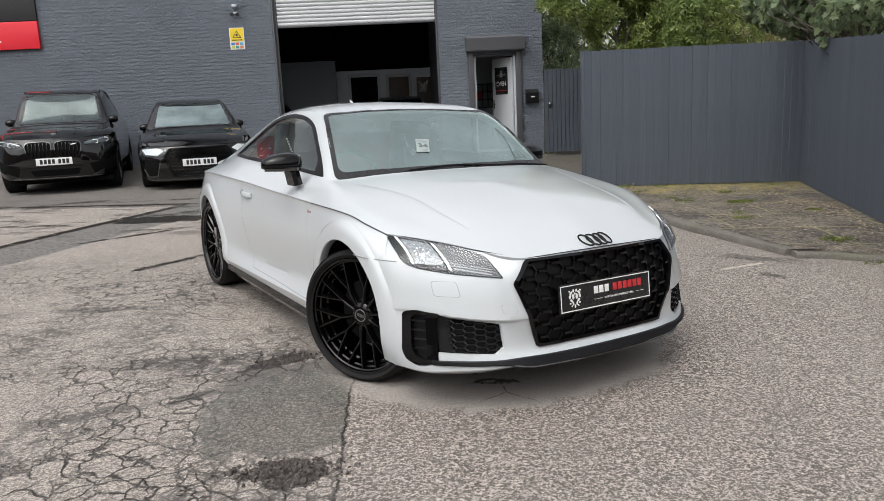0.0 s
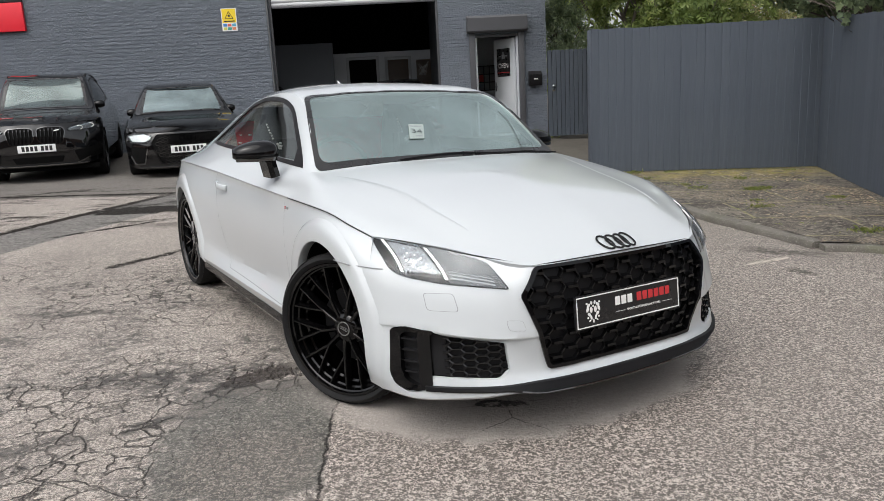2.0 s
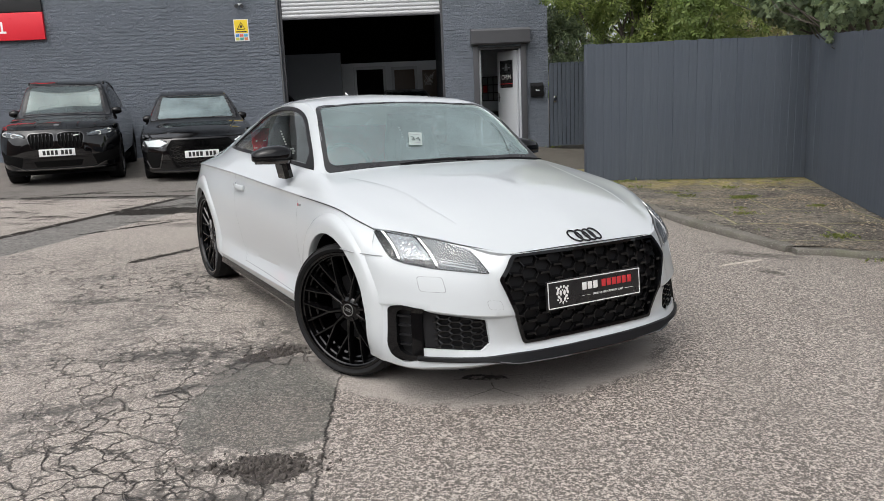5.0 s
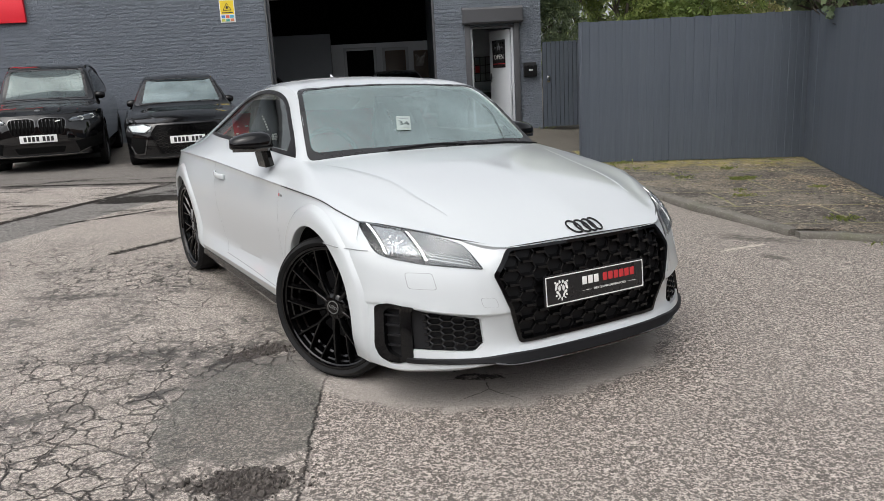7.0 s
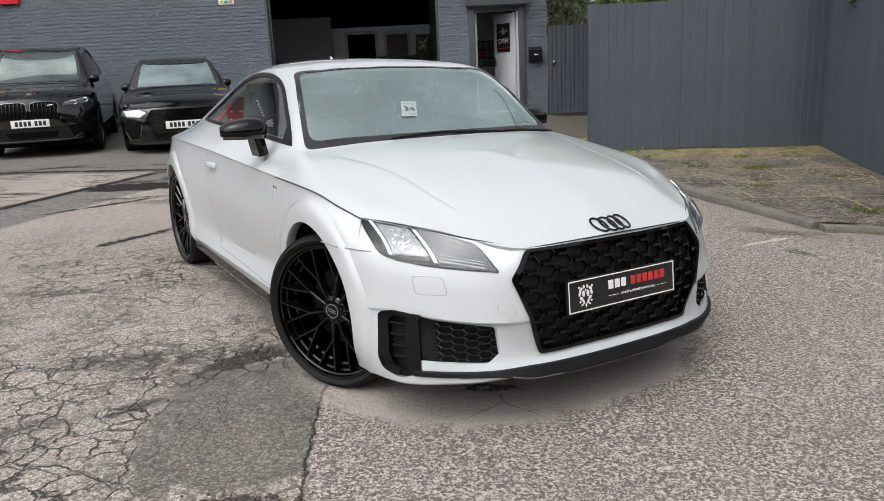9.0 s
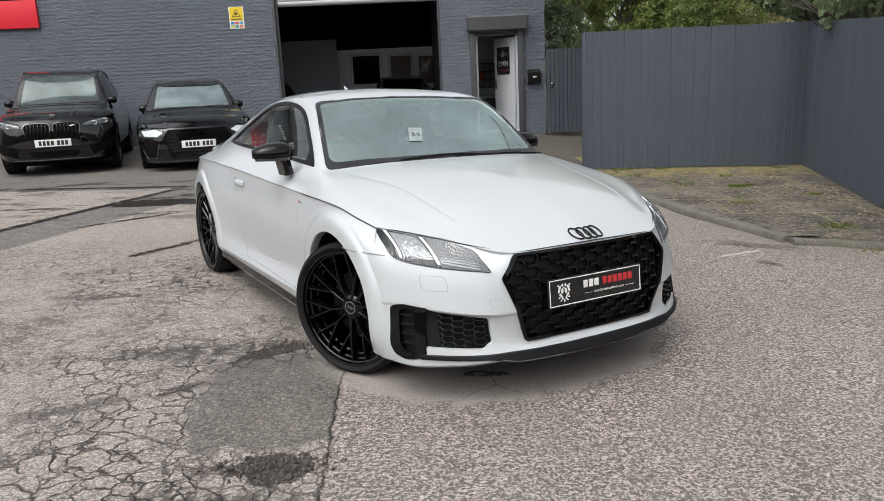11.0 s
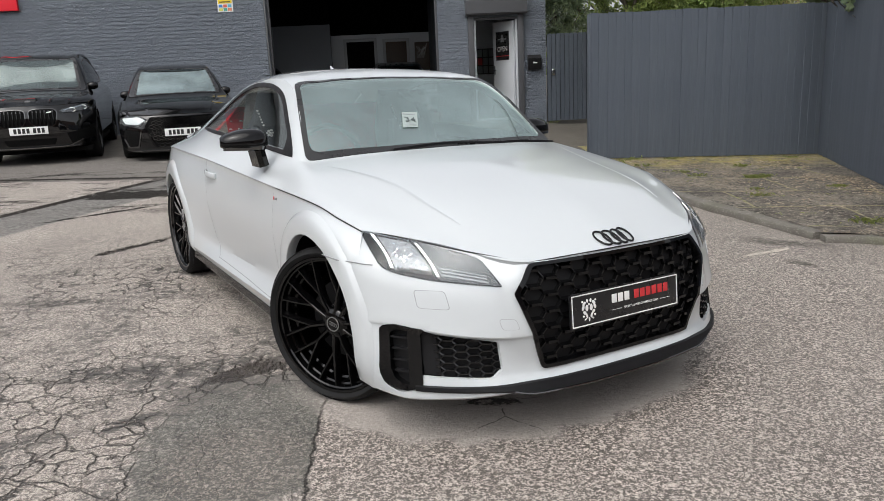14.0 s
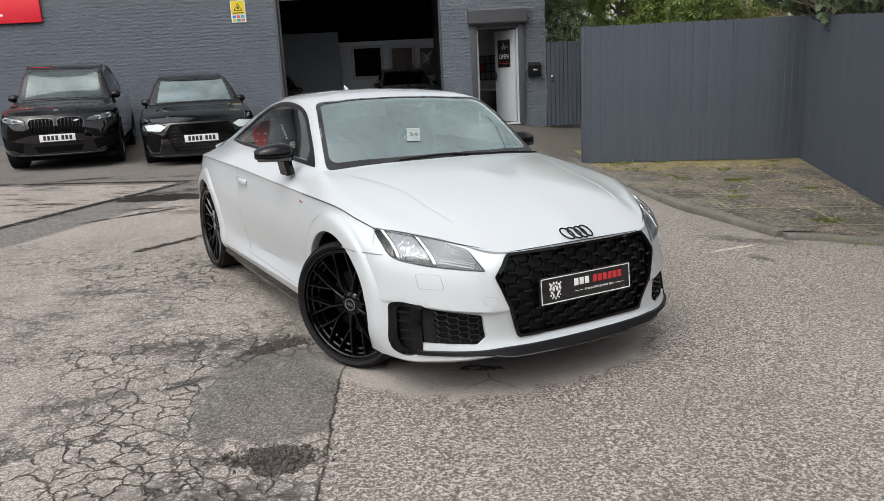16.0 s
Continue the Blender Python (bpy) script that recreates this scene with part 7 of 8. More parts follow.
def car_model(name, label, at, d, paint, front, group=""):
    car = thing(name, label, "car", at, group)
    bm = both_halves(net_surface(d["body"], 5, 6))
    surf = tree_of(bm)
    ws = rounded(d["ws"], 0.05)
    c = np.mean(ws, axis=0)
    ws_in = [tuple(c + (np.array(p) - c) * 0.93) for p in ws]
    sd = rounded(d["side"], 0.05)
    c = np.mean(sd, axis=0)
    sd_in = [tuple(c + (np.array(p) - c) * np.array([0.97, 0.92])) for p in sd]
    f_ax, r_ax, trk, wr, rim = d["wheels"]
    cut = [prism(ws_in, "z", 0.85, 1.9)]
    for s in (-1, 1):
        cut.append(prism(sd_in, "y", s * .45, s * 1.2))
        cut += [prism(ring(x, wr, d["arch"], 40), "y", s * .55, s * 1.2) for x in (f_ax, r_ax)]
    shell = part("body_shell", carved(bm, cut, 0.015), paint, car, angle=28)
    bm = both_halves(net_surface(d["nose"], 6, 6))
    nose = tree_of(bm)
    cut = [prism(ring(f_ax, wr, d["arch"], 40), "y", s * .55, s * 1.2) for s in (-1, 1)]
    part("front_bumper", carved(bm, cut, 0.012), paint, car, angle=28)
    w = part("windscreen", glazing(surf, ws, 2.0, 0.07), d["glass"], car, angle=30)
    w.visible_shadow = False
    part("windscreen_edge", laid(surf, flat_ring(ws, ws_in), "z", 2.0, -1, 0.004, 0.003, 0.12), M_FRIT, w)
    for s in (-1, 1):
        g = part("side_window", laid(surf, flat_poly(sd), "y", s * 1.4, -s, -0.003, 0.004, 0.15), M_GLASSD, car)
        g.visible_shadow = False
        part("window_trim", laid(surf, flat_ring(sd, sd_in), "y", s * 1.4, -s, 0.004, 0.006, 0.12), M_SATINBLACK, g)
        mx, my, mz = d["mirror"]
        bm = bmesh.new()
        rows = []
        for t in np.linspace(0, 1, 8):
            kk = math.sin(math.pi * (0.07 + 0.86 * t)) ** 0.45
            rows.append([(0.075 * kk * math.cos(a), s * (-0.10 + .17 * t), 0.066 * kk * math.sin(a)) for a in np.linspace(0, 2 * math.pi, 15)[:-1]])
        vs = add_grid(bm, rows, close_v=True)
        bm.faces.new(vs[0]), bm.faces.new(vs[-1])
        add_box(bm, (-.03, -s * .11 - .05, -.075), (.03, -s * .11 + .03, -.03), .01)
        part("door_mirror", bm, M_GLOSSBLACK, car, at=pose(mx, s * my, mz), angle=50)
        for x in (f_ax, r_ax):
            wheel_parts(car, "wheel", pose(x, s * trk, wr, 0, 9, 0 if s < 0 else 180), wr, rim, .24, 8, mats_w, False, False)
        for x in (f_ax, r_ax):
            bm = bmesh.new()
            r = d["arch"] + .006
            add_grid(bm, [[(x + r * math.cos(a), s * y, wr + r * math.sin(a)) for y in (.5, .86)] for a in np.linspace(-.2, math.pi + .2, 18)])
            part("arch_liner", bm, M_MATTEBLACK, car)
    part("underbody", box((d["tail"] + .3, -.80, .17), (.6, .80, .24), .01), M_MATTEBLACK, car)
    part("tail_panel", box((d["tail"] - .02, -.74, .30), (d["tail"] + .16, .74, .94), .05), paint, car)
    # cabin
    cz = d["mirror"][2]
    bm = bmesh.new()
    add_grid(bm, [[(u, v, z - .03 * (v / .66) ** 4) for v in np.linspace(-.66, .66, 9)] for u, z in ((-.36, cz - .09), (-.55, cz - .05), (-.75, cz - .07), (-.85, cz - .3))])
    part("dashboard", bm, M_CARBON, car)
    for v in (-.37, .37):
        bm = box((-1.65, v - .24, .5), (-1.45, v + .24, cz + .10), .07)
        add_box(bm, (-1.66, v - .12, cz + .12), (-1.56, v + .12, cz + .28), .04)
        part("seat", bm, M_LEATHER, car)
    bm = bmesh.new()
    pth = [(-.98 - .05 * math.sin(a), -.37 + .18 * math.cos(a), cz - .08 + .17 * math.sin(a)) for a in np.linspace(0, 2 * math.pi, 25)[:-1]]
    sweep(bm, pth, [(.014 * math.cos(t), .014 * math.sin(t)) for t in np.linspace(0, 2 * math.pi, 7)[:-1]], up=(1, 0, .3), close=True)
    part("steering_wheel", bm, M_LEATHER, car)
    q, _ = meet(surf, "z", d["ws"][7][0] + .10, 0, 2.2, -1)
    part("inside_mirror", box((q.x - .03, -.11, q.z - .10), (q.x, .11, q.z - .035), .015), M_MATTEBLACK, car)
    lay = lambda poly, off, th, nm, m, par=car, lb="", st=0.05: part(nm, laid(nose, flat_poly(poly), "x", 1.6, -1, off, th, st), m, par, lb)
    pz = d["plate_z"]
    # number plate, its characters as plain bars
    q, _ = meet(nose, "x", 0, pz, 1.6, -1)
    pl = part("number_plate", box((0, -.26, -.056), (.01, .26, .056), .003), M_PLATE, car, "white number plate", at=pose(q.x + .012, 0, pz, 0, -4, 0))
    bar_me = mesh_of(box((.010, 0, -.036), (.0112, .040, .036)), M_BLACKBAR, "plate_bar")
    for i in range(7):
        b = new("plate_bar", bar_me)
        b.parent, b.matrix_basis = pl, pose(0, -.205 + i * .058 + (.03 if i > 3 else 0), 0)
    if front == "kidney":
        for s in (-1, 1):
            kid = rounded([(s * .03, .815), (s * .12, .838), (s * .36, .828), (s * .40, .78), (s * .36, .61), (s * .31, .585), (s * .10, .595), (s * .03, .66)], 0.04)
            g = lay(kid, 0.004, 0.01, "kidney_grille", M_MATTEBLACK, car, "black kidney grille")
            kc = np.mean(kid, axis=0)
            k_o = [tuple(kc + (np.array(p) - kc) * 1.07) for p in kid]
            part("grille_rim", laid(nose, flat_ring(k_o, kid), "x", 1.6, -1, 0.018, 0.02, 0.06), M_PIANO, g)
            for i in range(6):
                a = .075 + i * .053
                lay([(s * a, .60), (s * (a + .012), .60), (s * (a + .012), .825), (s * a, .825)], 0.014, 0.008, "grille_bar", M_GLOSSBLACK, g)
                lay([(s * a, .79), (s * (a + .012), .79), (s * (a + .012), .82), (s * a, .82)], 0.017, 0.004, "bar_tip", M_GREYMETAL, g)
            lamp = lay(rounded([(s * .43, .800), (s * .45, .762), (s * .72, .772), (s * .84, .815), (s * .835, .880), (s * .79, .893), (s * .50, .845)], .012), 0.003, 0.004, "headlamp", M_SATINBLACK, car, "clear headlamp with twin light rings", .04)
            lay([(s * .45, .798), (s * .46, .776), (s * .72, .786), (s * .82, .825), (s * .815, .868), (s * .78, .876), (s * .52, .833)], 0.006, 0.002, "reflector", M_LAMPGREY, lamp, "", .05)
            lay([(s * .47, .806), (s * .48, .798), (s * .80, .868), (s * .79, .878)], 0.008, 0.002, "lamp_brow", M_CHROME, lamp, "", .05)
            for a, b in ((.60, .805), (.74, .828)):
                q, n = meet(nose, "x", s * a, b, 1.6, -1)
                part("light_ring", tube([q + n * .008 + Vector((0, .048 * math.cos(t), .030 * math.sin(t))) for t in np.linspace(0, 2 * math.pi, 15)[:-1]], .007, 6, True), M_WHITEBAR, lamp)
            lay(rounded([(s * .432, .799), (s * .452, .764), (s * .72, .774), (s * .838, .816), (s * .833, .878), (s * .79, .891), (s * .50, .843)], .01), 0.012, 0.002, "lens", M_LENS, lamp, "", .05).visible_shadow = False
            lay([(s * .50, .47), (s * .83, .53), (s * .86, .38), (s * .55, .30)], 0.003, 0.004, "corner_intake", M_MATTEBLACK)
            lay([(s * .50, .285), (s * .70, .372), (s * .712, .362), (s * .51, .268)], 0.016, 0.02, "corner_blade", M_PIANO)
            lay([(s * .80, .54), (s * .86, .57), (s * .87, .44), (s * .82, .42)], 0.006, 0.006, "air_curtain", M_MATTEBLACK)
        lay(rounded([(-.36, .405), (.36, .405), (.32, .31), (-.32, .31)], .02), 0.003, 0.004, "lower_intake", M_MATTEBLACK)
        # pressed ridges on the bonnet and its front edge
        for s in (-1, 1):
            for ya, yb in ((.30, .40), (.56, .66)):
                pts = []
                for t in np.linspace(0, 1, 10):
                    q, n = meet(surf, "z", .66 - .90 * t, s * (ya + (yb - ya) * t), 2.2, -1)
                    pts.append(q - n * (.004 * (2 * t - 1) ** 4))
                bm = bmesh.new()
                sweep(bm, pts, [(.035, -.003), (.004, .009), (-.004, .009), (-.035, -.003)])
                part("bonnet_ridge", bm, paint, shell, angle=60)
        q, n = meet(surf, "x", 0, .885, 1.6, -1)
        part("bonnet_badge", add_cyl(bmesh.new(), q, q + n * .008, .04, seg=20), M_STEEL, car, "round silver badge")
        lay([(.26, .775), (.33, .785), (.33, .80), (.26, .79)], 0.022, 0.003, "grille_badge", M_WHITEBAR)
        for s in (-1, 1):
            p0 = [(u, s * .60, meet(surf, "z", u, s * .60, 2.2, -1)[0].z + h) for u, h in ((-1.05, -.01), (-1.15, .02), (-1.9, .025), (-2.6, .02), (-2.75, -.01))]
            part("roof_rail", tube([tuple(p) for p in spline(p0, 4)], .016, 8), M_GLOSSBLACK, car)
        bm = bmesh.new()
        sweep(bm, [meet(nose, "x", v, .285, 1.6, -1)[0] + Vector((.008, 0, -.012)) for v in np.linspace(-.70, .70, 29)], [(-.012, -.007), (.014, -.007), (.014, .007), (-.012, .007)])
        part("front_splitter", bm, M_PIANO, car)
    else:
        for s in (-1, 1):
            pts = []
            for t in np.linspace(0, 1, 10):
                q, n = meet(surf, "z", .70 - .85 * t, s * (.44 + .16 * t), 2.2, -1)
                pts.append(q - n * (.004 * (2 * t - 1) ** 4))
            bm = bmesh.new()
            sweep(bm, pts, [(.03, -.003), (.003, .007), (-.003, .007), (-.03, -.003)])
            part("bonnet_ridge", bm, paint, shell, angle=60)
        hexa = rounded([(-.44, .665), (.44, .665), (.53, .545), (.40, .235), (-.40, .235), (-.53, .545)], .03)
        g = lay(hexa, 0.003, 0.008, "front_grille", M_MATTEBLACK, car, "black honeycomb grille")
        hc = np.mean(hexa, axis=0)
        h_o = [tuple(hc + (np.array(p) - hc) * 1.05) for p in hexa]
        part("grille_rim", laid(nose, flat_ring(h_o, hexa), "x", 1.6, -1, 0.014, 0.016, 0.07), M_GLOSSBLACK, g)
        bm = bmesh.new()
        for j in range(8):
            for i in range(13):
                a, b = -.48 + i * .08 + (.04 if j % 2 else 0), .255 + j * .055
                if not (inside(hexa, a - .03, b) and inside(hexa, a + .03, b)):
                    continue
                q, n = meet(nose, "x", a, b, 1.6, -1)
                six = [q + n * .010 + Vector((0, .036 * math.cos(t), .026 * math.sin(t))) for t in np.linspace(0, 2 * math.pi, 7)[:-1]]
                sweep(bm, six, [(-.003, -.004), (.003, -.004), (.003, .004), (-.003, .004)], up=(1, 0, 0.01), close=True)
        part("grille_mesh", bm, M_PIANO, g)
        bm = bmesh.new()
        for i in range(4):
            q, n = meet(nose, "x", -.083 + i * .055, .608, 1.6, -1)
            sweep(bm, [q + n * .016 + Vector((0, .038 * math.cos(t), .038 * math.sin(t))) for t in np.linspace(0, 2 * math.pi, 21)[:-1]], [(-.004, -.004), (.004, -.004), (.004, .004), (-.004, .004)], up=(1, 0, .01), close=True)
        part("ring_emblem", bm, M_GLOSSBLACK, car)
        for s in (-1, 1):
            lamp = lay(rounded([(s * .47, .630), (s * .60, .535), (s * .82, .55), (s * .87, .645), (s * .83, .693), (s * .60, .688)], .012), 0.003, 0.004, "headlamp", M_SATINBLACK, car, "clear headlamp", .04)
            lay([(s * .52, .628), (s * .62, .565), (s * .80, .575), (s * .845, .65), (s * .62, .676)], 0.007, 0.002, "reflector", M_WHITEBAR, lamp, "", .04)
            lay(rounded([(s * .475, .630), (s * .60, .538), (s * .82, .553), (s * .867, .645), (s * .83, .691), (s * .60, .686)], .01), 0.012, 0.002, "lens", M_LENS, lamp, "", .05).visible_shadow = False
            lay(rounded([(s * .60, .47), (s * .82, .50), (s * .83, .36), (s * .78, .24), (s * .66, .25)], .02), 0.003, 0.004, "corner_intake", M_MATTEBLACK)
            ci = rounded([(s * .57, .50), (s * .85, .52), (s * .86, .35), (s * .80, .215), (s * .64, .225)], .02)
            cc = np.mean(ci, axis=0)
            part("intake_rim", laid(nose, flat_ring(ci, [tuple(cc + (np.array(p) - cc) * .86) for p in ci]), "x", 1.6, -1, 0.010, 0.014, 0.06), M_PIANO, car)
        bm = bmesh.new()
        sweep(bm, [meet(nose, "x", v, .19, 1.6, -1)[0] + Vector((.01, 0, -.012)) for v in np.linspace(-.74, .74, 31)], [(-.012, -.008), (.02, -.008), (.02, .008), (-.012, .008)])
        part("front_splitter", bm, M_PIANO, car)
    return car


def parked(px, py, yaw, reach):
    """A pose on the yard for a car whose plate is at px, py and that faces yaw degrees right of the camera's side."""
    a = radians(yaw)
    ax, ay = px - reach * math.sin(a), py + reach * math.cos(a)
    bx, by = ax - 2.7 * math.sin(a), ay + 2.7 * math.cos(a)
    za, zb = gz(ax, ay), gz(bx, by)
    return pose(ax, ay, za, 0, 0, yaw - 90) @ pose(0, 0, 0, 0, -math.degrees(math.atan2(za - zb, 2.7)), 0)


car_model("black_suv", "gloss black sport utility car with kidney grilles", parked(-5.62, 12.0, 15.5, .86), narrowed(SUV, .94), M_BLACKPAINT, "kidney")
car_model("black_saloon", "gloss black saloon with a wide honeycomb grille", parked(-3.38, 12.05, 17, .90), SALOON, M_BLACKPAINT, "hex")
M_SILVER = worn("silver_car_paint", (0.42, 0.43, 0.45), 0.3, 0.06, 6, 90, 0.0, 0.6, 0.8)
car_model("silver_saloon", "silver saloon standing inside the workshop", pose(0.05, 20.6, 0.33, 0, 0, -84), SALOON, M_SILVER, "hex")
car_model("dark_hatchback", "black car standing in the dark workshop", pose(-3.55, 20.0, 0.33, 0, 0, -75), SALOON, M_BLACKPAINT, "hex")

# ---- trees and weeds ----
def leaf_shape(kind, size):
    """Outline of a leaf in its own plane, x along it."""
    if kind == "maple":
        r = [1.0, .55, .80, .42, .62, .30]
        a = [0, .35, .75, 1.15, 1.75, 2.6]
        pts = [(size * q * math.cos(t), size * q * math.sin(t)) for q, t in zip(r, a)]
        return pts + [(x, -y) for x, y in pts[:0:-1]]
    w = .34 if kind == "ash" else .5
    return [(-size, 0), (-size * .3, size * w), (size * .35, size * w * .9), (size, 0), (size * .35, -size * w * .9), (-size * .3, -size * w)]


def crown(seed, blobs, count, size, kind, gap=0.55, droop=0.3):
    """Leaves strewn over the outer part of uneven blobs (x, y, z, rx, ry, rz), denser at the skin."""
    rnd = random.Random(seed)
    verts, faces = [], []
    total = sum(b[3] * b[4] * b[5] for b in blobs)
    for b in blobs:
        n = int(count * b[3] * b[4] * b[5] / total)
        made = 0
        while made < n:
            d = Vector((rnd.gauss(0, 1), rnd.gauss(0, 1), rnd.gauss(0, 1))).normalized()
            r = rnd.uniform(.55, 1.08) ** .6
            p = Vector((b[0] + d.x * r * b[3], b[1] + d.y * r * b[4], b[2] + d.z * r * b[5]))
            if noise.noise(p * 2.3 + Vector((seed, 0, 0))) + .35 * noise.noise(p * 6.0) < gap - .55:
                made += .25
                continue
            made += 1
            nn = (d + Vector((rnd.gauss(0, .6), rnd.gauss(0, .6), rnd.gauss(.35, .6)))).normalized()
            t = nn.orthogonal().normalized()
            t = (Matrix.Rotation(rnd.uniform(0, 6.28), 3, nn) @ t) + Vector((0, 0, -droop))
            t.normalize()
            sprig = [(0.0, 0.0, 1.0)]
            if kind == "ash":
                sprig = [(f * size * 1.15 * i, sd * size * .75, 1.0) for i in range(3) for sd in (-1, 1) for f in (1.0,)] + [(size * 3.4, 0, 1.1)]
            s2 = nn.cross(t).normalized()
            for ox, oy, sc in sprig:
                c = p + t * ox + s2 * oy + nn * rnd.uniform(-.2, .2) * size
                lx, ly = (t, s2) if oy == 0 else ((t * .6 + s2 * (1 if oy > 0 else -1)).normalized(), None)
                if ly is None:
                    ly = nn.cross(lx)
                k0 = len(verts)
                out = leaf_shape(kind, size * sc * rnd.uniform(.75, 1.15))
                fold = rnd.uniform(.05, .3)
                for x, y in out:
                    verts.append(c + lx * x + ly * y + nn * (abs(y) * fold - abs(x) * droop * .3))
                faces.append(tuple(range(k0, k0 + len(out))))
    return verts, faces


def leaf_mesh(name, vf, material):
    me = bpy.data.meshes.new(name)
    me.from_pydata([tuple(v) for v in vf[0]], [], vf[1])
    me.materials.append(material)
    return me


def limb(bm, p, q, r0, r1, wob, rnd, seg=7):
    p, q = Vector(p), Vector(q)
    pts = [p.lerp(q, t) + Vector((rnd.gauss(0, wob), rnd.gauss(0, wob), 0)) * (1 if 0 < t < 1 else 0) for t in np.linspace(0, 1, 6)]
    rows = []
    for i, c in enumerate(pts):
        t = (pts[min(i + 1, 5)] - pts[max(i - 1, 0)]).normalized()
        a = t.orthogonal().normalized()
        b = t.cross(a)
        r = r0 + (r1 - r0) * i / 5
        rows.append([c + (a * math.cos(w) + b * math.sin(w)) * r for w in np.linspace(0, 6.283, seg + 1)[:-1]])
    vs = add_grid(bm, rows, close_v=True)
    bm.faces.new(vs[-1])


def tree(name, label, root, blobs, count, size, kind, material, seed, girth=.11, gap=.5):
    rnd = random.Random(seed)
    x, y = root
    th = thing(name, label, "tree", pose(x, y, gz(x, y)))
    bm = bmesh.new()
    tops = [Vector((b[0] - x, b[1] - y, b[2] - gz(x, y))) for b in blobs]
    mid = sum(tops, Vector()) / len(tops)
    fork = Vector((mid.x * .3, mid.y * .3, min(t.z for t in tops) * .55))
    limb(bm, (0, 0, -.1), fork, girth, girth * .7, girth * .3, rnd)
    part("trunk", bm, M_BARK, th)
    for t in tops:
        bm = bmesh.new()
        limb(bm, fork, t, girth * .55, girth * .15, .08, rnd)
        for _ in range(5):
            e = t + Vector((rnd.gauss(0, .5), rnd.gauss(0, .5), rnd.gauss(.1, .4)))
            limb(bm, fork.lerp(t, rnd.uniform(.4, .95)), e, girth * .2, girth * .05, .05, rnd, 5)
        part("limb", bm, M_BARK, th)
    vf = crown(seed, [(b[0] - x, b[1] - y, b[2] - gz(x, y), *b[3:]) for b in blobs], count, size, kind, gap)
    c = new("crown", leaf_mesh("crown", vf, material))
    c.parent = th
    return th


tree("ash_tree", "leafy green ash tree rising behind the board fence", (4.6, 14.2), [(4.1, 13.8, 2.9, .75, .7, .7), (4.6, 14.0, 2.9, 1.2, 1.0, 1.2), (3.5, 13.9, 3.6, 1.0, .9, .9), (2.95, 14.6, 3.55, .5, .4, .55), (5.0, 14.4, 4.2, 1.5, 1.2, 1.2), (5.6, 13.6, 2.5, .9, .8, .9)], 7500, .046, "ash", M_LEAF1, 3)
tree("hawthorn_tree", "browning hawthorn tree behind the board fence", (7.6, 18.0), [(6.6, 17.5, 2.9, 1.3, 1.0, 1.2), (7.9, 18.0, 2.7, 1.3, 1.0, 1.1), (6.2, 18.2, 4.2, 1.4, 1.0, 1.1), (8.6, 18.6, 3.0, 1.2, 1.0, 1.0), (9.6, 18.9, 2.8, 1.1, .9, 1.0), (7.2, 16.6, 2.4, .9, .6, .7)], 13500, .045, "oval", M_LEAF2, 5, .11, .42)
tree("maple_tree", "dark green maple overhanging the fence corner", (7.4, 11.4), [(6.0, 11.4, 2.66, .8, .5, .42), (6.35, 10.7, 2.55, .7, .5, .50), (5.36, 9.42, 2.02, .13, .15, .17), (5.42, 9.35, 2.26, .34, .40, .20), (5.95, 9.9, 2.42, .42, .4, .36), (6.5, 11.5, 3.05, 1.0, .7, .6), (6.2, 9.2, 2.5, .55, .6, .45), (5.6, 8.9, 2.35, .30, .35, .26), (5.75, 10.9, 2.50, .5, .35, .36), (7.2, 12.2, 2.6, .9, .6, .8), (5.9, 10.3, 2.95, .6, .5, .35)], 10500, .088, "maple", M_LEAF3, 7, .09, .14)
tree("young_climber", "bright yellow-green sapling among darker leaves", (4.9, 12.6), [(4.75, 12.4, 2.5, .40, .3, .75), (4.95, 12.5, 3.1, .35, .3, .8)], 700, .05, "ash", M_LEAF4, 9, .04, .4)
tree("side_shrub", "dark green shrub rising behind the side gate", (3.8, 18.0), [(3.5, 17.8, 2.5, .5, .5, .6), (4.2, 18.2, 2.7, .7, .5, .8), (3.6, 18.0, 3.4, .8, .6, .8)], 1500, .05, "ash", M_LEAF3, 11, .05, .4)
tree("backdrop_tree", "distant green tree behind the yard", (12.0, 26.0), [(13.5, 26, 4.2, 2.4, 1.6, 2.2), (7.0, 25, 4.4, 2.2, 1.5, 2.6), (4.6, 24, 3.4, 1.8, 1.2, 2.4)], 5000, .10, "oval", M_LEAF1, 13, .2, .4)


def tuft(x, y, z, n, h, seed, verts, faces):
    """Thin blades of grass and small weeds about a place."""
    rnd = random.Random(seed)
    for _ in range(n):
        a, l = rnd.uniform(0, 6.28), h * rnd.uniform(.4, 1.1)
        d = Vector((math.cos(a), math.sin(a), 0))
        lean = rnd.uniform(.2, 1.3)
        s = Vector((-d.y, d.x, 0)) * h * rnd.uniform(.03, .06)
        o = Vector((x + rnd.gauss(0, h * 1.1), y + rnd.gauss(0, h * .8), z))
        m_, t_ = o + d * l * lean * .4 + Vector((0, 0, l * .5)), o + d * l * lean + Vector((0, 0, l * .6))
        k0 = len(verts)
        verts += [o - s * .4, o + s * .4, m_ + s, t_, m_ - s]
        faces.append((k0, k0 + 1, k0 + 2, k0 + 3, k0 + 4))


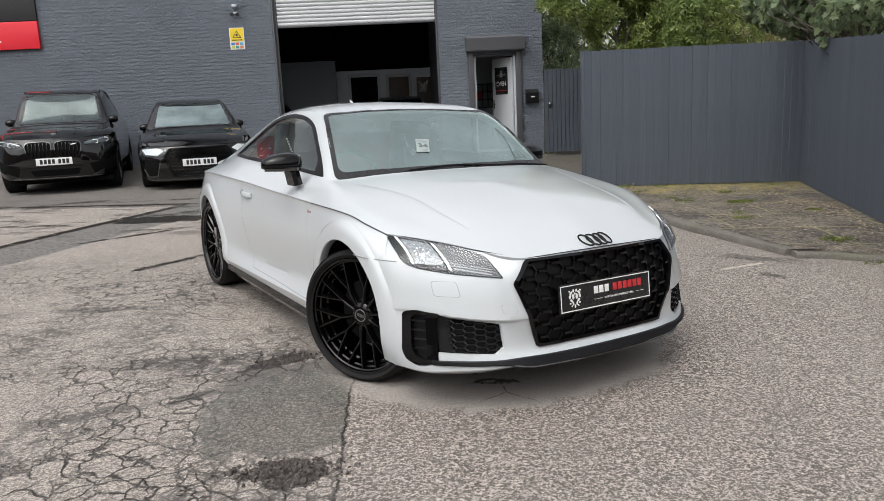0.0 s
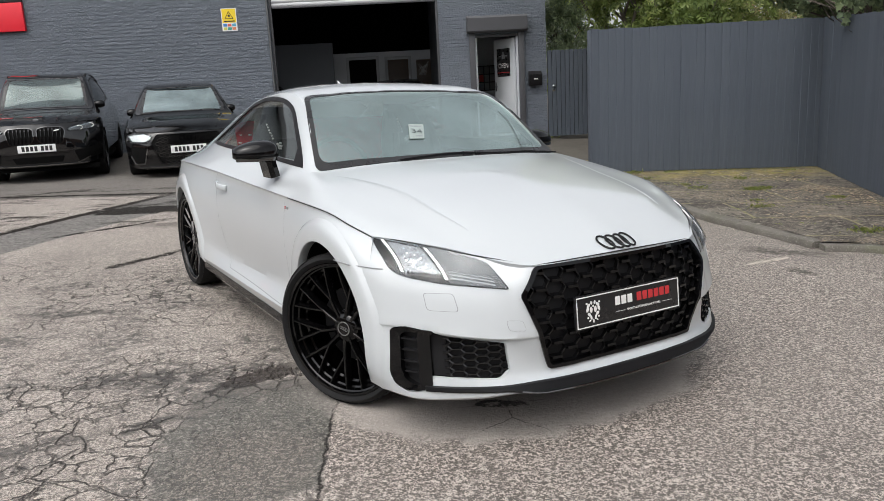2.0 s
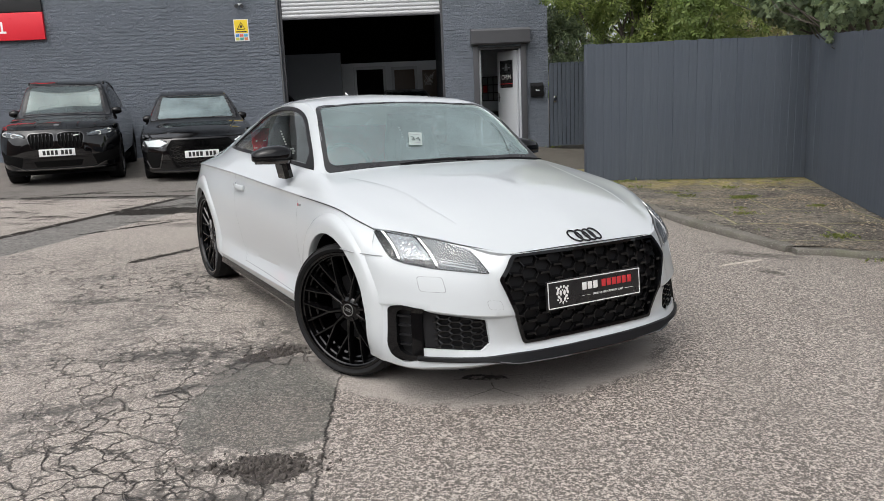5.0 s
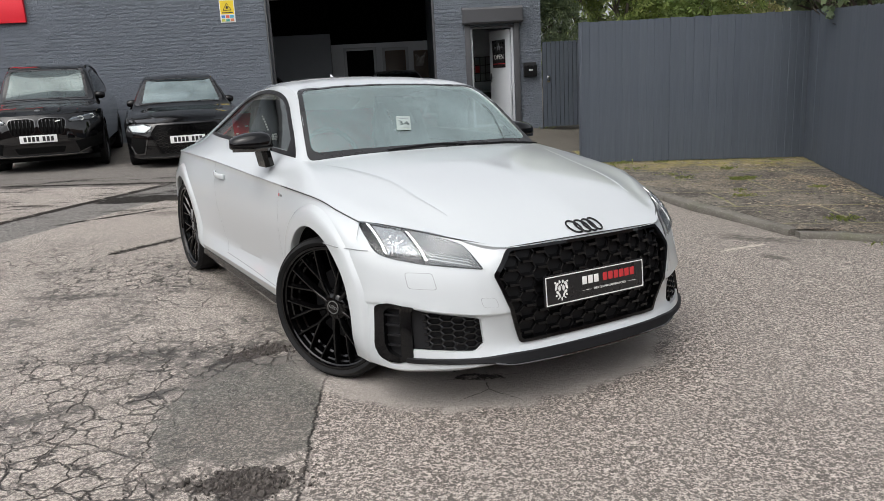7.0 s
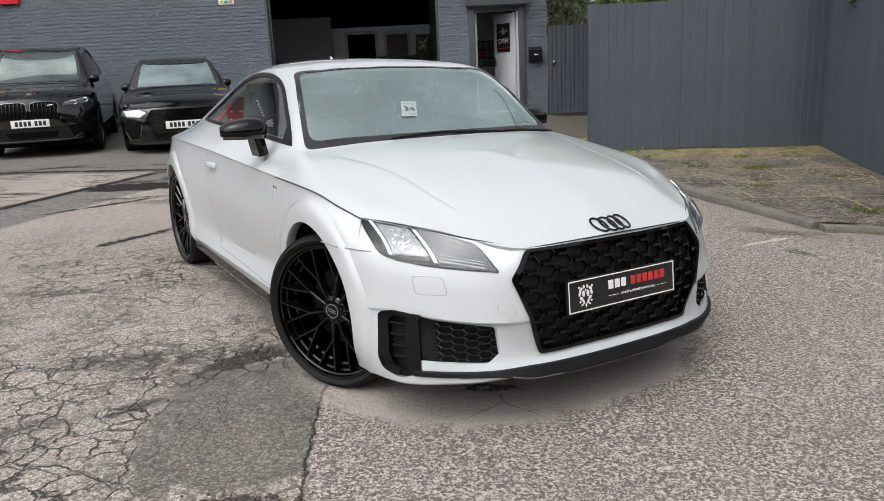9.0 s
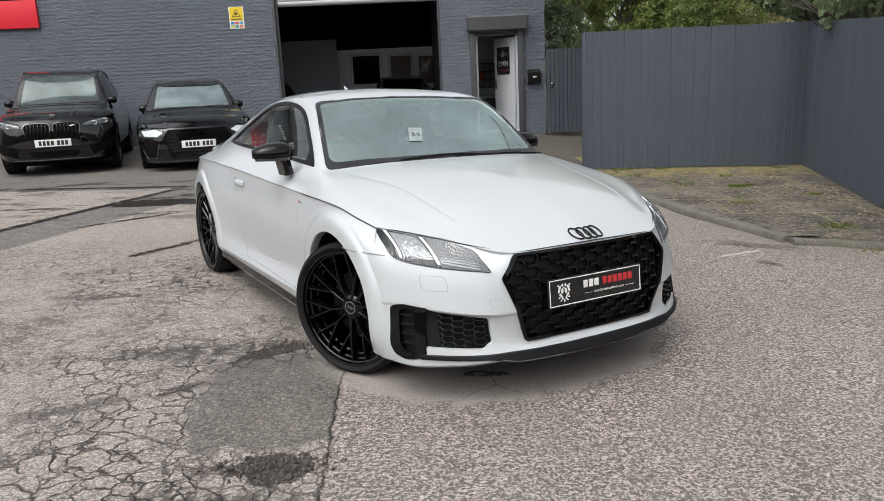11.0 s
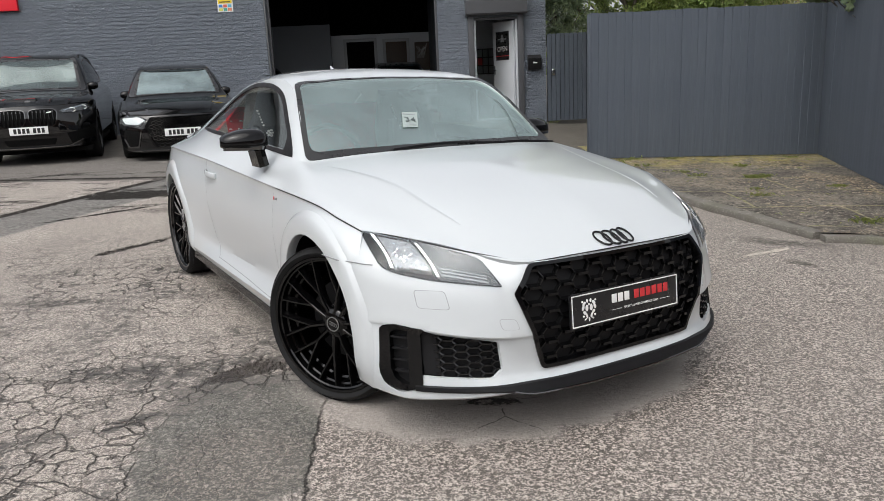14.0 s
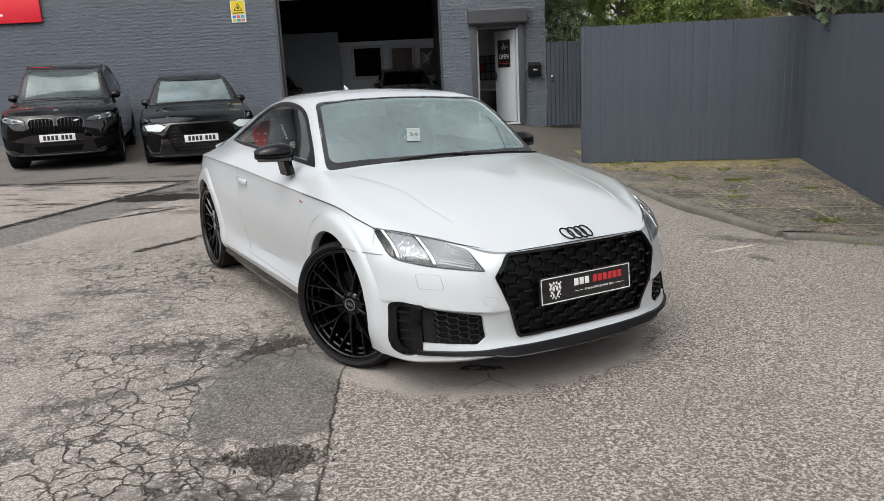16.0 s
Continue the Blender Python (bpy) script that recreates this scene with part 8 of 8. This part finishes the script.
w_v, w_f = [], []
for i, (x, y, n, h) in enumerate([(3.45, 7.6, 40, .045), (3.9, 8.7, 70, .05), (4.5, 8.0, 50, .04), (3.75, 6.3, 50, .055), (4.35, 6.1, 40, .04), (3.0, 9.8, 16, .06), (4.2, 9.6, 30, .05), (3.35, 8.9, 24, .05), (5.2, 10.3, 30, .04), (3.30, 9.2, 20, .05), (3.6, 10.45, 40, .04), (4.05, 8.75, 60, .045), (3.6, 7.95, 24, .035), (3.05, 10.4, 18, .06)]):
    tuft(x, y, slab_z(x, y), int(n * 1.6), h * 1.15, i, w_v, w_f)
rnd = random.Random(77)
for i in range(60):
    x, y = rnd.uniform(3.1, 5.4), rnd.choice((6.7, 7.55, 8.4, 9.25, 10.1)) + rnd.gauss(0, .05)
    if x < 5.5 - (10.5 - y) * .30:
        tuft(x, y, slab_z(x, y), 8, .025, 100 + i, w_v, w_f)
for i in range(40):
    x = rnd.uniform(2.6, 5.6)
    tuft(x, 10.52, slab_z(x, 10.52), 5, .03, 200 + i, w_v, w_f)
tuft(3.62, 5.56, gz(3.62, 5.56), 24, .05, 40, w_v, w_f)
tuft(2.80, 10.25, slab_z(2.80, 10.25), 5, .16, 41, w_v, w_f)
tuft(3.13, 16.52, gz(3.13, 16.52), 12, .12, 42, w_v, w_f)
tagged(new("weeds", leaf_mesh("weeds", (w_v, w_f), M_WEED)), "small tufts of grass and weeds in the paving joints", "weeds", kind="stuff")

# loose stones in the broken hollow, and fallen leaves on the paving
rnd = random.Random(21)
bm = bmesh.new()
for i in range(420):
    a, r = rnd.uniform(0, 6.283), math.sqrt(rnd.random())
    x, y = (-.64 + rnd.gauss(0, .095), 2.48 + rnd.gauss(0, .045)) if i % 3 else (-.80 + rnd.gauss(0, .08), 3.78 + rnd.gauss(0, .045))
    s = rnd.choice((.003, .004, .005, .006, .008, .011)) * rnd.uniform(.7, 1.2)
    m = pose(x, y, gz(x, y) + s * .35, rnd.uniform(0, 360), rnd.uniform(0, 360), rnd.uniform(0, 360)) @ Matrix.Diagonal((s * 1.3, s, s * .75, 1))
    rr = bmesh.ops.create_icosphere(bm, subdivisions=1, radius=1, matrix=m)
    for v in rr["verts"]:
        v.co += Vector((rnd.gauss(0, s * .16), rnd.gauss(0, s * .16), rnd.gauss(0, s * .1)))
st = part("loose_stones", bm, M_STONE, angle=10)
tagged(st, "loose road stones and grit in a broken hollow", "stones", kind="stuff")
rnd = random.Random(31)
verts, faces = [], []
for i in range(2600):
    x = rnd.uniform(3.2, 5.6) if rnd.random() < .45 else rnd.gauss(4.75, .40)
    y = rnd.gauss(8.4, 1.1) if rnd.random() < .75 else rnd.uniform(6.0, 10.4)
    if not (6.0 < y < 10.5) or x > 5.6 - (10.5 - y) * .30 or noise.noise((x * 1.1, y * 1.1, 3.3)) < .04:
        continue
    z = slab_z(x, y) + .012
    s, a = rnd.uniform(.008, .022), rnd.uniform(0, 6.28)
    c, w = math.cos(a), math.sin(a)
    k0 = len(verts)
    for px, py, pz in ((-1, 0, .2), (0, .5, 0), (1, 0, .35), (0, -.5, 0)):
        verts.append((x + s * (px * c - py * w), y + s * (px * w + py * c), z + s * pz))
    faces.append((k0, k0 + 1, k0 + 2, k0 + 3))
M_DEAD = leaf_mat("dead_leaves", (0.20, 0.14, 0.085), (0.40, 0.33, 0.22), (0.56, 0.50, 0.37), .1)
tagged(new("leaf_litter", leaf_mesh("leaf_litter", (verts, faces), M_DEAD)), "dry fallen leaves scattered on the paving", "leaves", kind="stuff")

# ---- painted bricks of the front wall ----
def brick_verts(x, z, w, h, out, rnd):
    """Places of a brick with worn arrises, its face towards -y."""
    j = lambda r: rnd.uniform(-r, r)
    back = [(x, 0.004, z), (x + w, 0.004, z), (x + w, 0.004, z + h), (x, 0.004, z + h)]
    mid = [(px + j(.003), -out * .55, pz + j(.003)) for px, _, pz in back]
    c = .013
    fore = [(x + c + j(.003), -out + j(.002), z + c + j(.003)), (x + w - c + j(.003), -out + j(.002), z + c + j(.003)), (x + w - c + j(.003), -out + j(.002), z + h - c + j(.003)), (x + c + j(.003), -out + j(.002), z + h - c + j(.003))]
    return back + mid + fore


BRICK_FACES = [(8, 9, 10, 11)] + [(a + i, a + (i + 1) % 4, a + 4 + (i + 1) % 4, a + 4 + i) for a in (0, 4) for i in range(4)]
rnd = random.Random(88)
shared_bricks = []
for _ in range(6):
    me = bpy.data.meshes.new("brick")
    me.from_pydata(brick_verts(0, 0, .2195, .0695, rnd.uniform(.004, .008), rnd), [], BRICK_FACES)
    me.materials.append(M_BRICKFACE)
    shared_bricks.append(me)
wall_holes = ((-2.75, 0.82, -1, 3.95), (1.58, 2.50, -1, 2.46), (-12.5, -7.62, 2.985, 9))
rest_v, rest_f, count = [], [], 0
for row in range(60):
    z = -0.02 + row * .0755
    x = -9.6 + (.1125 if row % 2 else 0.0)
    while x < 3.09:
        lo, hi = x, min(x + .2200, 3.098)
        for a, b, c, d in wall_holes:
            if z + .066 > c and z < d:
                if a <= lo and hi <= b:
                    lo = hi
                elif lo < a < hi:
                    hi = a
                elif lo < b < hi:
                    lo = b
        if hi - lo > .03:
            whole = hi - lo > .215
            if whole and count < 300 and -2.0 < -abs(x + 4.6) and 1.75 < z < 3.5:
                b = new("brick", shared_bricks[rnd.randrange(6)])
                b.parent, b.matrix_basis = wall_front, pose(lo, WY, z + rnd.uniform(-.002, .002), rnd.uniform(-.6, .6), rnd.uniform(-.4, .4), rnd.uniform(-.5, .5))
                count += 1
            else:
                k0 = len(rest_v)
                rest_v += [(px, WY + py, pz) for px, py, pz in brick_verts(lo, z + rnd.uniform(-.002, .002), hi - lo, .0695, rnd.uniform(.004, .008), rnd)]
                rest_f += [tuple(k0 + i for i in f) for f in BRICK_FACES]
        x += .2255
me = bpy.data.meshes.new("brickwork")
me.from_pydata(rest_v, [], rest_f)
me.materials.append(M_BRICKFACE)
ob = tagged(new("brickwork", me), "slate-grey painted bricks of the wall", kind="stuff")
ob.parent = wall_front
